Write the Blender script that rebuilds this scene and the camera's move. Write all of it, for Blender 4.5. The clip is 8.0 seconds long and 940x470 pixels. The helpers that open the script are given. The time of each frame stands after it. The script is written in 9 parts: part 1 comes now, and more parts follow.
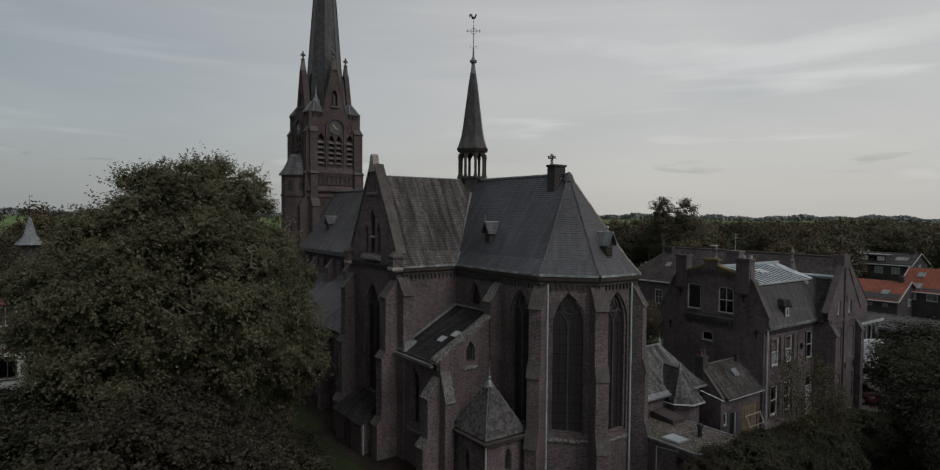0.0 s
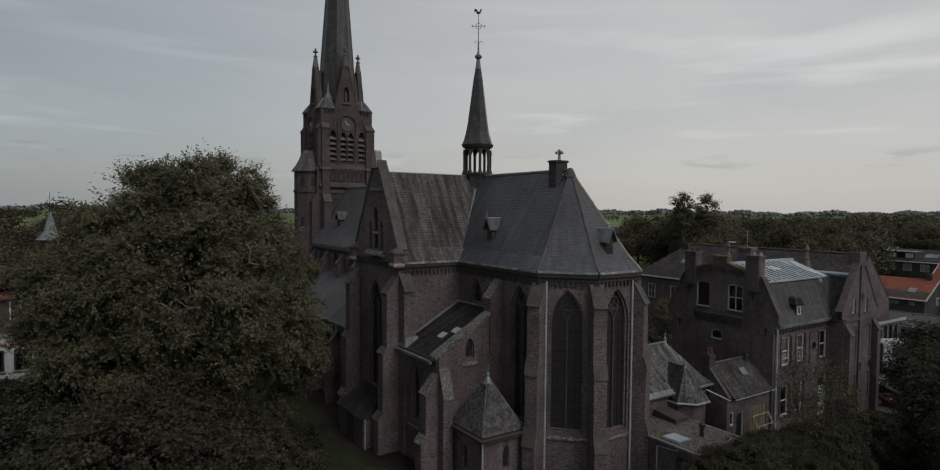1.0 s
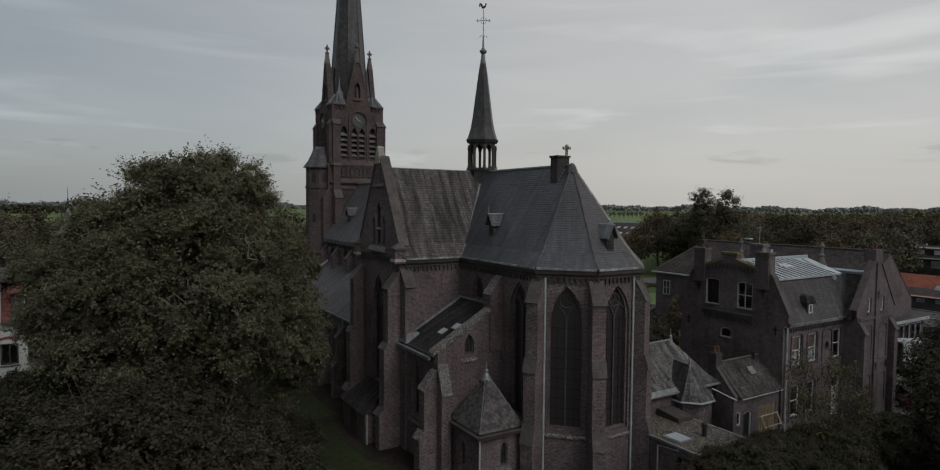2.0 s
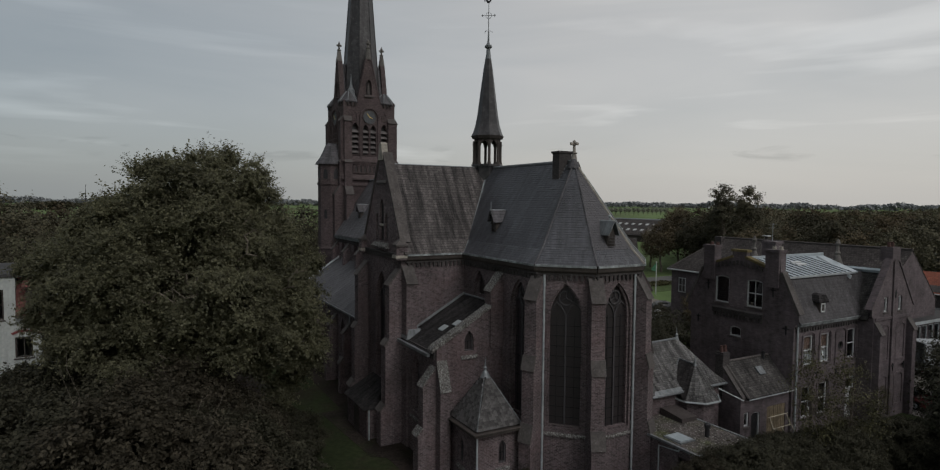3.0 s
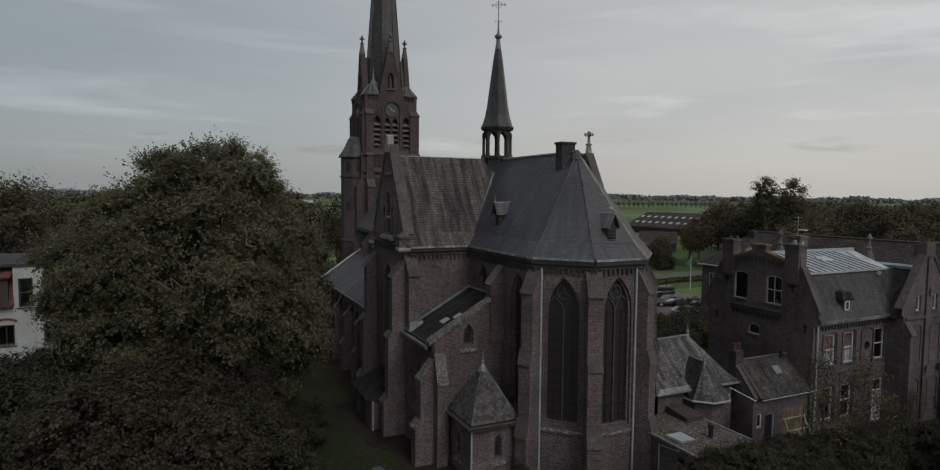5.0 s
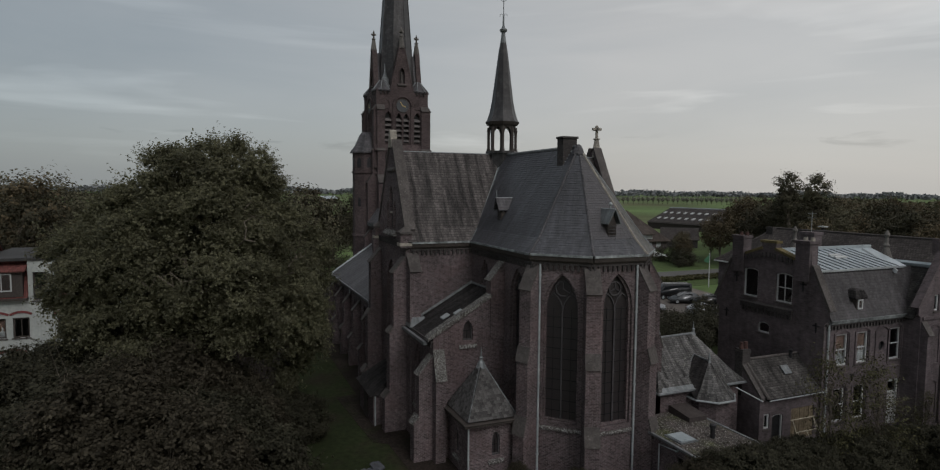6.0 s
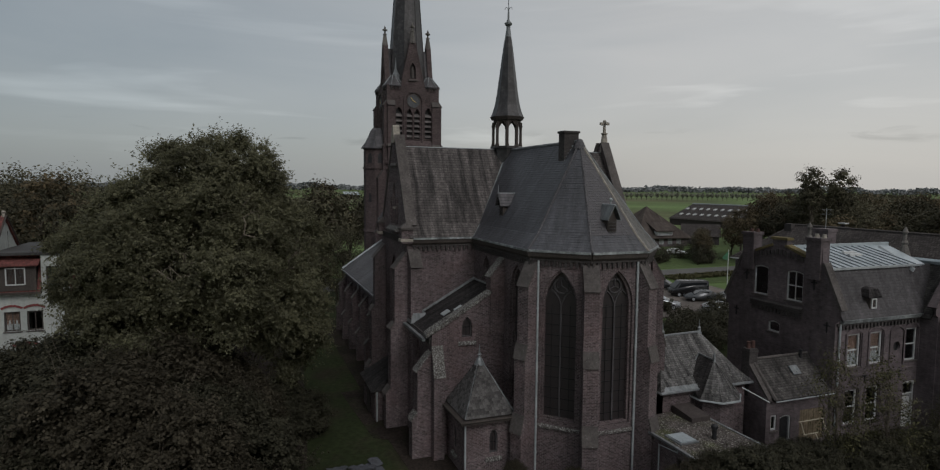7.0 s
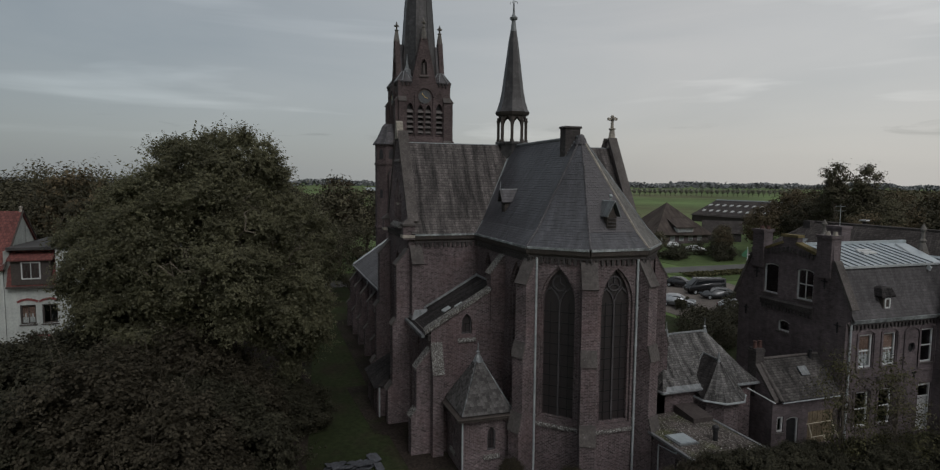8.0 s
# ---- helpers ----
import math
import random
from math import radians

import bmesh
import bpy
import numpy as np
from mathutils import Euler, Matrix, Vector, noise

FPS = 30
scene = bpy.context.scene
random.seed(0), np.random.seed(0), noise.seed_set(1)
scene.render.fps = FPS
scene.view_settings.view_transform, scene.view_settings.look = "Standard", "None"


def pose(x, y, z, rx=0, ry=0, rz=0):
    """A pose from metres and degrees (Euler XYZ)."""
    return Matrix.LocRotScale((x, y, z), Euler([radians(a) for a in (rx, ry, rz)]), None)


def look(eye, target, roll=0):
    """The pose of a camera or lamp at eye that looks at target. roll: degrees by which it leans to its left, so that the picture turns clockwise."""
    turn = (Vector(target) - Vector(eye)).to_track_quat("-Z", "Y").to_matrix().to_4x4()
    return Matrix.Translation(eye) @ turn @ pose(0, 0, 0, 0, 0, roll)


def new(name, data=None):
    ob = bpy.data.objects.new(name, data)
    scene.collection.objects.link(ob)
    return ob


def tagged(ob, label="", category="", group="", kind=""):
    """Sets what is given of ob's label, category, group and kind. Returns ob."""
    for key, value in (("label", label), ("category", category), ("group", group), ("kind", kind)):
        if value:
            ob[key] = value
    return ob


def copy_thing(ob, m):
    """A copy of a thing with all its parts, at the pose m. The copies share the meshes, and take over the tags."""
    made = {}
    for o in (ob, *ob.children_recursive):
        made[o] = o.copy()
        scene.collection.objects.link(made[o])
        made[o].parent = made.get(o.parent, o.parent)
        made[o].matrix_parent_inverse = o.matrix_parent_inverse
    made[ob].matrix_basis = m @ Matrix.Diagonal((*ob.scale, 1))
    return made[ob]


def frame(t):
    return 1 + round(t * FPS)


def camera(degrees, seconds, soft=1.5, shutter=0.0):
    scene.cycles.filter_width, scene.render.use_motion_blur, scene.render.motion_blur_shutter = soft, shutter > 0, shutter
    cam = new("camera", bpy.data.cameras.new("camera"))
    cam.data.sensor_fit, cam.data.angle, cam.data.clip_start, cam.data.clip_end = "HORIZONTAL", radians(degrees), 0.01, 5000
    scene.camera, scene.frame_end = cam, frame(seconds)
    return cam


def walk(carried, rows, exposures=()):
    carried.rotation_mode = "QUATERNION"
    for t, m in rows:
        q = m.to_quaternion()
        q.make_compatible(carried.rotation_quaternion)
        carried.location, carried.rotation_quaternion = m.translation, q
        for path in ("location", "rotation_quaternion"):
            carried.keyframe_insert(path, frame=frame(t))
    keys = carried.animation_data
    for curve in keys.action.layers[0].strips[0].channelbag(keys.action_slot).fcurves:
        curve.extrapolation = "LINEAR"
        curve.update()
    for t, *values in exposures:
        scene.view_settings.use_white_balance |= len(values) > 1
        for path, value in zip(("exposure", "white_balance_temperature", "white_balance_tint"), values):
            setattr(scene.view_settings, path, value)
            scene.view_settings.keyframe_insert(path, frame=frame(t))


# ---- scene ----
cam = camera(75.5, 8.0, soft=1.2)
PATH = [
    (0, (36.073, -26.078, 15.109), (34.45, -24.912, 15.039), 0.5),
    (0.5, (36.445, -25.452, 15.139), (34.798, -24.319, 15.06), 0.5),
    (1, (36.801, -24.856, 15.153), (35.133, -23.756, 15.068), 0.5),
    (1.5, (37.103, -24.257, 15.158), (35.415, -23.189, 15.066), 0.5),
    (3, (37.858, -22.398, 15.127), (36.112, -21.428, 15.017), 0.5),
    (3.5, (38.116, -21.791, 15.127), (36.352, -20.855, 15.012), 0.5),
    (4, (38.333, -21.169, 15.1), (36.552, -20.266, 14.979), 0.5),
    (4.5, (38.541, -20.587, 15.088), (36.745, -19.716, 14.961), 0.5),
    (6, (39.031, -18.671, 15.047), (37.19, -17.903, 14.9), 0.5),
    (6.5, (39.153, -18.019, 15.055), (37.298, -17.286, 14.9), 0.5),
    (7, (39.221, -17.372, 15.03), (37.354, -16.673, 14.869), 0.5),
    (7.5, (39.353, -16.741, 15.011), (37.474, -16.078, 14.845), 0.5),
    (8, (39.447, -16.127, 15.051), (37.556, -15.498, 14.876), 0.5),
]
walk(cam, [(t, look(eye, target, roll)) for t, eye, target, roll in PATH])

# ---- daylight: an even overcast sky, a little brighter in the east ----
world = bpy.data.worlds.new("overcast_sky")
scene.world = world
world.use_nodes = True
wn, wl = world.node_tree.nodes, world.node_tree.links
wn.clear()
SUN_EL, SUN_AZ = radians(46), radians(84)
sky = wn.new("ShaderNodeTexSky")
sky.sky_type, sky.sun_disc = "NISHITA", False
sky.sun_elevation, sky.sun_rotation = SUN_EL, SUN_AZ
sky.air_density, sky.dust_density, sky.ozone_density = 1.0, 3.0, 1.0
sky_bg = wn.new("ShaderNodeBackground")
sky_bg.inputs["Strength"].default_value = 0.02
wl.new(sky.outputs[0], sky_bg.inputs["Color"])
wco = wn.new("ShaderNodeTexCoord")
wmap = wn.new("ShaderNodeMapping")
wmap.inputs["Scale"].default_value = (0.8, 0.8, 3.6)
wmap.inputs["Rotation"].default_value = (0.05, 0.03, 0.6)
wl.new(wco.outputs["Generated"], wmap.inputs["Vector"])
wnoise = wn.new("ShaderNodeTexNoise")
wnoise.inputs["Scale"].default_value, wnoise.inputs["Detail"].default_value = 2.1, 5.0
wnoise.inputs["Roughness"].default_value, wnoise.inputs["Distortion"].default_value = 0.5, 0.65
wl.new(wmap.outputs[0], wnoise.inputs["Vector"])
wramp = wn.new("ShaderNodeValToRGB")
wramp.color_ramp.elements[0].position, wramp.color_ramp.elements[0].color = 0.34, (0.3, 0.309, 0.312, 1)
wramp.color_ramp.elements[1].position, wramp.color_ramp.elements[1].color = 0.68, (0.376, 0.374, 0.369, 1)
wl.new(wnoise.outputs["Fac"], wramp.inputs["Fac"])
cloud_bg = wn.new("ShaderNodeBackground")
cloud_bg.inputs["Strength"].default_value = 1.2
# the cloud sheet is thinner, so brighter, to the north-east, and paler low down
wdot = wn.new("ShaderNodeVectorMath")
wdot.operation = "DOT_PRODUCT"
wdot.inputs[1].default_value = (0.5, 0.85, 0.0)
wl.new(wco.outputs["Generated"], wdot.inputs[0])
wside = wn.new("ShaderNodeMapRange")
for k, v in ((1, -0.85), (2, 0.35), (3, 0.56), (4, 1.16)):
    wside.inputs[k].default_value = v
wl.new(wdot.outputs["Value"], wside.inputs[0])
wsep = wn.new("ShaderNodeSeparateXYZ")
wl.new(wco.outputs["Generated"], wsep.inputs[0])
wlow = wn.new("ShaderNodeMapRange")
for k, v in ((1, 0.0), (2, 0.22), (3, 1.0), (4, 0.0)):
    wlow.inputs[k].default_value = v
wl.new(wsep.outputs["Z"], wlow.inputs[0])
wpale = wn.new("ShaderNodeMix")
wpale.data_type = "RGBA"
wpale.inputs[7].default_value = (0.335, 0.332, 0.325, 1)
wl.new(wramp.outputs["Color"], wpale.inputs[6])
whalf = wn.new("ShaderNodeMath")
whalf.operation = "MULTIPLY"
whalf.inputs[1].default_value = 0.75
wl.new(wlow.outputs[0], whalf.inputs[0])
wl.new(whalf.outputs[0], wpale.inputs[0])
wtint = wn.new("ShaderNodeMix")
wtint.data_type = "RGBA"
wtint.inputs[6].default_value = (0.925, 1.0, 1.03, 1)
wtint.inputs[7].default_value = (1.025, 1.0, 0.965, 1)
wbend = wn.new("ShaderNodeMapRange")
for k, v in ((1, -0.7), (2, 0.1), (3, 0.0), (4, 1.0)):
    wbend.inputs[k].default_value = v
wl.new(wdot.outputs["Value"], wbend.inputs[0])
wl.new(wbend.outputs[0], wtint.inputs[0])
wcol = wn.new("ShaderNodeMix")
wcol.data_type, wcol.blend_type = "RGBA", "MULTIPLY"
wcol.inputs[0].default_value = 1.0
wl.new(wpale.outputs[2], wcol.inputs[6])
wl.new(wtint.outputs[2], wcol.inputs[7])


def sky_noise(scale, stretch, turn, lo, hi, gain):
    mp = wn.new("ShaderNodeMapping")
    mp.inputs["Scale"].default_value = (scale, scale, scale * stretch)
    mp.inputs["Rotation"].default_value = turn
    wl.new(wco.outputs["Generated"], mp.inputs["Vector"])
    nz = wn.new("ShaderNodeTexNoise")
    nz.inputs["Scale"].default_value, nz.inputs["Detail"].default_value, nz.inputs["Distortion"].default_value = 1.0, 4.0, 0.4
    wl.new(mp.outputs[0], nz.inputs["Vector"])
    r = wn.new("ShaderNodeMapRange")
    for k, v in ((1, lo), (2, hi), (3, 0.0), (4, gain)):
        r.inputs[k].default_value = v
    wl.new(nz.outputs["Fac"], r.inputs[0])
    return r.outputs[0]


def sky_band(z0, z1, z2, z3):
    parts = []
    for a, c in ((z0, z1), (z3, z2)):
        r = wn.new("ShaderNodeMapRange")
        for k, v in ((1, a), (2, c), (3, 0.0), (4, 1.0)):
            r.inputs[k].default_value = v
        wl.new(wsep.outputs["Z"], r.inputs[0])
        parts.append(r.outputs[0])
    return sky_math("MULTIPLY", *parts)


def sky_math(op, a, c):
    mt = wn.new("ShaderNodeMath")
    mt.operation = op
    for k, v in ((0, a), (1, c)):
        if isinstance(v, float):
            mt.inputs[k].default_value = v
        else:
            wl.new(v, mt.inputs[k])
    return mt.outputs[0]


# thin bright streaks low in the sky and a few small dark clouds over the horizon
streaks = sky_math("MULTIPLY", sky_noise(2.3, 9.0, (0.1, 0.05, 0.0), 0.56, 0.72, 0.34), sky_band(0.03, 0.07, 0.16, 0.34))
scuds = sky_math("MULTIPLY", sky_noise(9.0, 6.0, (0.0, 0.0, 0.3), 0.58, 0.66, 0.16), sky_band(0.058, 0.068, 0.08, 0.092))
lit = sky_math("SUBTRACT", sky_math("ADD", streaks, 1.0), scuds)
wscale = wn.new("ShaderNodeVectorMath")
wscale.operation = "SCALE"
wl.new(wcol.outputs[2], wscale.inputs[0])
wl.new(sky_math("MULTIPLY", wside.outputs[0], lit), wscale.inputs["Scale"])
wl.new(wscale.outputs[0], cloud_bg.inputs["Color"])
wadd = wn.new("ShaderNodeAddShader")
wl.new(sky_bg.outputs[0], wadd.inputs[0])
wl.new(cloud_bg.outputs[0], wadd.inputs[1])
wout = wn.new("ShaderNodeOutputWorld")
wl.new(wadd.outputs[0], wout.inputs["Surface"])

sun = new("sun", bpy.data.lights.new("sun", "SUN"))
sun.data.energy, sun.data.angle, sun.data.color = 1.05, radians(30), (0.985, 0.98, 1.0)
sun_dir = Vector((math.sin(SUN_AZ) * math.cos(SUN_EL), math.cos(SUN_AZ) * math.cos(SUN_EL), math.sin(SUN_EL)))
sun.matrix_world = look(sun_dir * 200, (0, 0, 0))

# ---- materials ----
def material(name, base, rough=0.85, spec=0.3, metal=0.0, coarse=(0.45, 0.35), fine=(9.0, 0.2), brick=None, lichen=None, streak=None, bump=0.0, island=0.0, tint=None, obj=0.0, course=None):
    """coarse, fine: (scale, strength) of two noises. brick: (width, height, joint, joint colour, spread). lichen: (scale, threshold, colour).
    streak: (strength) of runs down the slope. island: spread of colour from piece to piece. tint: (colour, scale, amount) of patches. obj: spread from object to object."""
    m = bpy.data.materials.new(name)
    m.use_nodes = True
    n, l = m.node_tree.nodes, m.node_tree.links
    b = n["Principled BSDF"]
    b.inputs["Roughness"].default_value, b.inputs["Metallic"].default_value = rough, metal
    b.inputs["Specular IOR Level"].default_value = spec
    co = n.new("ShaderNodeTexCoord")

    def noise_at(scale, detail=4.0, vec=None, rgh=0.6):
        t = n.new("ShaderNodeTexNoise")
        t.inputs["Scale"].default_value, t.inputs["Detail"].default_value, t.inputs["Roughness"].default_value = scale, detail, rgh
        l.new(vec or co.outputs["Object"], t.inputs["Vector"])
        return t.outputs["Fac"]

    def mixed(kind, fac, a, c):
        x = n.new("ShaderNodeMix")
        x.data_type, x.blend_type = "RGBA", kind
        for k, v in ((0, fac), (6, a), (7, c)):
            if isinstance(v, bpy.types.NodeSocket):
                l.new(v, x.inputs[k])
            else:
                x.inputs[k].default_value = v if k == 0 else (*v[:3], 1)
        return x.outputs[2]

    def ranged(v, a, c, lo, hi):
        r = n.new("ShaderNodeMapRange")
        for k, q in zip(range(5), (None, a, c, lo, hi)):
            if q is not None:
                r.inputs[k].default_value = q
        l.new(v, r.inputs[0])
        return r.outputs[0]

    def grey(v):
        c = n.new("ShaderNodeCombineColor")
        for k in range(3):
            l.new(v, c.inputs[k])
        return c.outputs[0]

    col = mixed("MIX", 0.0, base, base)
    height = None
    if brick:
        w, h, joint, jcol, spread = brick
        t = n.new("ShaderNodeTexBrick")
        t.inputs["Scale"].default_value = 1.0
        t.inputs["Brick Width"].default_value, t.inputs["Row Height"].default_value = w, h
        t.inputs["Mortar Size"].default_value, t.inputs["Mortar Smooth"].default_value = joint, 0.3
        t.inputs["Color1"].default_value = (*[c * (1 - spread) for c in base], 1)
        t.inputs["Color2"].default_value = (*[c * (1 + spread) for c in base], 1)
        t.inputs["Mortar"].default_value = (*jcol, 1)
        l.new(co.outputs["UV"], t.inputs["Vector"])
        col = t.outputs["Color"]
        height = t.outputs["Fac"]
    if course:
        uvs = n.new("ShaderNodeSeparateXYZ")
        l.new(co.outputs["UV"], uvs.inputs[0])
        prev = uvs.outputs["Y"]
        for op, q in (("DIVIDE", course[0]), ("FRACT", None)):
            mt = n.new("ShaderNodeMath")
            mt.operation = op
            l.new(prev, mt.inputs[0])
            if q:
                mt.inputs[1].default_value = q
            prev = mt.outputs[0]
        col = mixed("MULTIPLY", 1.0, col, grey(ranged(prev, 0.0, 0.3, 1 - course[1], 1.0)))
        col = mixed("MULTIPLY", 1.0, col, grey(ranged(prev, 0.6, 1.0, 1.0, 1 + course[1] * 0.3)))
    if tint:
        tc, ts, ta = tint
        col = mixed("MIX", ranged(noise_at(ts, 3.0), 0.48, 0.68, 0.0, ta), col, tc)
    if coarse:
        col = mixed("MULTIPLY", 1.0, col, grey(ranged(noise_at(coarse[0], 5.0), 0.3, 0.7, 1 - coarse[1], 1 + coarse[1])))
    if fine:
        col = mixed("MULTIPLY", 1.0, col, grey(ranged(noise_at(fine[0], 3.0), 0.3, 0.7, 1 - fine[1], 1 + fine[1])))
    if streak:
        mp = n.new("ShaderNodeMapping")
        mp.inputs["Scale"].default_value = (2.6, 0.22, 1.0)
        l.new(co.outputs["UV"], mp.inputs["Vector"])
        col = mixed("MULTIPLY", 1.0, col, grey(ranged(noise_at(1.0, 5.0, mp.outputs[0], 0.65), 0.35, 0.65, 1 - streak, 1 + streak * 0.8)))
    if island:
        g = n.new("ShaderNodeNewGeometry")
        col = mixed("MULTIPLY", 1.0, col, grey(ranged(g.outputs["Random Per Island"], 0, 1, 1 - island, 1 + island)))
    if obj:
        oi = n.new("ShaderNodeObjectInfo")
        col = mixed("MULTIPLY", 1.0, col, grey(ranged(oi.outputs["Random"], 0, 1, 1 - obj, 1 + obj)))
    if lichen:
        ls, lt, lc = lichen
        col = mixed("MIX", ranged(noise_at(ls, 6.0, None, 0.7), lt, lt + 0.06, 0.0, 0.85), col, lc)
    l.new(col, b.inputs["Base Color"])
    if bump:
        bp = n.new("ShaderNodeBump")
        bp.inputs["Strength"].default_value, bp.inputs["Distance"].default_value = bump, 0.03
        v = noise_at(fine[0] * 1.7 if fine else 12.0)
        if height is not None:
            s = n.new("ShaderNodeMath")
            s.operation = "SUBTRACT"
            l.new(v, s.inputs[0])
            l.new(height, s.inputs[1])
            v = s.outputs[0]
        l.new(v, bp.inputs["Height"])
        l.new(bp.outputs[0], b.inputs["Normal"])
    return m


def leaf_material(name, base, spread=0.45, pale=0.25, obj=0.0, rough=0.6, spec=0.12):
    m = material(name, base, rough=rough, spec=spec, coarse=(0.45, 0.3), fine=(1.9, 0.35), island=spread, obj=obj)
    n, l = m.node_tree.nodes, m.node_tree.links
    b = n["Principled BSDF"]
    tr = n.new("ShaderNodeBsdfTranslucent")
    l.new(b.inputs["Base Color"].links[0].from_socket, tr.inputs["Color"])
    mx = n.new("ShaderNodeMixShader")
    mx.inputs[0].default_value = pale
    l.new(b.outputs[0], mx.inputs[1])
    l.new(tr.outputs[0], mx.inputs[2])
    l.new(mx.outputs[0], n["Material Output"].inputs["Surface"])
    return m


BRICK = material("sooty_brown_brick", (0.078, 0.058, 0.061), 0.9, 0.2, coarse=(0.3, 0.3), fine=(7, 0.34), brick=(0.23, 0.075, 0.013, (0.15, 0.132, 0.132), 0.42), tint=((0.105, 0.07, 0.07), 0.42, 0.45), streak=0.12, bump=0.6)
BRICK_TOWER = material("dark_red_brown_brick", (0.064, 0.048, 0.05), 0.9, 0.2, coarse=(0.4, 0.28), fine=(6, 0.2), brick=(0.23, 0.075, 0.01, (0.085, 0.07, 0.064), 0.28), bump=0.4)
BRICK_RECT = material("grey_brown_brick", (0.095, 0.077, 0.081), 0.9, 0.2, coarse=(0.35, 0.32), fine=(3, 0.2), brick=(0.23, 0.075, 0.011, (0.095, 0.085, 0.088), 0.2), streak=0.15, bump=0.4)
BRICK_DARK = material("black_brown_brick", (0.045, 0.04, 0.04), 0.9, 0.2, coarse=(0.6, 0.3), brick=(0.23, 0.075, 0.011, (0.06, 0.056, 0.053), 0.25), bump=0.4)
SLATE = material("weathered_grey_slate", (0.066, 0.063, 0.068), 0.66, 0.4, coarse=(0.3, 0.26), fine=(5, 0.2), brick=(0.26, 0.19, 0.008, (0.034, 0.032, 0.034), 0.17), course=(0.19, 0.6), streak=0.45, lichen=(7.0, 0.69, (0.17, 0.17, 0.165)), bump=0.6)
SLATE_MANSARD = material("grey_mansard_slate", (0.058, 0.055, 0.057), 0.75, 0.25, coarse=(0.35, 0.22), fine=(5, 0.2), brick=(0.26, 0.19, 0.006, (0.05, 0.047, 0.05), 0.14), course=(0.19, 0.28), streak=0.25, lichen=(6.5, 0.675, (0.24, 0.24, 0.23)), bump=0.5)
BITUMEN = material("grey_roof_bitumen", (0.042, 0.041, 0.041), 0.8, 0.25, coarse=(0.4, 0.3), fine=(6, 0.2))
SLATE_ROWS = material("single_grey_slate", (0.051, 0.052, 0.059), 0.46, 0.5, coarse=(0.3, 0.26), fine=(5, 0.2), streak=0.4, lichen=(7.0, 0.69, (0.17, 0.17, 0.165)), bump=0.3, island=0.13)
SLATE_ROWS_BROWN = material("single_brown_slate", (0.051, 0.047, 0.047), 0.76, 0.3, coarse=(0.6, 0.25), fine=(7, 0.3), streak=0.45, lichen=(6.0, 0.69, (0.14, 0.135, 0.125)), bump=0.4, island=0.16)
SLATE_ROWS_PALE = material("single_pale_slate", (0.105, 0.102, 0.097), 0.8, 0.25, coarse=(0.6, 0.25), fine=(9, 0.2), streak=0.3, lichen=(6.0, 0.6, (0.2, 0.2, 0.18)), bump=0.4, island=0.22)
SLATE_SPIRE = material("glossy_dark_spire_slate", (0.03, 0.028, 0.029), 0.42, 0.4, coarse=(0.6, 0.5), fine=(3, 0.4), lichen=(3.0, 0.62, (0.075, 0.068, 0.062)), brick=(0.26, 0.19, 0.006, (0.02, 0.02, 0.021), 0.25), streak=0.4)
SLATE_BROWN = material("mossy_brown_slate", (0.064, 0.057, 0.055), 0.78, 0.3, coarse=(0.35, 0.32), fine=(5, 0.25), brick=(0.26, 0.19, 0.008, (0.03, 0.028, 0.027), 0.22), course=(0.19, 0.6), streak=0.75, lichen=(4.5, 0.69, (0.12, 0.115, 0.105)), bump=0.6)
SLATE_DARK = material("black_mossy_slate", (0.027, 0.025, 0.025), 0.85, 0.12, coarse=(0.5, 0.35), fine=(5, 0.25), brick=(0.2, 0.13, 0.007, (0.02, 0.019, 0.02), 0.3), course=(0.13, 0.45), streak=0.6, lichen=(4.5, 0.64, (0.1, 0.1, 0.085)), bump=0.6)
SLATE_MOSS = material("mottled_grey_slate", (0.048, 0.045, 0.043), 0.85, 0.2, coarse=(0.7, 0.4), fine=(5, 0.3), brick=(0.2, 0.15, 0.008, (0.026, 0.024, 0.023), 0.3), course=(0.15, 0.5), streak=0.5, lichen=(5.0, 0.64, (0.13, 0.13, 0.115)), bump=0.6)
SLATE_PIECE = material("single_lichened_slate", (0.07, 0.067, 0.066), 0.85, 0.2, coarse=(1.2, 0.2), fine=(12, 0.3), lichen=(22.0, 0.62, (0.19, 0.19, 0.175)), bump=0.4, obj=0.45)
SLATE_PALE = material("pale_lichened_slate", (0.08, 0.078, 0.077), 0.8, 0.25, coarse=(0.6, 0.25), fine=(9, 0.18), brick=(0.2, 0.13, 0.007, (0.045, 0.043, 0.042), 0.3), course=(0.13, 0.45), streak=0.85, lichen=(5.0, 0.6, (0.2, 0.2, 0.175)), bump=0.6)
STONE = material("dark_lichened_stone", (0.058, 0.053, 0.05), 0.9, 0.2, coarse=(1.1, 0.3), fine=(9, 0.3), lichen=(15.0, 0.51, (0.27, 0.272, 0.26)), bump=0.6)
STONE_PLAIN = material("grey_brown_stone", (0.072, 0.065, 0.062), 0.9, 0.2, coarse=(0.9, 0.3), fine=(8, 0.25), lichen=(9.0, 0.63, (0.23, 0.23, 0.215)), bump=0.4)
STONE_PALE = material("pale_weathered_stone", (0.25, 0.23, 0.2), 0.9, 0.2, coarse=(1.5, 0.35), fine=(8, 0.25), bump=0.4)
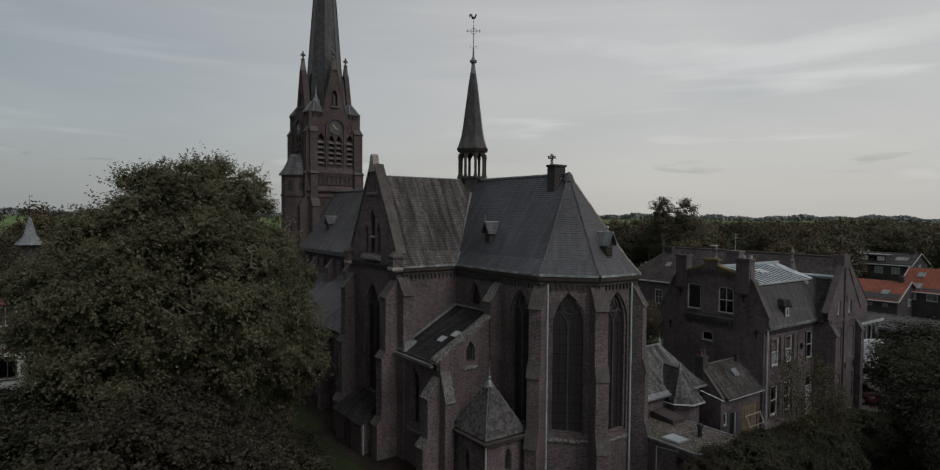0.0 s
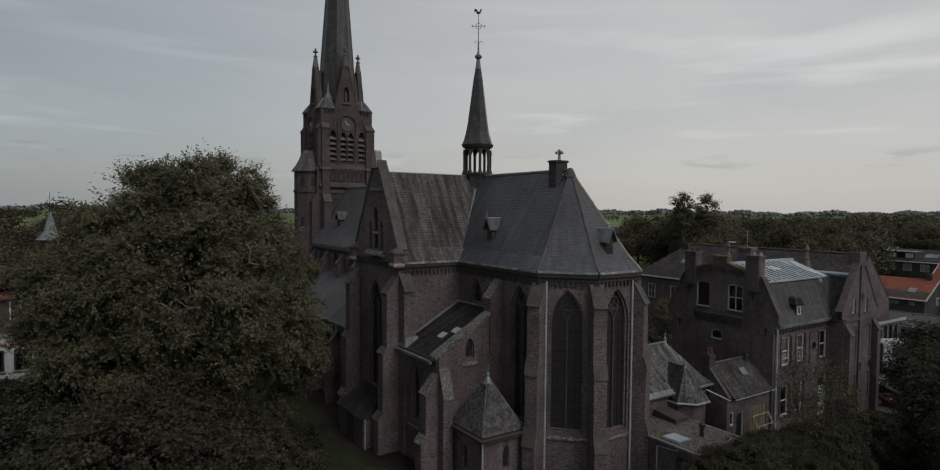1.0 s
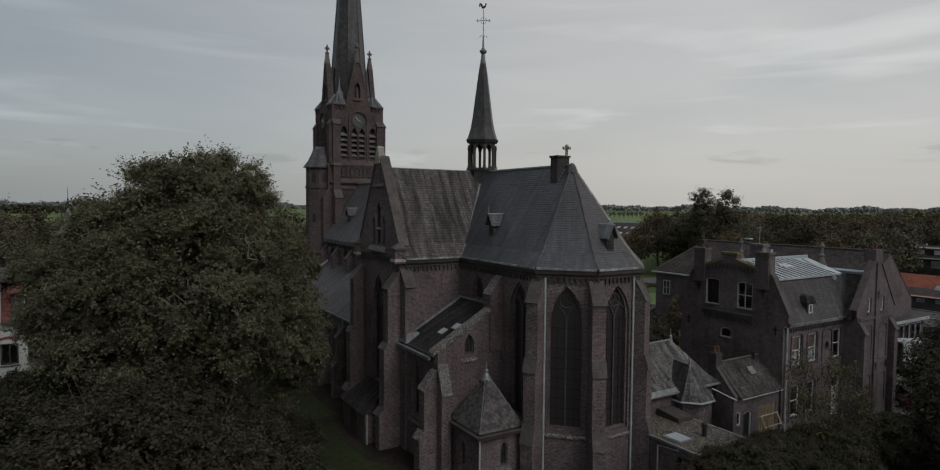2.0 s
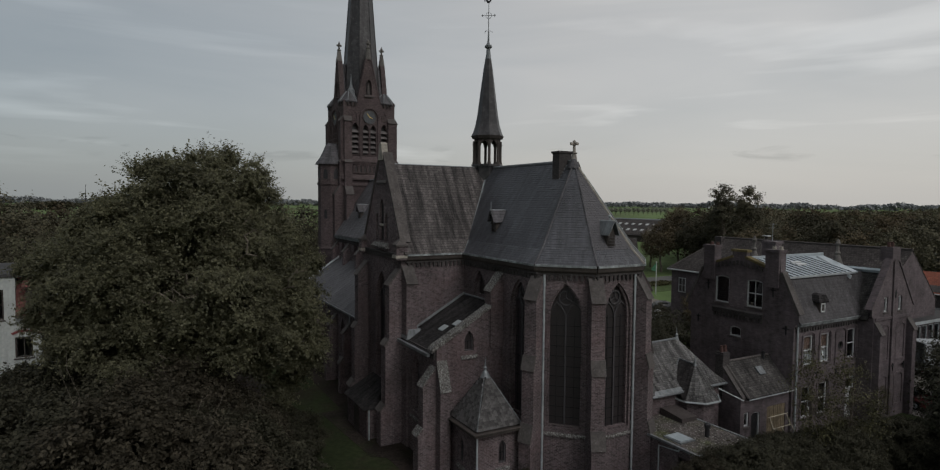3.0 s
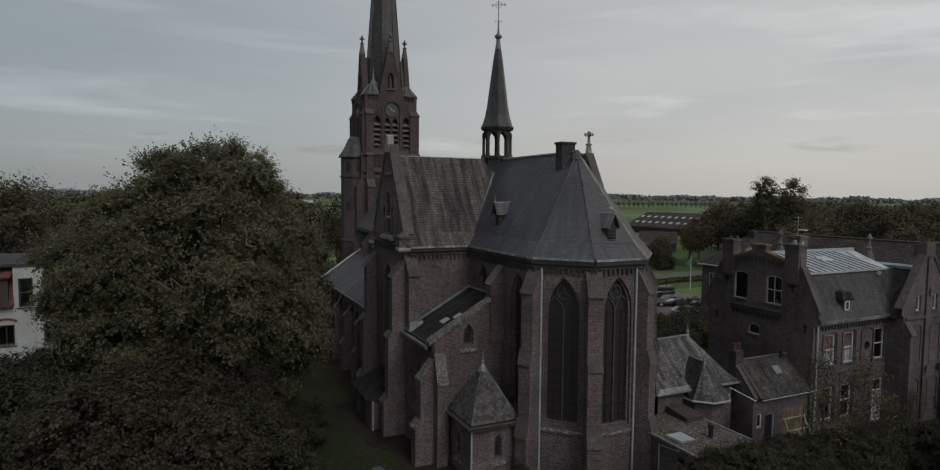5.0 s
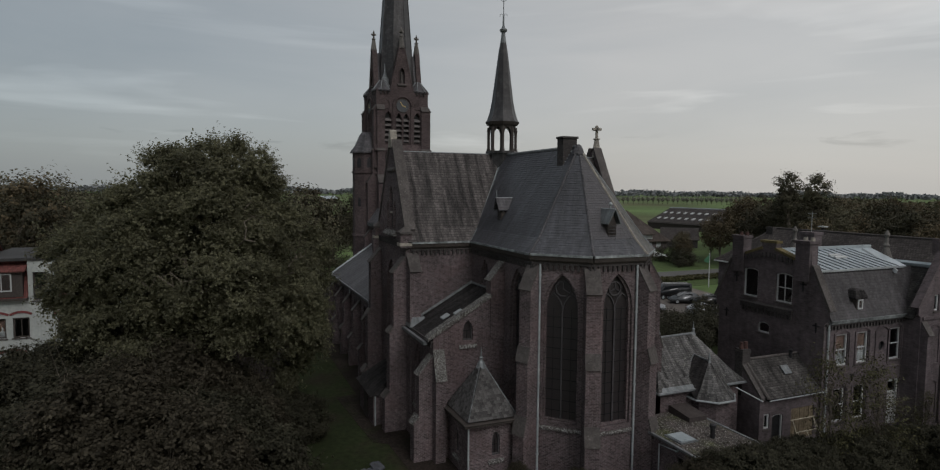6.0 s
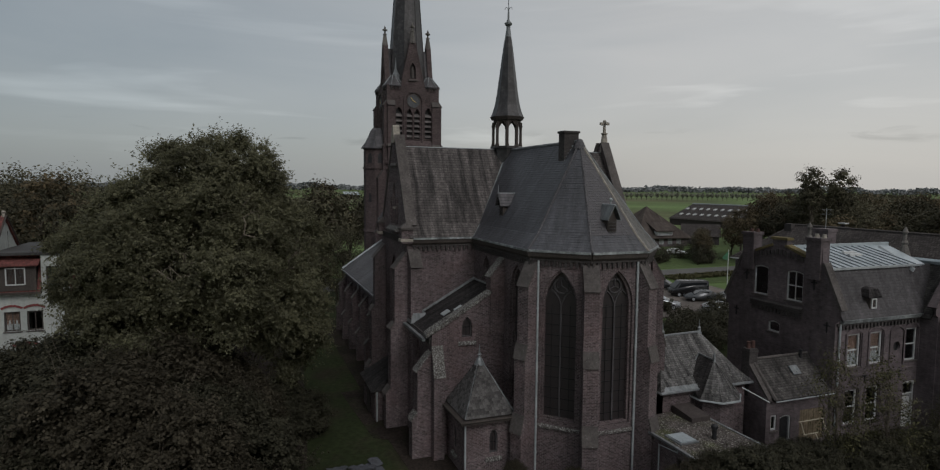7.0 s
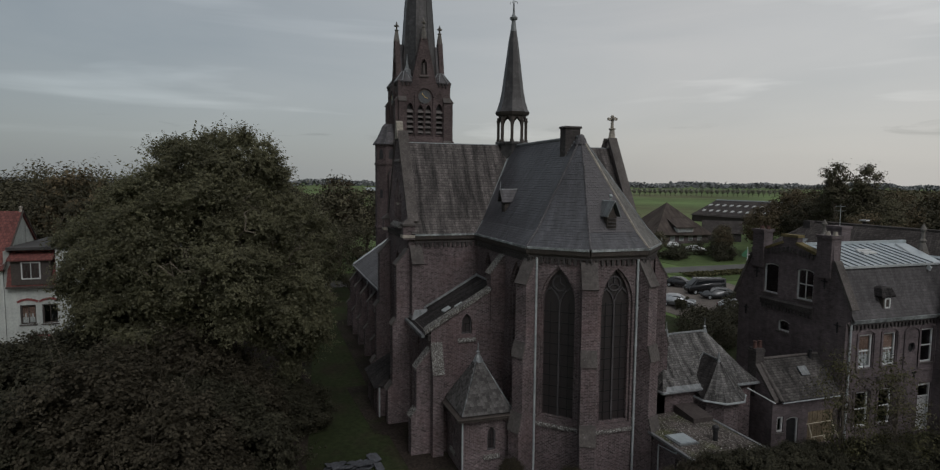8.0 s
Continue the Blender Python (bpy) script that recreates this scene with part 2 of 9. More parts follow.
GUTTER = material("pale_lead_gutter", (0.2, 0.218, 0.22), 0.65, 0.35, coarse=(1.5, 0.5), fine=(7, 0.35), streak=0.3)
LEAD = material("blue_grey_lead", (0.15, 0.162, 0.168), 0.5, 0.5, metal=0.3, coarse=(0.8, 0.3), fine=(6, 0.25), streak=0.3, bump=0.2)
ZINC = material("pale_seamed_zinc", (0.34, 0.385, 0.41), 0.45, 0.5, metal=0.4, coarse=(0.5, 0.2), fine=(5, 0.12), bump=0.1)
SEAM = material("dark_zinc_seam", (0.12, 0.14, 0.15), 0.5, 0.4, metal=0.3, coarse=(2, 0.2))
PIPE = material("pale_grey_zinc_pipe", (0.3, 0.325, 0.335), 0.5, 0.5, metal=0.2, coarse=(0.8, 0.25), fine=(6, 0.15))
DARKWOOD = material("dark_weathered_wood", (0.045, 0.038, 0.034), 0.8, 0.3, coarse=(1.2, 0.3), fine=(14, 0.3), bump=0.3)
IRON = material("black_iron", (0.03, 0.03, 0.032), 0.55, 0.5, metal=0.6, coarse=(2, 0.3))
MULLION = material("sooty_tracery_stone", (0.055, 0.052, 0.054), 0.85, 0.2, coarse=(1.0, 0.3), fine=(9, 0.25))
WHITE = material("off_white_paint", (0.39, 0.4, 0.4), 0.5, 0.4, coarse=(1.0, 0.12), fine=(8, 0.08))
PLASTER = material("cream_white_plaster", (0.33, 0.35, 0.335), 0.85, 0.2, coarse=(0.4, 0.14), fine=(6, 0.1), streak=0.1, bump=0.15)
REDTILE = material("dull_red_roof_tile", (0.115, 0.042, 0.037), 0.8, 0.25, coarse=(0.5, 0.25), fine=(6, 0.2), brick=(0.24, 0.3, 0.02, (0.06, 0.025, 0.022), 0.25), bump=0.7)
ORANGETILE = material("orange_clay_roof_tile", (0.18, 0.056, 0.034), 0.8, 0.25, coarse=(0.4, 0.22), fine=(5, 0.15), brick=(0.25, 0.33, 0.025, (0.1, 0.033, 0.02), 0.2), bump=0.7)
GREYTILE = material("dark_grey_clay_pantile", (0.052, 0.046, 0.044), 0.85, 0.15, coarse=(0.4, 0.3), fine=(5, 0.2), brick=(0.24, 0.3, 0.028, (0.025, 0.022, 0.021), 0.35), lichen=(4.0, 0.66, (0.15, 0.14, 0.11)), bump=0.8)
THATCH = material("brown_reed_thatch", (0.06, 0.05, 0.045), 0.95, 0.1, coarse=(0.4, 0.3), fine=(6, 0.25), streak=0.35, bump=0.6)
MOSS_STONE = material("ochre_mossy_coping", (0.12, 0.098, 0.05), 0.95, 0.1, coarse=(1.2, 0.35), fine=(9, 0.3), bump=0.5)
GRAVEL = material("mossy_roof_gravel", (0.062, 0.054, 0.05), 0.95, 0.1, coarse=(0.7, 0.5), fine=(9, 0.6), tint=((0.06, 0.07, 0.025), 0.5, 0.8), lichen=(11.0, 0.56, (0.36, 0.35, 0.33)), bump=0.8)
FINIAL = material("pale_grey_finial_stone", (0.115, 0.108, 0.1), 0.9, 0.2, coarse=(1.5, 0.35), fine=(9, 0.25))
LOUVRE = material("pale_grey_louvre_stone", (0.1, 0.092, 0.09), 0.9, 0.2, coarse=(1.5, 0.3), fine=(9, 0.25))
CLAYPOT = material("dull_clay", (0.06, 0.034, 0.03), 0.85, 0.2, coarse=(2, 0.3))
REDARCH = material("red_painted_brick", (0.15, 0.04, 0.04), 0.7, 0.3, coarse=(1.5, 0.2))
BARK = material("grey_brown_bark", (0.09, 0.078, 0.064), 0.95, 0.1, coarse=(1.0, 0.3), fine=(9, 0.3), bump=0.6)
PALEBARK = material("pale_twig_bark", (0.115, 0.1, 0.08), 0.95, 0.1, coarse=(1.0, 0.3), fine=(9, 0.3))
LEAF = leaf_material("olive_green_foliage", (0.122, 0.12, 0.072), 0.18, 0.5, 0.0, 0.5, 0.25)
LEAF_DARK = leaf_material("dark_green_foliage", (0.052, 0.05, 0.034), 0.25, 0.4)
LEAF_DRY = leaf_material("brownish_thin_foliage", (0.058, 0.051, 0.036), 0.2, 0.4)
LEAF_YOUNG = leaf_material("pale_olive_young_foliage", (0.066, 0.064, 0.032), 0.5, 0.25)
LEAF_GARDEN = leaf_material("deep_green_garden_foliage", (0.04, 0.04, 0.027), 0.3, 0.2)
LEAF_FAR = leaf_material("grey_green_far_foliage", (0.069, 0.065, 0.042), 0.15, 0.25, 0.4)
LEAF_FAR_BROWN = leaf_material("brown_green_far_foliage", (0.076, 0.061, 0.037), 0.15, 0.25, 0.4)
# haze of distance put into these two leaf colours, paler and greyer
FAR_HAZE = leaf_material("haze_tinted_distant_foliage", (0.17, 0.18, 0.185), 0.2, 0.15)
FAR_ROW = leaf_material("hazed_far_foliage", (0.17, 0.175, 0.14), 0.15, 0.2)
FAR_LAWN = material("green_farm_lawn", (0.055, 0.078, 0.03), 0.95, 0.1, coarse=(0.12, 0.3), fine=(1.0, 0.25))
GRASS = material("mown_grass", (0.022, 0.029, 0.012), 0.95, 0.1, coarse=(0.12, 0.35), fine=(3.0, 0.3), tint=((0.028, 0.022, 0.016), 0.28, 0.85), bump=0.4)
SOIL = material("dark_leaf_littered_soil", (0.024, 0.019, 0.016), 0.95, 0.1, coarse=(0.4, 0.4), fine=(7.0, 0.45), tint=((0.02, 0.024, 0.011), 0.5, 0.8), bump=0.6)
BLUESTONE = material("blue_grey_stone_slab", (0.055, 0.058, 0.066), 0.85, 0.2, coarse=(1.5, 0.3), fine=(9, 0.25), bump=0.4, obj=0.25)
OLD_PAVING = material("mossy_paving", (0.12, 0.11, 0.102), 0.9, 0.2, coarse=(0.3, 0.35), fine=(5, 0.25), tint=((0.035, 0.04, 0.02), 0.2, 0.6))
ASPHALT = material("grey_asphalt", (0.09, 0.088, 0.086), 0.9, 0.2, coarse=(0.3, 0.2), fine=(6, 0.2))
PAVING = material("grey_brown_clinker_paving", (0.12, 0.105, 0.095), 0.9, 0.2, coarse=(0.3, 0.25), fine=(5, 0.25))
GOLD = material("gilded_metal", (0.5, 0.38, 0.16), 0.4, 0.5, metal=0.8, coarse=(2, 0.2))
CLOCKFACE = material("blackened_clock_face", (0.05, 0.055, 0.062), 0.6, 0.4, coarse=(2, 0.2))
FRESHWOOD = material("weathered_pale_timber", (0.14, 0.112, 0.075), 0.8, 0.2, coarse=(2, 0.4), fine=(12, 0.2))
CREAM = material("cream_painted_wood", (0.34, 0.31, 0.24), 0.6, 0.3, coarse=(2, 0.2), fine=(12, 0.15))
DARKBOARD = material("dark_brown_boards", (0.05, 0.042, 0.04), 0.8, 0.2, coarse=(2, 0.25), fine=(12, 0.2))
TYRE = material("black_rubber", (0.02, 0.02, 0.02), 0.9, 0.2, coarse=None, fine=(9, 0.2))
CAR_BLACK = material("black_car_paint", (0.018, 0.019, 0.021), 0.22, 0.6, coarse=None, fine=(3, 0.1))
CAR_SILVER = material("silver_car_paint", (0.32, 0.34, 0.36), 0.3, 0.6, metal=0.5, coarse=None, fine=(3, 0.1))
CAR_WHITE = material("white_car_paint", (0.6, 0.62, 0.63), 0.3, 0.6, coarse=None, fine=(3, 0.08))
TRUCK = material("dull_white_truck_paint", (0.34, 0.36, 0.37), 0.45, 0.4, coarse=(1.0, 0.15), fine=(3, 0.1), streak=0.15)
CAR_GREY = material("grey_car_paint", (0.1, 0.105, 0.11), 0.25, 0.6, metal=0.3, coarse=None, fine=(3, 0.08))
CAR_RED = material("dark_red_car_paint", (0.11, 0.014, 0.016), 0.3, 0.6, coarse=None, fine=(3, 0.08))
GREENFLAG = material("green_cloth", (0.06, 0.15, 0.09), 0.9, 0.1, coarse=(2, 0.2))
BLIND = material("brown_window_blind", (0.13, 0.08, 0.06), 0.9, 0.1, coarse=(2, 0.2), fine=(12, 0.2))
CURTAIN = material("pale_net_curtain", (0.28, 0.28, 0.27), 0.9, 0.1, coarse=(2, 0.2), fine=(12, 0.2))


def glass_material(name, tone, rough, clear=1.0):
    m = bpy.data.materials.new(name)
    m.use_nodes = True
    b = m.node_tree.nodes["Principled BSDF"]
    b.inputs["Base Color"].default_value = (*tone, 1)
    b.inputs["Roughness"].default_value = rough
    b.inputs["Transmission Weight"].default_value = clear
    b.inputs["IOR"].default_value = 1.45
    return m


GLASS = glass_material("window_glass", (0.75, 0.8, 0.82), 0.03)
LEADED = glass_material("dusty_leaded_church_glass", (0.026, 0.021, 0.022), 0.5, 0.3)

# ---- building tools ----
Z = Vector((0, 0, 1))


def thing(name, label, category, at=(0, 0, 0), group="", kind=""):
    ob = new(name)
    ob.empty_display_size = 0.3
    ob.matrix_basis = Matrix.Translation(at)
    return tagged(ob, label, category, group, kind)


def metric_uv(bm):
    uv = bm.loops.layers.uv.verify()
    for f in bm.faces:
        nrm = f.normal
        u = Z.cross(nrm)
        u = Vector((1, 0, 0)) if u.length < 0.05 else u.normalized()
        v = nrm.cross(u)
        for lp in f.loops:
            lp[uv].uv = (lp.vert.co.dot(u), lp.vert.co.dot(v))


def part(name, bm, mat, parent=None, label="", smooth=False, kind=""):
    """Links a bmesh, built in world coordinates, as one mesh object under a thing or a part."""
    bm.normal_update()
    metric_uv(bm)
    me = bpy.data.meshes.new(name)
    bm.to_mesh(me)
    bm.free()
    me.materials.append(mat)
    if smooth:
        for p in me.polygons:
            p.use_smooth = True
    ob = new(name, me)
    if parent is not None:
        ob.parent = parent
        if parent.type == "EMPTY":
            ob.matrix_parent_inverse = parent.matrix_basis.inverted()
    if label:
        ob["label"] = label
    if kind:
        ob["kind"] = kind
    return ob


def single(name, bm, mat, label, category, group="", kind="", smooth=False):
    return tagged(part(name, bm, mat, None, "", smooth), label, category, group, kind)


def B():
    return bmesh.new()


def face(bm, pts):
    return bm.faces.new([bm.verts.new(p) for p in pts])


def prism(bm, loop, vec):
    """A closed solid: the loop of points, pushed along vec."""
    vec = Vector(vec)
    a = [bm.verts.new(Vector(p)) for p in loop]
    c = [bm.verts.new(Vector(p) + vec) for p in loop]
    nrm = Vector((0, 0, 0))
    for i in range(len(a)):
        nrm += a[i].co.cross(a[(i + 1) % len(a)].co)
    flip = nrm.dot(vec) > 0
    fs = [bm.faces.new(a[::-1] if flip else a), bm.faces.new(c if flip else c[::-1])]
    for i in range(len(a)):
        j = (i + 1) % len(a)
        q = [a[i], a[j], c[j], c[i]]
        fs.append(bm.faces.new(q if flip else q[::-1]))
    return fs


def box(bm, x0, x1, y0, y1, z0, z1):
    return prism(bm, [(x0, y0, z0), (x1, y0, z0), (x1, y1, z0), (x0, y1, z0)], (0, 0, z1 - z0))


def frustum(bm, cx, cy, z0, z1, r0, r1, n=8, turn=0.0, cap=True):
    rings = []
    for z, r in ((z0, r0), (z1, r1)):
        rings.append([bm.verts.new((cx + r * math.cos(turn + 2 * math.pi * k / n), cy + r * math.sin(turn + 2 * math.pi * k / n), z)) for k in range(n)])
    for k in range(n):
        j = (k + 1) % n
        bm.faces.new((rings[0][k], rings[0][j], rings[1][j], rings[1][k]))
    if cap:
        bm.faces.new(rings[0][::-1])
        bm.faces.new(rings[1])


def lathe(bm, cx, cy, profile, n=8, turn=0.0):
    """A turned solid from (radius, height) pairs, from the foot up."""
    rings = [[bm.verts.new((cx + r * math.cos(turn + 2 * math.pi * k / n), cy + r * math.sin(turn + 2 * math.pi * k / n), z)) for k in range(n)] for r, z in profile]
    for a, c in zip(rings, rings[1:]):
        for k in range(n):
            j = (k + 1) % n
            bm.faces.new((a[k], a[j], c[j], c[k]))
    bm.faces.new(rings[0][::-1])
    bm.faces.new(rings[-1])


def tube(bm, pts, radii, n=6):
    """A tapered limb through pts."""
    rings = []
    for i, p in enumerate(pts):
        d = (Vector(pts[min(i + 1, len(pts) - 1)]) - Vector(pts[max(i - 1, 0)])).normalized()
        u = d.orthogonal().normalized()
        v = d.cross(u)
        rings.append([bm.verts.new(Vector(p) + radii[i] * (u * math.cos(2 * math.pi * k / n) + v * math.sin(2 * math.pi * k / n))) for k in range(n)])
    for a, c in zip(rings, rings[1:]):
        q = min(range(n), key=lambda s: (a[0].co - c[s].co).length)
        for k in range(n):
            j = (k + 1) % n
            bm.faces.new((a[k], a[j], c[(j + q) % n], c[(k + q) % n]))
    bm.faces.new(rings[0][::-1])
    bm.faces.new(rings[-1])


class Plane:
    """An upright plane: origin, direction to the right as seen from outside. at(u, v, d): d metres inwards."""

    def __init__(self, x, y, ux, uy):
        self.o, self.u = Vector((x, y, 0)), Vector((ux, uy, 0)).normalized()
        self.n = self.u.cross(Z)

    def at(self, u, v, d=0.0):
        return self.o + self.u * u + Z * v - self.n * d


def pointed(c, w, v0, tip, n=7):
    """A pointed arch: centre, width, sill and tip; anticlockwise from the lower left."""
    h = w * 0.98
    sp = tip - h
    R = (h * h + w * w / 4) / w
    pts = [(c - w / 2, v0), (c + w / 2, v0)]
    a1 = math.asin(min(1, h / R))
    pts += [(c + w / 2 - R + R * math.cos(a1 * k / n), sp + R * math.sin(a1 * k / n)) for k in range(n)]
    pts.append((c, tip))
    pts += [(c - w / 2 + R - R * math.cos(a1 * k / n), sp + R * math.sin(a1 * k / n)) for k in range(n - 1, -1, -1)]
    return pts


def segmental(c, w, v0, v1, rise=0.12, n=4):
    pts = [(c - w / 2, v0), (c + w / 2, v0)]
    pts += [(c + w / 2 - w * k / n, v1 - rise + rise * (1 - (1 - 2 * k / n) ** 2)) for k in range(n + 1)]
    return pts


def rect(c, w, v0, v1):
    return [(c - w / 2, v0), (c + w / 2, v0), (c + w / 2, v1), (c - w / 2, v1)]


def disc(c, v, r, n=20):
    return [(c + r * math.cos(2 * math.pi * k / n), v + r * math.sin(2 * math.pi * k / n)) for k in range(n)]


def walling(bm, pl, outline, holes=(), thick=0.45, ends=(0.0, 0.0)):
    """A wall in a plane, with openings that go through it. ends: by how much the inner face draws back at the left and right end."""
    us = [p[0] for p in outline]
    lo, hi = min(us), max(us)
    t = B()
    loops = [outline, *holes]
    edges = []
    for lp in loops:
        vs = [t.verts.new((p[0], p[1], 0)) for p in lp]
        edges += [t.edges.new((vs[i], vs[(i + 1) % len(vs)])) for i in range(len(vs))]
    bmesh.ops.triangle_fill(t, use_beauty=True, use_dissolve=False, edges=edges)
    t.verts.index_update()

    def inner(u):
        if abs(u - lo) < 1e-5:
            return u + ends[0]
        return u - ends[1] if abs(u - hi) < 1e-5 else u

    out = [bm.verts.new(pl.at(v.co.x, v.co.y, 0)) for v in t.verts]
    back = [bm.verts.new(pl.at(inner(v.co.x), v.co.y, thick)) for v in t.verts]
    for f in t.faces:
        ids = [v.index for v in f.verts]
        if f.normal.z < 0 or (f.calc_area() > 0 and (f.verts[1].co - f.verts[0].co).cross(f.verts[2].co - f.verts[0].co).z < 0):
            ids = ids[::-1]
        bm.faces.new([out[i] for i in ids])
        bm.faces.new([back[i] for i in ids[::-1]])
    base = 0
    for k, lp in enumerate(loops):
        m = len(lp)
        area = sum(lp[i][0] * lp[(i + 1) % m][1] - lp[(i + 1) % m][0] * lp[i][1] for i in range(m))
        for i in range(m):
            j = (i + 1) % m
            q = [out[base + i], back[base + i], back[base + j], out[base + j]]
            bm.faces.new(q if (area > 0) == (k == 0) else q[::-1])
        base += m
    t.free()


def bar(bm, pl, pts, w, d0, d1, closed=False):
    """A strip of width w along points of a plane, from depth d0 to d1."""
    m = len(pts)
    for i in range(m if closed else m - 1):
        a, c = Vector(pts[i]), Vector(pts[(i + 1) % m])
        s = c - a
        if s.length < 1e-4:
            continue
        s.normalize()
        p = Vector((-s.y, s.x)) * w / 2
        a, c = a - s * w * 0.3, c + s * w * 0.3
        e = d0 + 0.004 * (i % 2) + (0.008 if closed and i == m - 1 else 0)
        loop = [pl.at(*(a + p), e), pl.at(*(c + p), e), pl.at(*(c - p), e), pl.at(*(a - p), e)]
        prism(bm, loop, -pl.n * (d1 - d0))


def reveal_ring(bm, pl, outer, w, d0, d1):
    """A closed ring w wide inside a loop of a plane, from depth d0 to d1."""
    us, vs = [u for u, v in outer], [v for u, v in outer]
    cu, cv = (min(us) + max(us)) / 2, (min(vs) + max(vs)) / 2
    ku, kv = 1 - 2 * w / (max(us) - min(us)), 1 - 2 * w / (max(vs) - min(vs))
    inner = [(cu + (u - cu) * ku, cv + (v - cv) * kv) for u, v in outer]
    rings = [[bm.verts.new(pl.at(u, v, d)) for u, v in lp] for lp, d in ((outer, d0), (inner, d0), (inner, d1), (outer, d1))]
    m = len(outer)
    for i in range(m):
        j = (i + 1) % m
        for k in range(4):
            a, c = rings[k], rings[(k + 1) % 4]
            bm.faces.new([a[i], a[j], c[j], c[i]])
    bmesh.ops.recalc_face_normals(bm, faces=bm.faces[:])


def pane(bm, pl, loop, d):
    """A glass sheet 12 mm thick."""
    prism(bm, [pl.at(u, v, d) for u, v in loop], -pl.n * 0.012)


def sheet(bm, rings):
    """Joins rows of points of equal length into one skin."""
    rows = [[bm.verts.new(Vector(p)) for p in r] for r in rings]
    for a, c in zip(rows, rows[1:]):
        for i in range(len(a) - 1):
            q = [a[i], a[i + 1], c[i + 1], c[i]]
            keep = [v for k, v in enumerate(q) if all((v.co - q[s].co).length > 1e-4 for s in range(k))]
            if len(keep) > 2:
                bm.faces.new(keep)


def thicken(ob, t):
    m = ob.modifiers.new("thickness", "SOLIDIFY")
    m.thickness, m.offset = t, -1
    return ob


def buttress(parent, x, y, dx, dy, width, stages, top, mat, slope=1.25, slab=None, base=0.0):
    """A stepped buttress against a wall. stages: (height of the step's upper edge, depth below it), from the top down; the first step meets the wall at top."""
    d = Vector((dx, dy, 0)).normalized()
    s = Vector((-d.y, d.x, 0)) * width / 2
    prof, slabs, depth = [(0.0, top)], [], 0.0
    for z, dep, *steep in stages:
        zl = z - (dep - depth) * (steep[0] if steep else slope)
        prof += [(depth, z)] if depth else []
        prof.append((dep, zl))
        slabs.append(((depth, z), (dep, zl)))
        depth = dep
    prof += [(depth, base + 0.18), (depth - 0.12, base), (0.0, base)] if base else [(depth, 0.0), (0.0, 0.0)]
    o = Vector((x, y, 0))
    bm = B()
    prism(bm, [o + d * a + Z * z - s for a, z in prof], s * 2)
    ob = part("buttress", bm, mat, parent)
    for (a0, z0), (a1, z1) in slabs:
        run = Vector((a1 - a0, z1 - z0)).normalized()
        nrm = Vector((-run.y, run.x)) * 0.07
        p0, p1 = Vector((a0, z0)) - run * 0.02, Vector((a1, z1)) + run * 0.1
        bm = B()
        prism(bm, [o + d * p.x + Z * p.y - s * 1.08 for p in (p0, p1, p1 + nrm, p0 + nrm)], s * 2.16)
        part("weathering_slab", bm, slab or STONE_PLAIN, ob, "sloping stone weathering slab")
    return ob


def frieze(parent, pl, u0, u1, z, step=0.3):
    """A row of small corbels under an eave."""
    bm = B()
    m = max(2, round((u1 - u0) / step))
    for k in range(m):
        u = u0 + (k + 0.5) * (u1 - u0) / m
        bar(bm, pl, [(u, z - 0.24), (u, z)], 0.13, -0.11, 0.02)
    bar(bm, pl, [(u0, z + 0.06), (u1, z + 0.06)], 0.12, -0.13, 0.02)
    return part("corbel_frieze", bm, BRICK_DARK, parent, "row of dark brick corbels", kind="stuff")


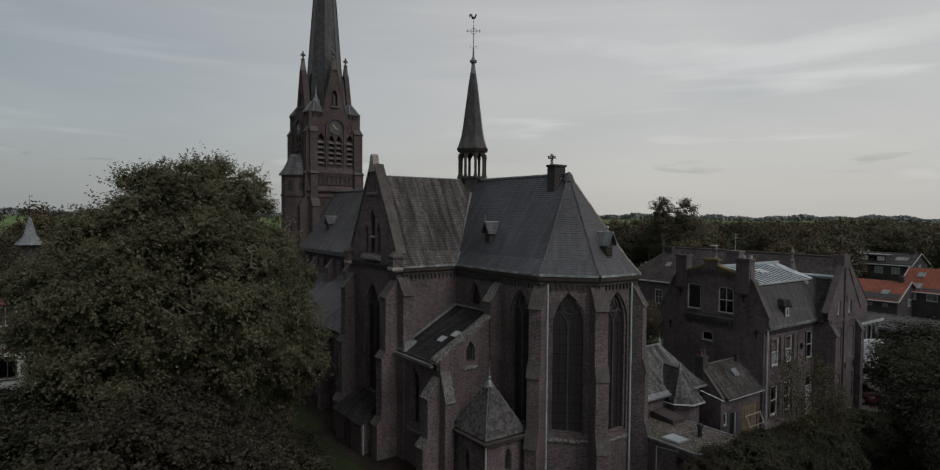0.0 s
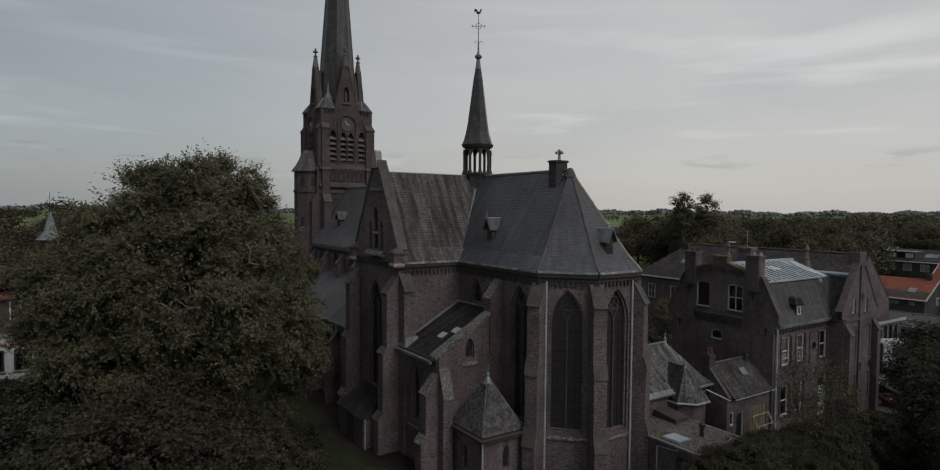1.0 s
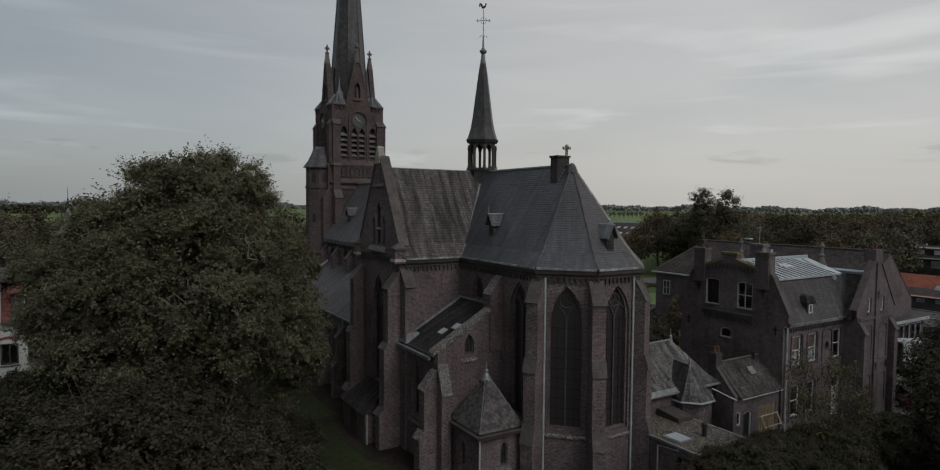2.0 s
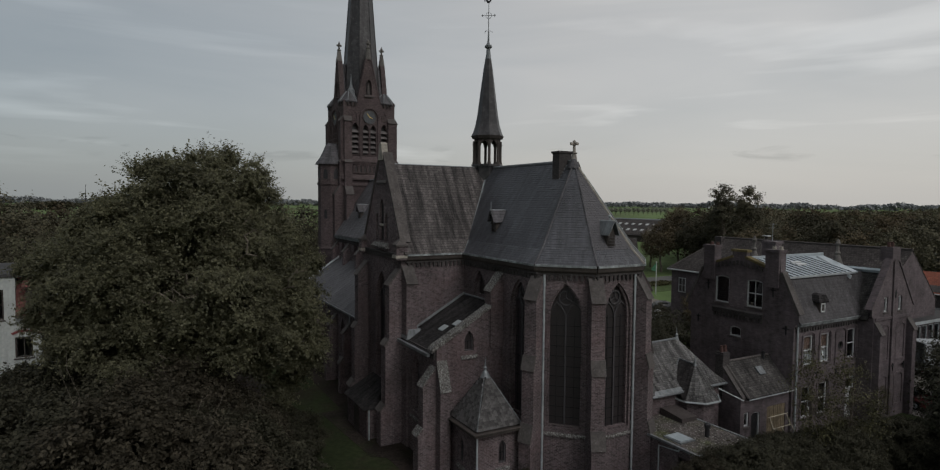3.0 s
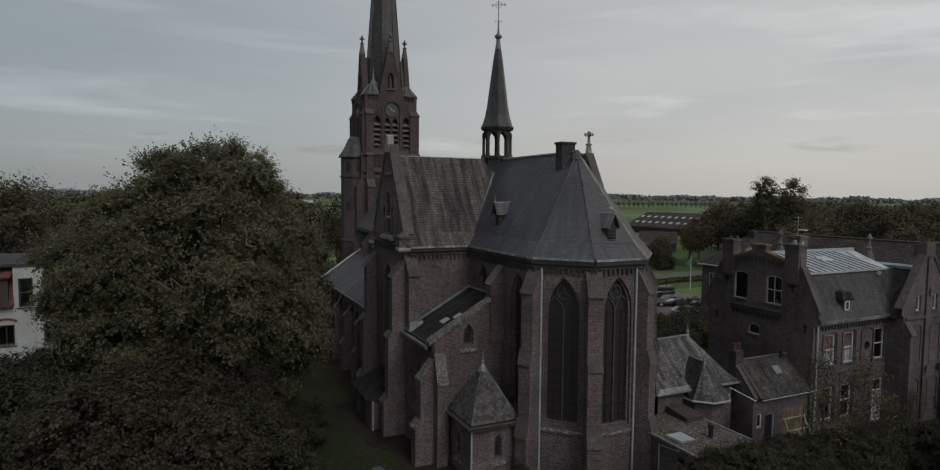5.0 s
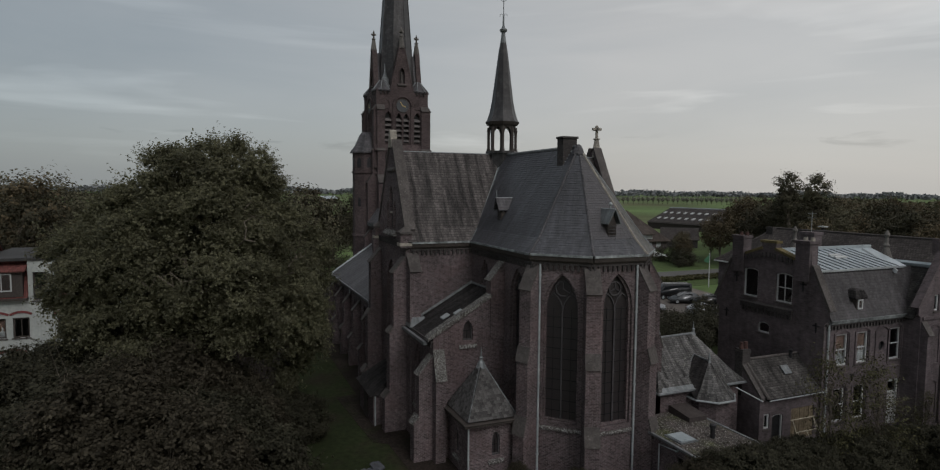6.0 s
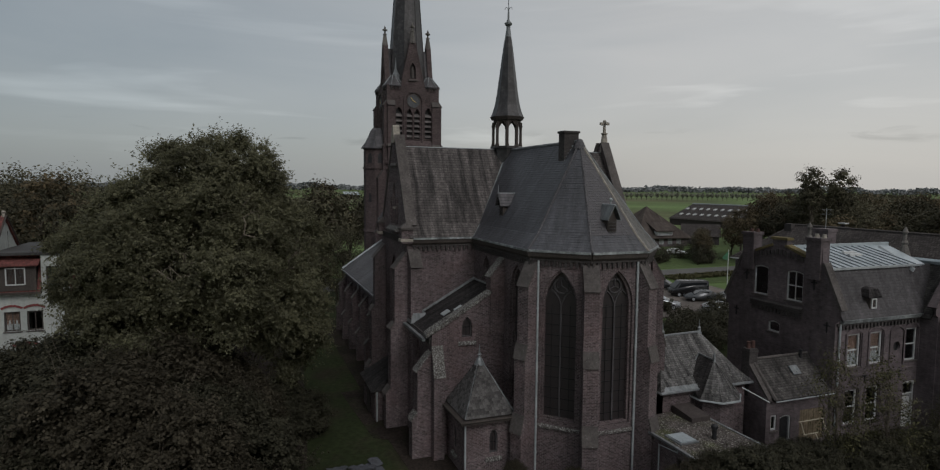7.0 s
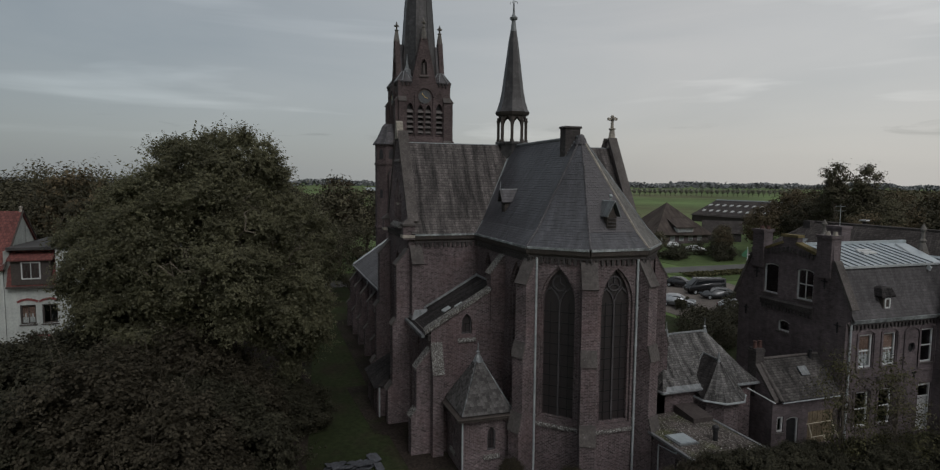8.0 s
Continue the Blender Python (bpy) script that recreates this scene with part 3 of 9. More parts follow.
def church_window(parent, pl, c, w, v0, tip, depth=0.3, lights=2, mat=None, sill=True, grid=0.55):
    """A pointed window: stone tracery, iron bars, leaded glass and a sloping sill."""
    mat = mat or MULLION
    lp = pointed(c, w, v0, tip)
    sp = tip - w * 0.98
    bm = B()
    bar(bm, pl, lp, 0.14, depth - 0.07, depth + 0.08, True)
    if lights > 1:
        lw = w / lights
        for k in range(1, lights):
            bar(bm, pl, [(c - w / 2 + lw * k, v0), (c - w / 2 + lw * k, sp + 0.1)], 0.09, depth - 0.06, depth + 0.07)
        for k in range(lights):
            arc = pointed(c - w / 2 + lw * (k + 0.5), lw, sp - 0.2, sp + lw * 0.8, 4)[2:]
            bar(bm, pl, arc, 0.07, depth - 0.05, depth + 0.06)
        r = w * 0.2
        bar(bm, pl, disc(c, tip - w * 0.45, r, 14), 0.07, depth - 0.05, depth + 0.06, True)
        for k in range(3):
            a = math.pi / 2 + k * 2 * math.pi / 3
            bar(bm, pl, [(c, tip - w * 0.45), (c + r * math.cos(a), tip - w * 0.45 + r * math.sin(a))], 0.05, depth - 0.04, depth + 0.05)
    win = part("window", bm, mat, parent, "pointed church window with stone tracery")
    if w > 0.9:
        bm = B()
        reveal_ring(bm, pl, pointed(c, w + 0.02, v0 - 0.01, tip + 0.01), 0.13, depth * 0.45, depth + 0.1)
        part("window_reveal", bm, BRICK, win, "stepped brick inner arch")
    bm = B()
    z = v0 + grid
    while z < sp:
        bar(bm, pl, [(c - w / 2, z), (c + w / 2, z)], 0.035, depth - 0.015, depth + 0.02)
        z += grid
    for k in range(1, 2 * lights):
        u = c - w / 2 + w * k / (2 * lights)
        bar(bm, pl, [(u, v0), (u, sp)], 0.025, depth - 0.01, depth + 0.015)
    part("glazing_grid", bm, IRON, win, "thin black iron glazing bars", kind="stuff")
    bm = B()
    pane(bm, pl, lp, depth + 0.03)
    g = part("pane", bm, LEADED, win, "dark leaded glass")
    g.visible_shadow = False
    if sill:
        bm = B()
        prism(bm, [pl.at(c - w / 2 - 0.22, v0 - 0.42, 0.0), pl.at(c - w / 2 - 0.22, v0 - 0.42, -0.1), pl.at(c - w / 2 - 0.22, v0 - 0.34, -0.1), pl.at(c - w / 2 - 0.22, v0 + 0.03, depth)], pl.u * (w + 0.44))
        part("sill", bm, STONE, win, "sloping lichened stone sill")
    return win


def house_window(parent, pl, c, w, v0, v1, depth=0.14, rise=0.1, bars=(1, 2), frame_mat=None, curtain=False, name="window", sill=True, flat=False):
    """A painted sash window with its glass, set back in its opening."""
    fm = frame_mat or WHITE
    lp = segmental(c, w, v0, v1, rise) if rise else rect(c, w, v0, v1)
    bm = B()
    ins = [((u - c) * (1 - 0.11 / w) + c, (v - v0) * (1 - 0.11 / (v1 - v0)) + v0 + 0.055) for u, v in lp]
    bar(bm, pl, ins, 0.08, depth - 0.05, depth + 0.04, True)
    win = part(name, bm, fm, parent)
    if flat:
        win, parent = parent, win
    for k in range(1, bars[0] + 1):
        u = c - w / 2 + w * k / (bars[0] + 1)
        bm = B()
        bar(bm, pl, [(u, v0), (u, v1 - rise * 0.4)], 0.05, depth - 0.03, depth + 0.03)
        part("mullion", bm, fm, win)
    for k in range(1, bars[1]):
        v = v0 + (v1 - v0) * k / bars[1]
        bm = B()
        bar(bm, pl, [(c - w / 2, v), (c + w / 2, v)], 0.06, depth - 0.028, depth + 0.028)
        part("transom", bm, fm, win)
    bm = B()
    pane(bm, pl, lp, depth + 0.01)
    g = part("pane", bm, GLASS, win)
    g.visible_shadow = False
    if sill:
        bm = B()
        bar(bm, pl, [(c - w / 2 - 0.06, v0 - 0.05), (c + w / 2 + 0.06, v0 - 0.05)], 0.09, -0.06, depth)
        part("sill", bm, STONE_PLAIN, win)
    if curtain:
        bm = B()
        for k in range(9):
            u = c - w / 2 + w * (k + 0.5) / 9
            bar(bm, pl, [(u, v0 + 0.05), (u, v0 + (v1 - v0) * 0.52)], w / 9 * 0.95, depth + 0.07 + 0.02 * (k % 2), depth + 0.1 + 0.02 * (k % 2))
        part("curtain", bm, CURTAIN, win, "pale net curtain")
        bm = B()
        bar(bm, pl, [(c, v0 + (v1 - v0) * 0.54), (c, v1 - 0.04)], w - 0.06, depth + 0.08, depth + 0.1)
        part("blind", bm, BLIND, win, "brown roller blind")
    return win


def downpipe(parent, x, y, z0, z1, r=0.06):
    bm = B()
    frustum(bm, x, y, z0, z1, r, r, 8)
    z = z0 + 1.2
    while z < z1:
        frustum(bm, x, y, z, z + 0.07, r * 1.35, r * 1.35, 8)
        z += 1.9
    return part("downpipe", bm, PIPE, parent, "pale zinc downpipe")

# ---- ground ----
bm = B()
prev = None
for r in (0.5, 30, 60, 120, 250, 500, 1000, 2000, 4500):
    ring = [bm.verts.new((r * math.cos(2 * math.pi * k / 48), r * math.sin(2 * math.pi * k / 48), 0)) for k in range(48)]
    if prev:
        for k in range(48):
            bm.faces.new((prev[k], ring[k], ring[(k + 1) % 48], prev[(k + 1) % 48]))
    else:
        bm.faces.new(ring)
    prev = ring
FIELD = material("green_pasture", (0.088, 0.13, 0.048), 0.95, 0.1, coarse=(0.012, 0.4), fine=(0.25, 0.2), tint=((0.085, 0.075, 0.045), 0.004, 0.8))
single("ground", bm, FIELD, "flat green pasture reaching to the horizon", "ground", kind="structure")


def flat_patch(name, pts, z, mat, label, category):
    t = B()
    prism(t, [(x, y, z - 0.3) for x, y in pts], (0, 0, 0.3))
    return single(name, t, mat, label, category, kind="structure")


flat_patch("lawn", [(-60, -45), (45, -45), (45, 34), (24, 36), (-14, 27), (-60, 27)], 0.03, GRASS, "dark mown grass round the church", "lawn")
flat_patch("parking_lot", [(-36, 28), (-14, 28), (-6, 46), (-36, 50)], 0.05, PAVING, "clinker-paved parking lot with parked cars", "parking lot")
flat_patch("yard", [(15.8, 26.5), (40, 26.5), (40, 92), (-14, 92), (-14, 60), (6, 30)], 0.05, OLD_PAVING, "mossy paved yard behind the rectory", "yard")
flat_patch("road", [(-55.5, -200), (-50, -200), (-46, 40), (-46.5, 90), (-52, 300), (-58, 300), (-52, 90), (-51.5, 40)], 0.06, ASPHALT, "grey asphalt village road", "road")
flat_patch("verge", [(-46, 46), (-36.5, 50.5), (-36.5, 80), (-46, 80)], 0.055, FAR_LAWN, "grass verge beside the road", "grass")
flat_patch("farm_lawn", [(-110, 55), (-53, 55), (-53, 110), (-110, 110)], 0.04, FAR_LAWN, "lawn before the thatched farmhouse", "lawn")

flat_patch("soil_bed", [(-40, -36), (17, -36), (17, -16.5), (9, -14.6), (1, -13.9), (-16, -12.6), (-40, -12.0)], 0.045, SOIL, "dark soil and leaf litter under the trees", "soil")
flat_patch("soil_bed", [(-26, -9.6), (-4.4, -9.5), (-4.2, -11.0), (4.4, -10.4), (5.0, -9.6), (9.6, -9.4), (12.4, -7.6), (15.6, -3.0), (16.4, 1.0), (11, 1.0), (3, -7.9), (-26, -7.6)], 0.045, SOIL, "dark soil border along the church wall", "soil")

# ---- the church: choir, transept and nave ----
RIDGE, EAVE = 17.5, 11.7
HW = 3.6
TX, TY = 3.3, 8.05
OX, AR, CY = 9.88, 3.72, 0.12
K = math.tan(math.pi / 8)
church = thing("church", "sooty brown brick Gothic church with grey slate roofs", "church", (0, 0, 0))
corner = [(OX + K * AR, CY - AR), (OX + AR, CY - K * AR), (OX + AR, CY + K * AR), (OX + K * AR, CY + AR)]
p_choir_s = Plane(TX, -HW, 1, 0)
p_apse = [Plane(*corner[i], corner[i + 1][0] - corner[i][0], corner[i + 1][1] - corner[i][1]) for i in range(3)]
p_choir_n = Plane(*corner[3], -1, 0)
p_tr_se = Plane(TX, -TY, 0, 1)
p_tr_s = Plane(-TX, -TY, 1, 0)
p_tr_sw = Plane(-TX, -HW, 0, -1)
p_tr_ne = Plane(TX, HW, 0, 1)
p_tr_n = Plane(TX, TY, -1, 0)
p_tr_nw = Plane(-TX, TY, 0, -1)
FACET = 2 * K * AR
CH_LEN = corner[0][0] - TX


def wall_part(pl, outline, holes=(), ends=(0, 0), mat=BRICK, parent=church, thick=0.45, name="wall"):
    t = B()
    walling(t, pl, outline, holes, thick, ends)
    return part(name, t, mat, parent)


def rect_wall(pl, w, h, holes=(), ends=(0, 0), mat=BRICK, **kw):
    return wall_part(pl, [(0, 0), (w, 0), (w, h), (0, h)], holes, ends, mat, **kw)


mit = 0.45 * K
small = (2.0, 1.3, 9.25, 10.85)
big_s = (6.4, 1.75, 3.1, 10.85)
rect_wall(p_choir_s, CH_LEN, EAVE, [pointed(*small), pointed(*big_s)], (0, mit))
church_window(church, p_choir_s, *small, lights=1)
church_window(church, p_choir_s, *big_s)
apse_win = (FACET / 2, 1.9, 3.05, 10.87)
east_win = (FACET / 2 + 0.05, 1.8, 2.95, 10.87)
for pl in p_apse:
    rect_wall(pl, FACET, EAVE, [pointed(*(apse_win if pl is not p_apse[1] else east_win))], (mit, mit))
    church_window(church, pl, *(apse_win if pl is not p_apse[1] else east_win))
rect_wall(p_choir_n, CH_LEN, EAVE, (), (mit, 0))
rect_wall(p_tr_se, TY - HW, EAVE, (), (0.45, 0))
rect_wall(p_tr_sw, TY - HW, EAVE, (), (0, 0.45))
rect_wall(p_tr_ne, TY - HW, EAVE, (), (0, 0.45))
rect_wall(p_tr_nw, TY - HW, EAVE, (), (0.45, 0))
gable = [(0, 0), (2 * TX, 0), (2 * TX, EAVE + 0.7), (TX + 0.25, RIDGE + 0.55), (TX - 0.25, RIDGE + 0.55), (0, EAVE + 0.7)]
tall = (TX, 2.2, 3.2, 10.5)
trip = [(TX - 0.85, 0.5, 12.5, 14.35), (TX, 0.78, 12.5, 15.3), (TX + 0.85, 0.5, 12.5, 14.35)]
wall_part(p_tr_s, gable, [pointed(*tall)] + [pointed(*t) for t in trip], (0.45, 0.45))
church_window(church, p_tr_s, *tall, lights=2, grid=1.2)
for t in trip:
    church_window(church, p_tr_s, *t, lights=1, sill=False, depth=0.22)
bm = B()
prism(bm, [p_tr_s.at(TX - 1.35, 12.05, 0), p_tr_s.at(TX - 1.35, 12.05, -0.25), p_tr_s.at(TX - 1.35, 12.15, -0.25), p_tr_s.at(TX - 1.35, 12.5, 0.1)], p_tr_s.u * 2.7)
part("sill", bm, STONE, church, "long lichened stone sill under three lancets")
bm = B()
bar(bm, p_tr_s, [(TX - 0.42, 13.55), (TX + 0.42, 13.55)], 0.14, 0.02, 0.2)
part("transom", bm, STONE_PALE, church, "pale stone transom")
wall_part(p_tr_n, gable, (), (0.45, 0.45))
frieze(church, p_tr_s, 0.3, 2 * TX - 0.3, 11.75, 0.26)

# eaves: corbels, fascia, gutter
eaves = [(p_choir_s, 0.1, CH_LEN + 0.1), *[(pl, -0.05, FACET + 0.05) for pl in p_apse], (p_choir_n, 0, CH_LEN), (p_tr_se, 0.35, TY - HW), (p_tr_ne, 0, TY - HW - 0.3)]
for pl, a, c in eaves:
    frieze(church, pl, a, c, 11.3)
    bm = B()
    prism(bm, [pl.at(a, 11.4, 0.0), pl.at(a, 11.4, -0.14), pl.at(a, 11.52, -0.24), pl.at(a, 11.73, -0.28), pl.at(a, 11.73, 0.0)], pl.u * (c - a))
    part("fascia", bm, DARKWOOD, church, "dark moulded eaves board")
    bm = B()
    prism(bm, [pl.at(a, 11.735, 0.02), pl.at(a, 11.735, -0.32), pl.at(a, 11.85, -0.32), pl.at(a, 11.85, -0.28), pl.at(a, 11.77, -0.26), pl.at(a, 11.77, 0.02)], pl.u * (c - a))
    part("gutter", bm, GUTTER, church, "pale blue-grey lead gutter")

# roofs
def choir_ring(r, tx, z):
    a = r + AR - HW
    return [(tx, -r, z), (OX + K * a, CY - a, z), (OX + a, CY - K * a, z), (OX + a, CY + K * a, z), (OX + K * a, CY + a, z), (tx, CY + a, z)]


E0, E1 = (HW + 0.25, TX + 0.25, 11.8), (HW - 0.45, TX - 0.4, 12.6)
top_row = [(0.02, 0, RIDGE), (OX, 0, RIDGE), (OX, 0, RIDGE), (OX, 0, RIDGE), (OX, 0, RIDGE), (0.02, 0, RIDGE)]
bm = B()
CHOIR_ROOF = []
for i in range(5):
    bm = B()
    sheet(bm, [r[i:i + 2] for r in (choir_ring(*E0), choir_ring(*E1), top_row)])
    # the north-east slope gets a paler slate than the other four
    CHOIR_ROOF.append(thicken(part("roof", bm, SLATE_PALE if i == 3 else SLATE, church, "paler slate with lichen spots on the north-east slope" if i == 3 else "weathered grey slate choir roof"), 0.1))
for sgn in (-1, 1):
    for side in (1, -1):
        def tr_row(r, tx, z, side=side, sgn=sgn):
            return [(side * tx, sgn * r, z), (side * tx, sgn * (TY - 0.15), z)]
        bm = B()
        row = [tr_row(*E0), tr_row(*E1), [(side * 0.0, sgn * 0.02, RIDGE), (0, sgn * (TY - 0.15), RIDGE)]]
        if side * sgn > 0:
            row = [r[::-1] for r in row]
        sheet(bm, row)
        tr_ob = thicken(part("roof", bm, SLATE_BROWN, church, "mossy brown slate transept roof"), 0.1)
        if sgn < 0 and side > 0:
            TRANSEPT_ROOF = tr_ob
TOWER_X = -24.9
for sgn in (-1, 1):
    def nv_row(r, tx, z, sgn=sgn):
        return [(-tx, sgn * r, z), (TOWER_X + 0.1, sgn * r, z)]
    bm = B()
    row = [nv_row(HW + 0.3, TX + 0.27, 11.55), nv_row(*E1), [(0, 0, RIDGE - 0.25), (TOWER_X + 0.1, 0, RIDGE - 0.25)]]
    sheet(bm, row if sgn > 0 else [r[::-1] for r in row])
    thicken(part("roof", bm, SLATE, church, "weathered grey slate nave roof"), 0.1)

# ridge and hip cappings, valley gutters
def capping(a, c, r, mat, name="ridge_capping", label=""):
    t = B()
    tube(t, [a, c], [r, r], 6)
    return part(name, t, mat, church, label)


capping((0.3, 0, RIDGE + 0.02), (OX, 0, RIDGE + 0.02), 0.1, LEAD)
capping((0, -TY + 0.3, RIDGE + 0.02), (0, TY - 0.3, RIDGE + 0.02), 0.1, LEAD)
capping((-0.3, 0, RIDGE - 0.2), (TOWER_X, 0, RIDGE - 0.2), 0.1, LEAD)
bm = B()
lathe(bm, OX - 0.02, 0, [(0.38, RIDGE - 0.4), (0.24, RIDGE - 0.06), (0.15, RIDGE + 0.1), (0.05, RIDGE + 0.16)], 10)
part("lead_saddle", bm, SLATE, church, "rounded lead saddle where the hips meet")
for lo_p, mid_p, m in zip(choir_ring(*E0)[1:5], choir_ring(*E1)[1:5], (SLATE, SLATE, STONE_PALE, LEAD)):
    lo_p, mid_p = (Vector(p) + Z * 0.02 for p in (lo_p, mid_p))
    capping((OX, 0, RIDGE + 0.02), mid_p, 0.06, m, "hip_capping")
    capping(mid_p, lo_p, 0.06, m, "hip_capping")
for sgn in (-1, 1):
    bm = B()
    w = 0.2
    d = Vector((1, -sgn, 0)).normalized() * w
    pts = [Vector((0.15, sgn * 0.15, RIDGE - 0.1)), Vector((E1[1], sgn * E1[0], E1[2] + 0.05)), Vector((E0[1], sgn * E0[0], E0[2] + 0.05))]
    sheet(bm, [[p + d + Z * 0.12 for p in pts], [p for p in pts], [p - d + Z * 0.12 for p in pts]])
    part("valley_gutter", bm, GUTTER, church, "pale lead valley gutter")

# gable copings, kneelers and finials of the transept
for sgn in (-1, 1):
    yo = sgn * TY
    for side in (-1, 1):
        a, c = Vector((side * 3.3, 0, EAVE + 0.85)), Vector((side * 0.2, 0, RIDGE + 0.75))
        bm = B()
        nrm = Vector((side * (c.z - a.z), 0, abs(c.x - a.x))).normalized() * 0.14
        prism(bm, [Vector((p.x, yo + sgn * 0.06, p.z)) for p in (a, c, c + nrm, a + nrm)], (0, -sgn * 0.68, 0))
        part("gable_coping", bm, STONE_PLAIN, church, "dark lichened gable coping")
        bm = B()
        box(bm, side * 2.95, side * 3.5, yo - 0.36, yo + 0.36, 11.5, 12.35)
        part("kneeler", bm, BRICK, church)
        bm = B()
        box(bm, side * 2.88, side * 3.58, yo - 0.43, yo + 0.43, 12.35, 12.47)
        c0 = (side * 3.22, yo, 12.85)
        r4 = [(side * 2.9, yo - 0.4, 12.47), (side * 3.56, yo - 0.4, 12.47), (side * 3.56, yo + 0.4, 12.47), (side * 2.9, yo + 0.4, 12.47)]
        for i in range(4):
            face(bm, [r4[i], r4[(i + 1) % 4], c0])
        part("kneeler_cap", bm, STONE_PLAIN, church, "weathered stone kneeler cap")
        bm = B()
        box(bm, side * 2.9, side * 3.54, yo - 0.42, yo + 0.42, 11.62, 11.8)
        part("stone_band", bm, STONE_PALE, church, "pale stone band")
bm = B()
prism(bm, [p_tr_s.at(TX - 0.85, 16.25, 0), p_tr_s.at(TX - 0.85, 16.25, -0.1), p_tr_s.at(TX - 0.85, 16.35, -0.1), p_tr_s.at(TX - 0.85, 16.5, 0)], p_tr_s.u * 1.7)
part("string_course", bm, STONE_PLAIN, church, "weathered stone ledge in the gable top")
for y_ in (-6.85, -5.3, -3.4):
    bm = B()
    prism(bm, [(3.06, y_ - 0.11, 12.4), (3.06, y_ + 0.11, 12.4), (3.0, y_ + 0.11, 12.46), (3.0, y_ - 0.11, 12.46)], (0.06, 0, 0.05))
    part("roof_hook_plate", bm, PIPE, church, "small pale metal plate on the slates")
bm = B()
prism(bm, [(-0.42, -TY - 0.1, 17.8), (0.42, -TY - 0.1, 17.8), (0.18, -TY - 0.1, 18.85), (0.05, -TY - 0.1, 18.95), (-0.16, -TY - 0.1, 18.85)], (0, 0.42, 0))
part("gable_stone", bm, STONE_PALE, church, "pale tapered stone gable top")
bm = B()
lathe(bm, 0, TY - 0.15, [(0.36, 17.6), (0.22, 18.6), (0.17, 18.9), (0.25, 18.95), (0.25, 19.02), (0.12, 19.05), (0.1, 19.7), (0.14, 19.9), (0.05, 20.0)], 8)
for dx, dy in ((1, 0), (0, 1)):
    box(bm, -0.3 * dx - 0.08, 0.3 * dx + 0.08, TY - 0.15 - 0.3 * dy - 0.08, TY - 0.15 + 0.3 * dy + 0.08, 19.62, 19.8)
part("gable_finial", bm, STONE_PALE, church, "pale stone cross-flower finial")

# chimney on the choir ridge
bm = B()
box(bm, 8.72, 9.36, -0.68, 0.22, 15.2, 18.0)
box(bm, 8.66, 9.42, -0.74, 0.28, 18.0, 18.12)
ch = part("chimney", bm, BRICK_DARK, church, "squat black brick chimney on the ridge")
for k in range(7):
    bm = B()
    box(bm, 9.36, 9.42, -0.92 + 0.12 * k, -0.8 + 0.12 * k, 15.85 + 0.2 * k, 16.12 + 0.2 * k)
    part("stepped_flashing", bm, PIPE, ch)


def roof_dormer(parent, pos, outward, w, h, depth, mat, tall_cap=False):
    """A small slate-hooded louvre dormer. pos: middle of its foot on the slope."""
    o, d = Vector(pos), Vector(outward).normalized()
    s = Vector((-d.y, d.x, 0))
    t = B()
    prism(t, [o - s * w / 2 - d * depth, o + s * w / 2 - d * depth, o + s * w / 2 + d * 0.02, o - s * w / 2 + d * 0.02], (0, 0, h))
    body = part("dormer", t, DARKWOOD, parent, "small louvred roof dormer")
    t = B()
    a = [o + Z * h + s * k * (w / 2 + 0.12) + d * 0.22 for k in (-1, 1)]
    b_ = [o + Z * (h + (0.75 if tall_cap else 0.28)) + s * k * (w / 2 + 0.12) - d * (depth + 0.2) * 0.75 for k in (-1, 1)]
    if tall_cap:
        pk = o + Z * (h + 0.62) + d * 0.3
        bk = o + Z * (h + 0.62) - d * depth
        lo = [o + Z * (h - 0.14) + s * k * (w / 2 + 0.1) + d * 0.26 for k in (-1, 1)]
        lob = [p - d * (depth * 0.75) for p in lo]
        face(t, [lo[0], pk, bk, lob[0]][::-1])
        face(t, [lo[1], pk, bk, lob[1]])
    else:
        face(t, [a[0], a[1], b_[1], b_[0]])
    thicken(part("dormer_roof", t, mat, body), 0.06)
    if tall_cap:
        t = B()
        prism(t, [o + Z * (h - 0.2) + s * (w / 2) + d * 0.03, o + Z * (h - 0.2) - s * (w / 2) + d * 0.03, o + Z * (h + 0.5) + d * 0.03], d * 0.03)
        part("gable_board", t, DARKWOOD, body)
        t = B()
        for k in (0, 1):
            tube(t, [lob[k] + Z * 0.03, bk + Z * 0.03], [0.045, 0.045], 5)
            tube(t, [lob[k] + Z * 0.03, lo[k] + Z * 0.03], [0.03, 0.03], 5)
        tube(t, [pk + Z * 0.02, bk + Z * 0.02], [0.04, 0.04], 5)
        part("lead_edge", t, PIPE, body, "pale lead edges")
    for k in range(4):
        t = B()
        z = 0.12 + k * (h - 0.2) / 4
        prism(t, [o + Z * z + s * q * w * 0.42 + d * e for q, e in ((-1, 0.03), (1, 0.03), (1, 0.1), (-1, 0.1))], (0, 0, 0.04))
        part("louvre", t, MULLION, body)
    return body


def slope_z(r):
    return E1[2] + (RIDGE - E1[2]) * (E1[0] - r) / E1[0]


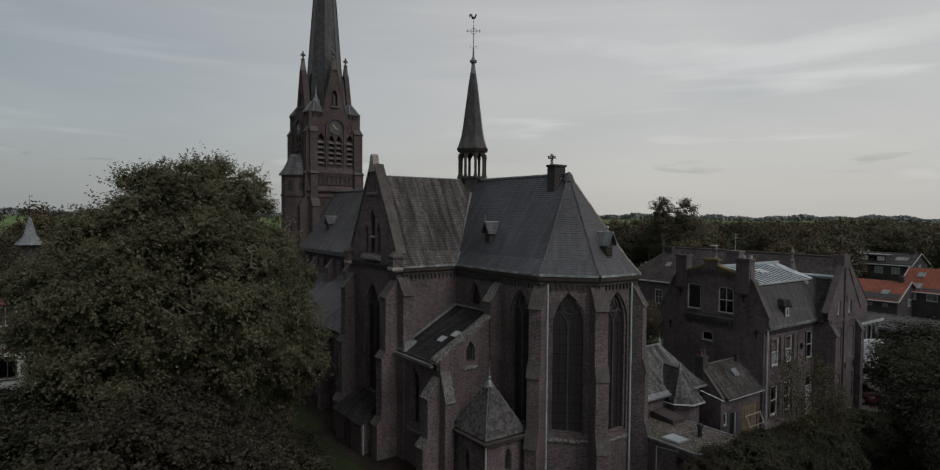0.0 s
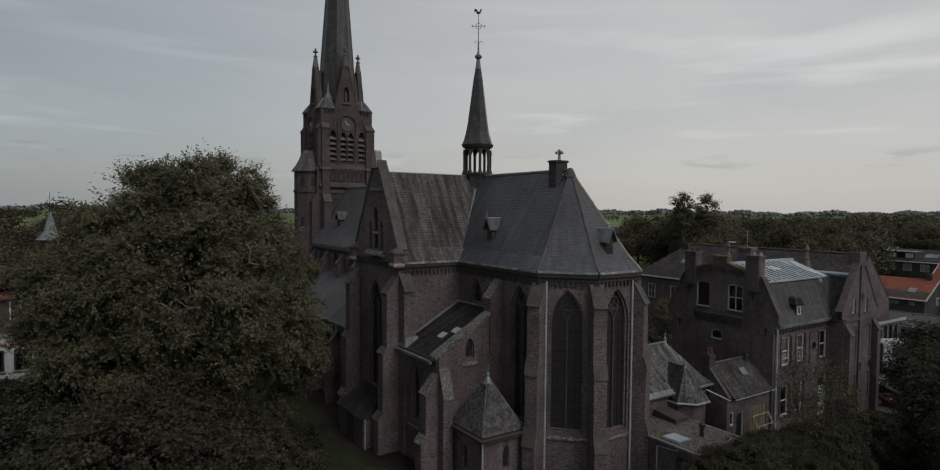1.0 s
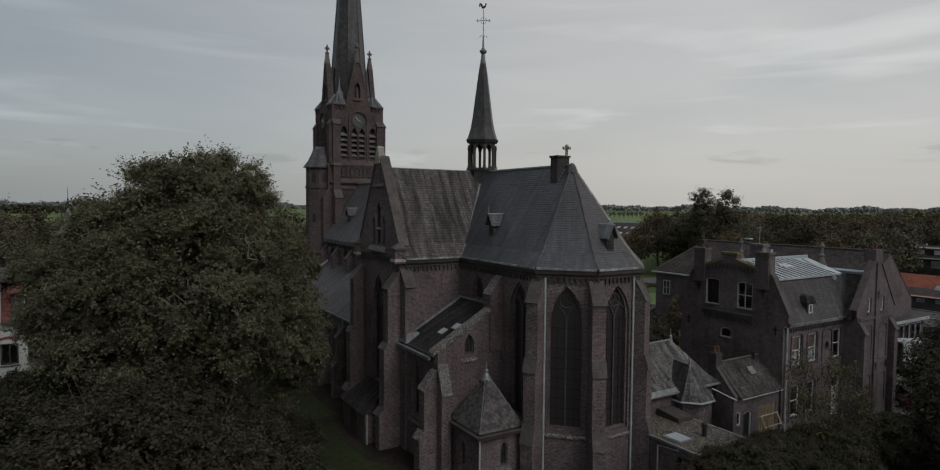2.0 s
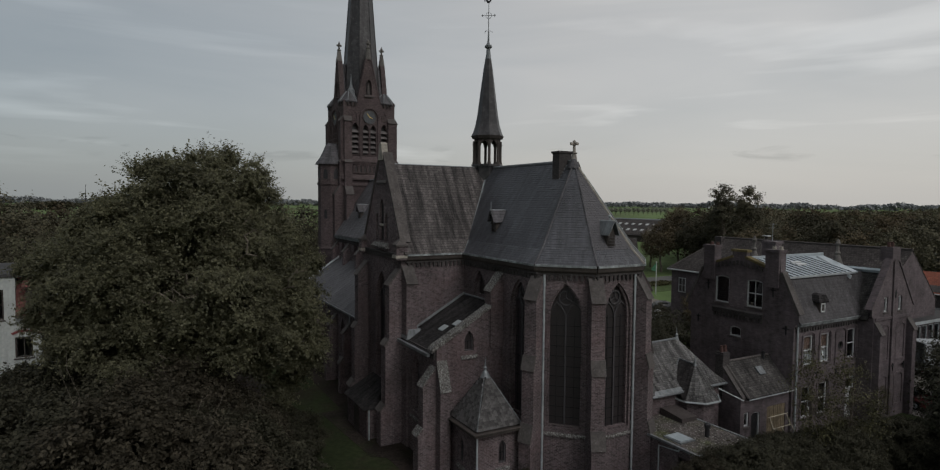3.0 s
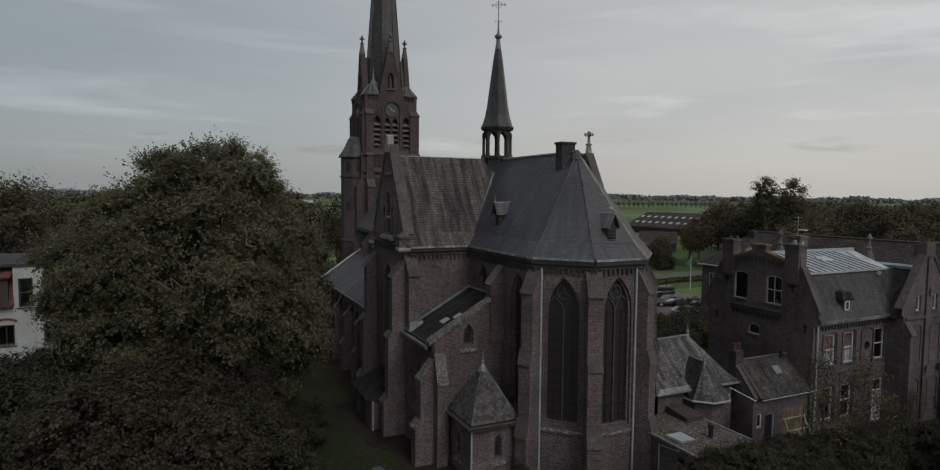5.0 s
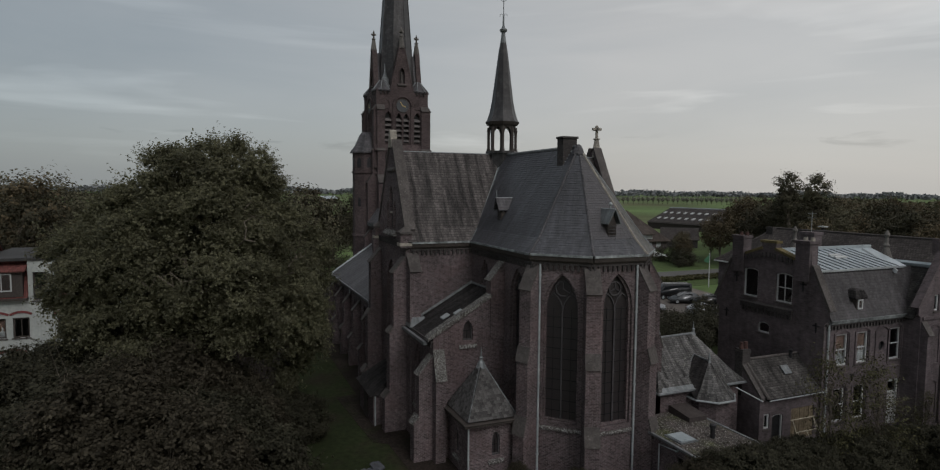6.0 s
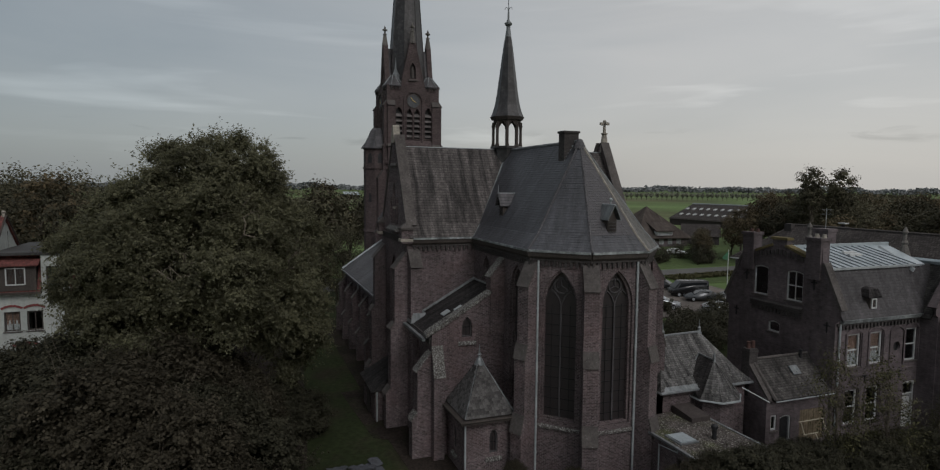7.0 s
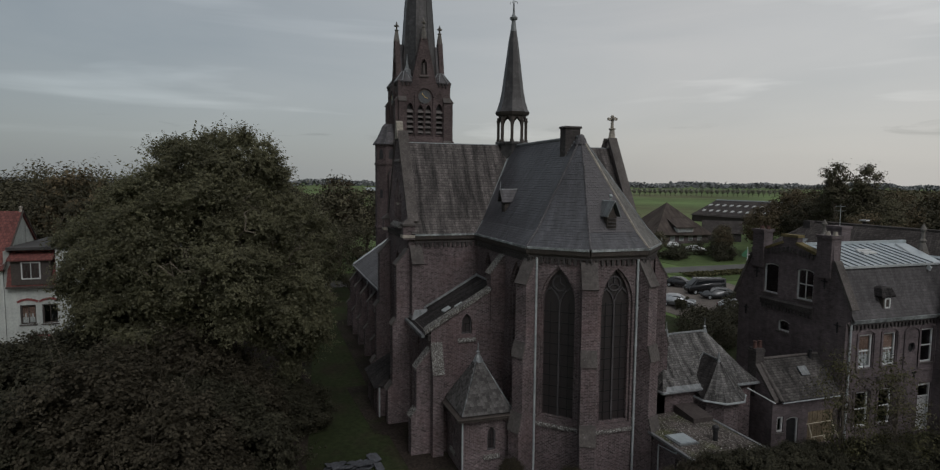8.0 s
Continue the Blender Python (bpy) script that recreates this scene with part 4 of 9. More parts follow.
d1 = roof_dormer(church, (5.5, -2.72, slope_z(2.72) - 0.1), (0, -1, 0), 0.5, 0.8, 1.1, SLATE, True)
bm = B()
tube(bm, [(5.5, -2.95, 14.4), (5.5, -2.95, 15.1)], [0.05, 0.02], 6)
part("spike", bm, LEAD, d1)
d2 = roof_dormer(church, (13.03, 0.08, 12.62), (1, 0, 0), 0.52, 0.88, 1.05, LEAD, True)
bm = B()
lathe(bm, 12.9, 0.08, [(0.03, 14.1), (0.03, 14.3), (0.09, 14.37), (0.09, 14.43), (0.02, 14.5)], 8)
part("finial", bm, PIPE, d2, "pale lead ball")
for x in (-8.5, -20.5):
    roof_dormer(church, (x, -2.6, slope_z(2.6) - 0.2), (0, -1, 0), 0.7, 0.85, 1.0, SLATE, True)

# buttresses of the apse and choir
for i, (x, y) in enumerate(corner):
    a = (-3, -1, 1, 3)[i] * math.pi / 8
    buttress(church, x - 0.05 * math.cos(a), y - 0.05 * math.sin(a), math.cos(a), math.sin(a), 0.74, [(11.15, 0.64, 1.75), (7.0, 0.82, 3.8), (3.35, 1.04, 3.9)], 11.15, BRICK)
buttress(church, 7.75, -HW, 0, -1, 0.7, [(11.0, 0.85)], 11.0, BRICK, 1.2, STONE, 6.6)
# transept corners
for x in (-TX + 0.36, TX - 0.36):
    buttress(church, x, -TY, 0, -1, 0.72, [(10.9, 0.75), (6.6, 1.0), (2.6, 1.3)], 10.9, BRICK, 1.2)
buttress(church, TX, -TY + 0.42, 1, 0, 0.7, [(11.1, 0.75)], 11.1, BRICK, 1.3)
buttress(church, -TX, -TY + 0.36, -1, 0, 0.72, [(10.9, 0.75), (6.6, 1.0)], 10.9, BRICK, 1.2)

# downpipes of the apse
q = p_apse[0]
downpipe(church, *q.at(0.42, 0, -0.1).xy, 0, 11.3)
q = p_apse[1]
downpipe(church, *q.at(FACET - 0.4, 0, -0.1).xy, 0, 11.3)
downpipe(church, *p_choir_n.at(0.42, 0, -0.1).xy, 0, 11.3)

# nave: clerestory over a lean-to aisle
NAVE_L = -TX - TOWER_X
p_nave_s = Plane(TOWER_X, -HW, 1, 0)
cl = [(2.2 + 3.9 * k, 1.15, 9.6, 11.05) for k in range(5)]
rect_wall(p_nave_s, NAVE_L, 11.4, [pointed(*c) for c in cl])
for c in cl:
    church_window(church, p_nave_s, *c, lights=1)
frieze(church, p_nave_s, 0.1, NAVE_L - 0.1, 11.1)
bm = B()
prism(bm, [p_nave_s.at(0.05, 11.2, 0.0), p_nave_s.at(0.05, 11.2, -0.25), p_nave_s.at(0.05, 11.5, -0.34), p_nave_s.at(0.05, 11.5, 0.0)], p_nave_s.u * (NAVE_L - 0.1))
part("gutter", bm, LEAD, church, "dark lead gutter")
rect_wall(Plane(-TX, HW, -1, 0), NAVE_L, 11.4)
for k in range(6):
    buttress(church, TOWER_X + 0.35 + 3.9 * k + (0.2 if k == 0 else 0), -HW, 0, -1, 0.5, [(10.9, 0.7)], 10.9, BRICK, 1.2)
AIS, AEV = 7.5, 6.3
p_ais = Plane(TOWER_X + 1.0, -AIS, 1, 0)
AL = -TX - TOWER_X - 1.0
aw = [(1.9 + 3.9 * k, 1.3, 2.4, 5.5) for k in range(5)]
rect_wall(p_ais, AL, AEV, [pointed(*c) for c in aw], (0.45, 0))
for c in aw:
    church_window(church, p_ais, *c, lights=1)
wall_part(Plane(TOWER_X + 1.0, -HW, 0, -1), [(0, 0), (AIS - HW, 0), (AIS - HW, AEV), (0, 9.1)], (), (0, 0.45))
bm = B()
sheet(bm, [[(TOWER_X + 0.8, -AIS - 0.3, AEV - 0.05), (-TX, -AIS - 0.3, AEV - 0.05)], [(TOWER_X + 0.8, -HW, 9.2), (-TX, -HW, 9.2)]])
thicken(part("aisle_roof", bm, SLATE, church, "grey slate lean-to aisle roof"), 0.1)
bm = B()
prism(bm, [(TOWER_X + 0.8, -AIS - 0.28, AEV - 0.14), (TOWER_X + 0.8, -AIS - 0.42, AEV - 0.1), (TOWER_X + 0.8, -AIS - 0.42, AEV + 0.03), (TOWER_X + 0.8, -AIS - 0.28, AEV - 0.0)], (AL, 0, 0))
part("gutter", bm, LEAD, church)
bm = B()
tube(bm, [(TOWER_X + 0.8, -AIS - 0.3, AEV + 0.08), (TOWER_X + 0.8, -HW, 9.3)], [0.1, 0.1], 6)
part("verge_flashing", bm, PIPE, church, "white-grey verge flashing")
for k in range(6):
    buttress(church, TOWER_X + 1.2 + 3.9 * k, -AIS, 0, -1, 0.55, [(5.6, 0.7), (2.8, 1.0)], 5.6, BRICK, 1.2)
for x in (-8.2, -16.0):
    downpipe(church, x, -AIS - 0.12, 0, AEV - 0.1)
# north aisle, closed
rect_wall(Plane(-TX, AIS, -1, 0), AL, AEV)
bm = B()
sheet(bm, [[(-TX, AIS + 0.3, AEV - 0.05), (TOWER_X + 0.8, AIS + 0.3, AEV - 0.05)], [(-TX, HW, 9.2), (TOWER_X + 0.8, HW, 9.2)]])
thicken(part("aisle_roof", bm, SLATE, church), 0.1)

# side chapel: a lean-to between transept and choir
LX, LY, LZ = 8.0, 7.85, 6.72
p_lean_s = Plane(TX, -LY, 1, 0)
lw = (1.9, 1.05, 2.5, 6.0)
rect_wall(p_lean_s, LX - TX, LZ, [pointed(*lw)], (0, 0.4), thick=0.4)
church_window(church, p_lean_s, *lw, lights=1)
frieze(church, p_lean_s, 0.1, LX - TX - 0.1, LZ - 0.1, 0.28)
p_lean_e = Plane(LX, -LY, 0, 1)
ltop = lambda u: LZ + 0.3 + u * 0.575
le = (2.05, 0.6, 6.62, 7.78)
wall_part(p_lean_e, [(0, 0), (LY - HW, 0), (LY - HW, ltop(LY - HW)), (0, ltop(0))], [pointed(*le)], (0.4, 0), thick=0.4)
church_window(church, p_lean_e, *le, lights=1, depth=0.2)
bm = B()
sheet(bm, [[(TX, -LY - 0.25, LZ - 0.1), (LX - 0.3, -LY - 0.25, LZ - 0.1)], [(TX, -HW, 9.1), (LX - 0.3, -HW, 9.1)]])
thicken(part("chapel_roof", bm, SLATE_DARK, church, "dark mossy slate lean-to roof"), 0.1)
bm = B()
box(bm, TX + 0.05, LX - 0.3, -LY - 0.45, -LY - 0.28, LZ - 0.22, LZ - 0.06)
part("gutter", bm, LEAD, church)
bm = B()
prism(bm, [p_lean_e.at(u, ltop(u) + dv, -0.1) for u, dv in ((-0.34, -0.06), (LY - HW - 0.75, 0.0), (LY - HW - 0.75, 0.2), (-0.2, 0.2), (-0.34, 0.12))], (-0.6, 0, 0))
part("coping", bm, STONE, church, "sloping stone coping thick with white lichen")
bm = B()
tube(bm, [(TX + 0.03, -LY, LZ + 0.05), (TX + 0.03, -HW, 9.2)], [0.08, 0.08], 5)
tube(bm, [(TX, -HW - 0.03, 9.15), (LX - 0.5, -HW - 0.03, 9.15)], [0.07, 0.07], 5)
part("flashing", bm, LEAD, church, "lead flashing against the walls")
bm = B()
prism(bm, [(TX - 0.05, -LY + 0.0, 7.3), (TX + 0.8, -LY + 0.0, 7.3), (TX + 0.95, -LY - 0.2, 6.72), (TX - 0.05, -LY - 0.2, 6.72)], (0, 0.8, 0))
part("flashing", bm, LEAD, church, "pale lead flashing round the buttress foot")
for x, y in ((5.6, -6.6), (6.2, -6.0)):
    bm = B()
    z = lambda yy: LZ - 0.1 + (yy + LY + 0.3) * (9.2 - LZ) / (LY + 0.3 - HW)
    prism(bm, [(x, y, z(y) + 0.03), (x + 0.55, y, z(y) + 0.03), (x + 0.55, y + 0.42, z(y + 0.42) + 0.03), (x, y + 0.42, z(y + 0.42) + 0.03)], (0, 0, 0.05))
    part("roof_light", bm, PIPE, church, "small pale roof light")
buttress(church, LX - 0.36, -LY, 0, -1, 0.66, [(5.9, 0.8), (2.6, 1.1)], 5.9, BRICK, 1.2, STONE)
buttress(church, LX, -LY + 0.28, 1, 0, 0.6, [(6.25, 0.55)], 6.25, BRICK, 2.8, STONE)

# porch before the south transept
porch = thing("porch", "dark brick church porch with a small slate roof", "porch", (0, -TY, 0))
bm = B()
box(bm, -1.9, 1.9, -TY - 1.7, -TY - 0.05, 0, 2.1)
part("wall", bm, BRICK, porch)
bm = B()
sheet(bm, [[(-2.1, -TY - 1.95, 2.0), (2.1, -TY - 1.95, 2.0)], [(-1.6, -TY, 3.3), (1.6, -TY, 3.3)]])
sheet(bm, [[(2.1, -TY - 1.95, 2.0), (2.1, -TY, 2.0)], [(1.6, -TY, 3.3), (1.6, -TY, 3.3)]])
thicken(part("roof", bm, SLATE_DARK, porch), 0.08)
bm = B()
prism(bm, [(-0.5, -TY - 1.76, 0), (0.5, -TY - 1.76, 0), (0.5, -TY - 1.76, 1.5), (0, -TY - 1.76, 2.05), (-0.5, -TY - 1.76, 1.5)], (0, 0.04, 0))
part("door", bm, DARKWOOD, porch, "dark pointed plank door")
downpipe(porch, 2.02, -TY - 1.6, 0, 2.0, 0.05)

# pavilion with a pyramid roof in the angle
pav = thing("pavilion", "small brick pavilion with a lichened slate pyramid roof", "pavilion", (9.7, -5.7, 0))
PX0, PX1, PY0, PY1, PZ = LX + 0.02, 11.05, -6.95, -4.35, 3.1
q_s, q_e = Plane(PX0, PY0, 1, 0), Plane(PX1, PY0, 0, 1)
slit_e, slit_s = (1.53, 0.46, 1.2, 2.48), (1.3, 0.42, 0.95, 2.25)
rect_wall(q_e, PY1 - PY0, PZ, [pointed(*slit_e)], (0.3, 0.3), thick=0.3, parent=pav)
rect_wall(q_s, PX1 - PX0, PZ, [pointed(*slit_s)], (0, 0.3), thick=0.3, parent=pav)
rect_wall(Plane(PX1, PY1, -1, 0), PX1 - PX0, PZ, (), (0.3, 0), thick=0.3, parent=pav)
for pl, sl in ((q_e, slit_e), (q_s, slit_s)):
    church_window(pav, pl, *sl, lights=1, depth=0.15)
tip = Vector((9.7, -5.72, 5.95))
foot = [Vector((PX0, PY0 - 0.08, 3.2)), Vector((PX1 + 0.08, PY0 - 0.08, 3.2)), Vector((PX1 + 0.08, PY1 + 0.08, 3.2)), Vector((PX0, PY1 + 0.08, 3.2))]
bm = B()
sheet(bm, [foot + foot[:1], [tip] * 5])
pav_roof = thicken(part("roof", bm, SLATE_DARK, pav, "lichened grey slate pyramid roof"), 0.06)
PAV_ROOF = (pav_roof, tip, foot)
bm = B()
prism(bm, [(PX0, PY0 - 0.36, 2.98), (PX1 + 0.36, PY0 - 0.36, 2.98), (PX1 + 0.36, PY1 + 0.36, 2.98), (PX0, PY1 + 0.36, 2.98)], (0, 0, 0.13))
part("cornice", bm, DARKWOOD, pav, "dark wooden cornice")
bm = B()
for a, c in (((PX0, PY0 - 0.4), (PX1 + 0.4, PY0 - 0.4)), ((PX1 + 0.4, PY0 - 0.4), (PX1 + 0.4, PY1 + 0.4))):
    tube(bm, [(*a, 3.14), (*c, 3.14)], [0.05, 0.05], 6)
part("gutter", bm, DARKWOOD, pav)
bm = B()
lathe(bm, tip[0], tip[1], [(0.3, 5.55), (0.18, 5.82), (0.1, 5.92), (0.07, 6.02), (0.12, 6.08), (0.05, 6.16), (0.03, 6.5), (0.005, 6.65)], 8)
part("lead_cap", bm, LEAD, pav, "pale lead cap with a spike")
downpipe(pav, PX1 + 0.06, PY0 - 0.06, 0, 2.98, 0.05)

# ---- ridge turret over the crossing ----
turret = thing("ridge_turret", "slender slate-covered ridge turret with open arcade", "turret", (0, 0, 17.0))
bm = B()
frustum(bm, 0, 0, 16.3, 17.65, 0.98, 0.98, 8, math.pi / 8)
frustum(bm, 0, 0, 17.65, 17.8, 1.14, 1.14, 8, math.pi / 8)
part("base", bm, SLATE_SPIRE, turret, "dark slate-clad octagonal base")
for k in range(8):
    a = math.pi / 8 + k * math.pi / 4
    x, y = 0.95 * math.cos(a), 0.95 * math.sin(a)
    bm = B()
    frustum(bm, x, y, 17.8, 19.45, 0.1, 0.1, 6)
    frustum(bm, x, y, 17.8, 17.95, 0.14, 0.13, 6)
    frustum(bm, x, y, 19.1, 19.25, 0.12, 0.14, 6)
    part("post", bm, DARKWOOD, turret)
    a2 = a + math.pi / 4
    pl = Plane(x, y, math.cos(a2) * 0.95 - x, math.sin(a2) * 0.95 - y)
    s = 2 * 0.95 * math.sin(math.pi / 8)
    bm = B()
    arc = pointed(s / 2, s - 0.14, 19.0, 19.5, 4)[2:]
    walling(bm, pl, [(0, 19.05)] + [(0.07, 19.05)] + arc[::-1] + [(s - 0.07, 19.05), (s, 19.05), (s, 19.75), (0, 19.75)], (), 0.08)
    part("arch_panel", bm, DARKWOOD, turret)
bm = B()
frustum(bm, 0, 0, 19.6, 19.82, 1.08, 1.2, 8, math.pi / 8)
part("cornice", bm, DARKWOOD, turret)
bm = B()
lathe(bm, 0, 0, [(1.18, 19.8), (1.05, 20.05), (0.88, 20.6), (0.75, 21.3), (0.56, 22.8), (0.33, 24.6), (0.19, 25.45)], 8, math.pi / 8)
part("spire", bm, SLATE_SPIRE, turret, "steep flared slate spire")
bm = B()
lathe(bm, 0, 0, [(0.215, 25.3), (0.15, 25.75), (0.13, 26.0), (0.25, 26.1), (0.27, 26.22), (0.14, 26.32), (0.07, 26.5), (0.05, 27.2)], 8, math.pi / 8)
part("lead_tip", bm, LEAD, turret, "pale lead spire tip and ball")
bm = B()
frustum(bm, 0, 0, 26.4, 29.2, 0.03, 0.018, 6)
cd = Vector((0.58, 0.81, 0))
tube(bm, [cd * -0.46 + Z * 28.35, cd * 0.46 + Z * 28.35], [0.02, 0.02], 5)
ringp = [cd * (0.21 * math.cos(k * math.pi / 8)) + Z * (28.35 + 0.21 * math.sin(k * math.pi / 8)) for k in range(17)]
tube(bm, ringp, [0.016] * 17, 4)
for sg in (-1, 1):
    tube(bm, [cd * sg * 0.4 + Z * 28.25, cd * sg * 0.5 + Z * 28.35, cd * sg * 0.4 + Z * 28.45], [0.02] * 3, 4)
    for q in (27.1,):
        tube(bm, [Z * q, cd * sg * 0.12 + Z * (q + 0.2), cd * sg * 0.24 + Z * (q + 0.14), cd * sg * 0.26 + Z * (q + 0.02)], [0.016] * 4, 4)
part("iron_cross", bm, IRON, turret, "wrought iron cross")
bm = B()
vane = [(0.8 * u_, 29.2 + 0.85 * (v_ - 29.2)) for u_, v_ in ((-0.36, 29.3), (-0.42, 29.5), (-0.32, 29.66), (-0.16, 29.6), (-0.08, 29.42), (0.08, 29.4), (0.16, 29.62), (0.3, 29.6), (0.26, 29.5), (0.18, 29.3), (0.04, 29.2), (-0.16, 29.22), (-0.24, 29.42), (-0.32, 29.5), (-0.3, 29.36))]
prism(bm, [cd * u + Z * v for u, v in vane], Vector((0.81, -0.58, 0)) * 0.04)
part("weathercock", bm, IRON, turret, "small dark metal weathercock")

# ---- bell tower ----
tower = thing("church_tower", "dark red-brown brick bell tower with a slate spire", "tower", (-28, 0, 0))
TW = 2.87
TC = TOWER_X - TW
sides = [Plane(TC + TW, -TW, 0, 1), Plane(TC - TW, -TW, 1, 0), Plane(TC - TW, TW, 0, -1), Plane(TC + TW, TW, -1, 0)]
W2 = 2 * TW
lou = [(1.29, 0.7), (2.45, 0.6), (3.28, 0.6), (4.52, 0.7)]
MID = W2 / 2
for i, pl in enumerate(sides):
    heads = [(c, w, 20.05, 23.38 if w > 0.65 else 23.22) for c, w in lou]
    wall_part(pl, [(0, 0), (W2, 0), (W2, 25.7), (0, 25.7)], [pointed(*q) for q in heads], (0.5, 0.5), BRICK_TOWER, tower, 0.5)
    for q in heads:
        c, w = q[:2]
        bm = B()
        bar(bm, pl, pointed(c, w + 0.14, 20.0, q[3] + 0.1), 0.09, -0.05, 0.12, True)
        bar(bm, pl, pointed(c, w, 20.05, q[3]), 0.07, 0.2, 0.44, True)
        lv = part("louvre_window", bm, BRICK_TOWER, tower, "belfry opening with sloping stone louvres")
        for k in range(5):
            z = 20.2 + 0.54 * k
            bm = B()
            prism(bm, [pl.at(c - w / 2, z + 0.34, 0.44), pl.at(c - w / 2, z + 0.02, 0.06), pl.at(c - w / 2, z, -0.02), pl.at(c - w / 2, z + 0.07, -0.02), pl.at(c - w / 2, z + 0.4, 0.44)], pl.u * w)
            part("louvre", bm, LOUVRE, lv)
        # black sheet stands in for the darkness behind the louvres
        bm = B()
        box_pts = [pl.at(*p, 0.47) for p in pointed(c, w + 0.1, 20.0, q[3] + 0.05)]
        prism(bm, box_pts, -pl.n * 0.02)
        part("backing", bm, IRON, lv)
    # strips beside the clock, the arch over it, string courses, blind arcade
    bm = B()
    for sg in (-1, 1):
        bar(bm, pl, [(MID + sg * 1.0, 19.6), (MID + sg * 1.0, 24.05)], 0.2, -0.14, 0.0)
        bar(bm, pl, pointed(MID + sg * 1.66, 0.5, 23.7, 24.6, 4), 0.08, -0.06, 0.0, True)
    arch = [(MID + 1.0 * math.cos(a), 24.05 + 1.0 * math.sin(a)) for a in [math.pi * k / 14 for k in range(15)]]
    bar(bm, pl, arch, 0.2, -0.14, 0.0)
    bar(bm, pl, [(MID, 20.0), (MID, 22.7)], 0.16, -0.1, 0.0)
    part("clock_arch", bm, BRICK_TOWER, tower, "brick strips and clock arch")
    bm = B()
    for z, o, up in ((19.35, -0.22, 0.5), (17.5, -0.26, 0.4), (16.85, -0.12, 0.2)):
        prism(bm, [pl.at(-0.2, z - 0.16, 0), pl.at(-0.2, z - 0.16, o), pl.at(-0.2, z, o), pl.at(-0.2, z + up, 0)], pl.u * (W2 + 0.4))
    part("string_course", bm, BRICK_TOWER, tower, "sloping brick string courses")
    bm = B()
    for k in range(9):
        bar(bm, pl, pointed(0.87 + k * 0.5, 0.38, 18.1, 18.98, 4), 0.1, -0.12, 0.0, True)
    bar(bm, pl, [(0.2, 19.1), (W2 - 0.2, 19.1)], 0.2, -0.14, 0.0)
    part("blind_arcade", bm, BRICK_TOWER, tower, "row of small blind arches", kind="stuff")
    # flat dark sheets stand in for the shade inside the blind arches
    bm = B()
    for k in range(9):
        prism(bm, [pl.at(*p, -0.012) for p in pointed(0.87 + k * 0.5, 0.3, 18.15, 18.9, 4)], pl.n * -0.01)
    part("niche_row", bm, BRICK_DARK, tower, kind="stuff")
    bm = B()
    for k in range(12):
        u = 0.62 + k * 0.41
        bar(bm, pl, [(u - 0.12, 16.2), (u, 16.4), (u + 0.12, 16.2)], 0.07, -0.07, 0.0)
    part("corbel_frieze", bm, BRICK_TOWER, tower, kind="stuff")
    # clock
    cz = 24.05
    bm = B()
    prism(bm, [pl.at(*p, -0.04) for p in disc(MID, cz, 0.7, 28)], -pl.n * 0.12)
    clock = part("clock", bm, CLOCKFACE, tower, "dark blue round clock face with pale marks")
    bm = B()
    bar(bm, pl, disc(MID, cz, 0.7, 28), 0.025, -0.1, 0.0, True)
    for k in range(12):
        a = k * math.pi / 6
        bar(bm, pl, [(MID + 0.46 * math.cos(a), cz + 0.46 * math.sin(a)), (MID + 0.62 * math.cos(a), cz + 0.62 * math.sin(a))], 0.045, -0.07, -0.03)
    part("hour_marks", bm, FINIAL, clock, kind="stuff")
    bm = B()
    bar(bm, pl, [(MID + 0.05, cz - 0.06), (MID - 0.28, cz + 0.36)], 0.06, -0.1, -0.07)
    bar(bm, pl, [(MID - 0.04, cz + 0.02), (MID + 0.3, cz - 0.12)], 0.06, -0.12, -0.09)
    part("clock_pointer", bm, GOLD, clock)
    # steep slender gable over the clock, set back from the face
    o_ = pl.at(0, 0, 0.22)
    gp = Plane(o_.x, o_.y, pl.u.x, pl.u.y)
    bm = B()
    walling(bm, gp, [(MID - 1.24, 25.5), (MID + 1.24, 25.5), (MID + 0.24, 30.3), (MID - 0.24, 30.3)], [pointed(MID, 0.62, 26.45, 28.05, 4)], 0.42)
    g = part("gable", bm, BRICK_TOWER, tower, "steep slender brick gable with a niche")
    bm = B()
    prism(bm, [gp.at(*p, 0.34) for p in pointed(MID, 0.64, 26.4, 28.1, 4)], -gp.n * 0.05)
    part("niche", bm, BRICK_DARK, g)
    bm = B()
    bar(bm, gp, pointed(MID, 0.72, 26.4, 28.2, 5), 0.1, -0.06, 0.06, True)
    part("niche_frame", bm, BRICK_TOWER, g)
    c0 = gp.at(MID, 0, 0.16)
    bm = B()
    lathe(bm, c0.x, c0.y, [(0.17, 26.5), (0.14, 27.1), (0.16, 27.35), (0.08, 27.45), (0.09, 27.6), (0.02, 27.72)], 7)
    part("niche_statue", bm, STONE_PLAIN, g, "small weathered stone statue")
    bm = B()
    prism(bm, [gp.at(MID - 0.5, 26.2, 0), gp.at(MID - 0.5, 26.2, -0.16), gp.at(MID - 0.5, 26.3, -0.16), gp.at(MID - 0.5, 26.5, 0.1)], gp.u * 1.0)
    part("niche_sill", bm, STONE_PLAIN, g)
    bm = B()
    for sg in (-1, 1):
        bar(bm, gp, [(MID + sg * 1.26, 25.7), (MID + sg * 0.26, 30.25)], 0.12, -0.05, 0.48)
    part("gable_coping", bm, BRICK_TOWER, g)
    cc = gp.at(MID, 0, 0.21)
    bm = B()
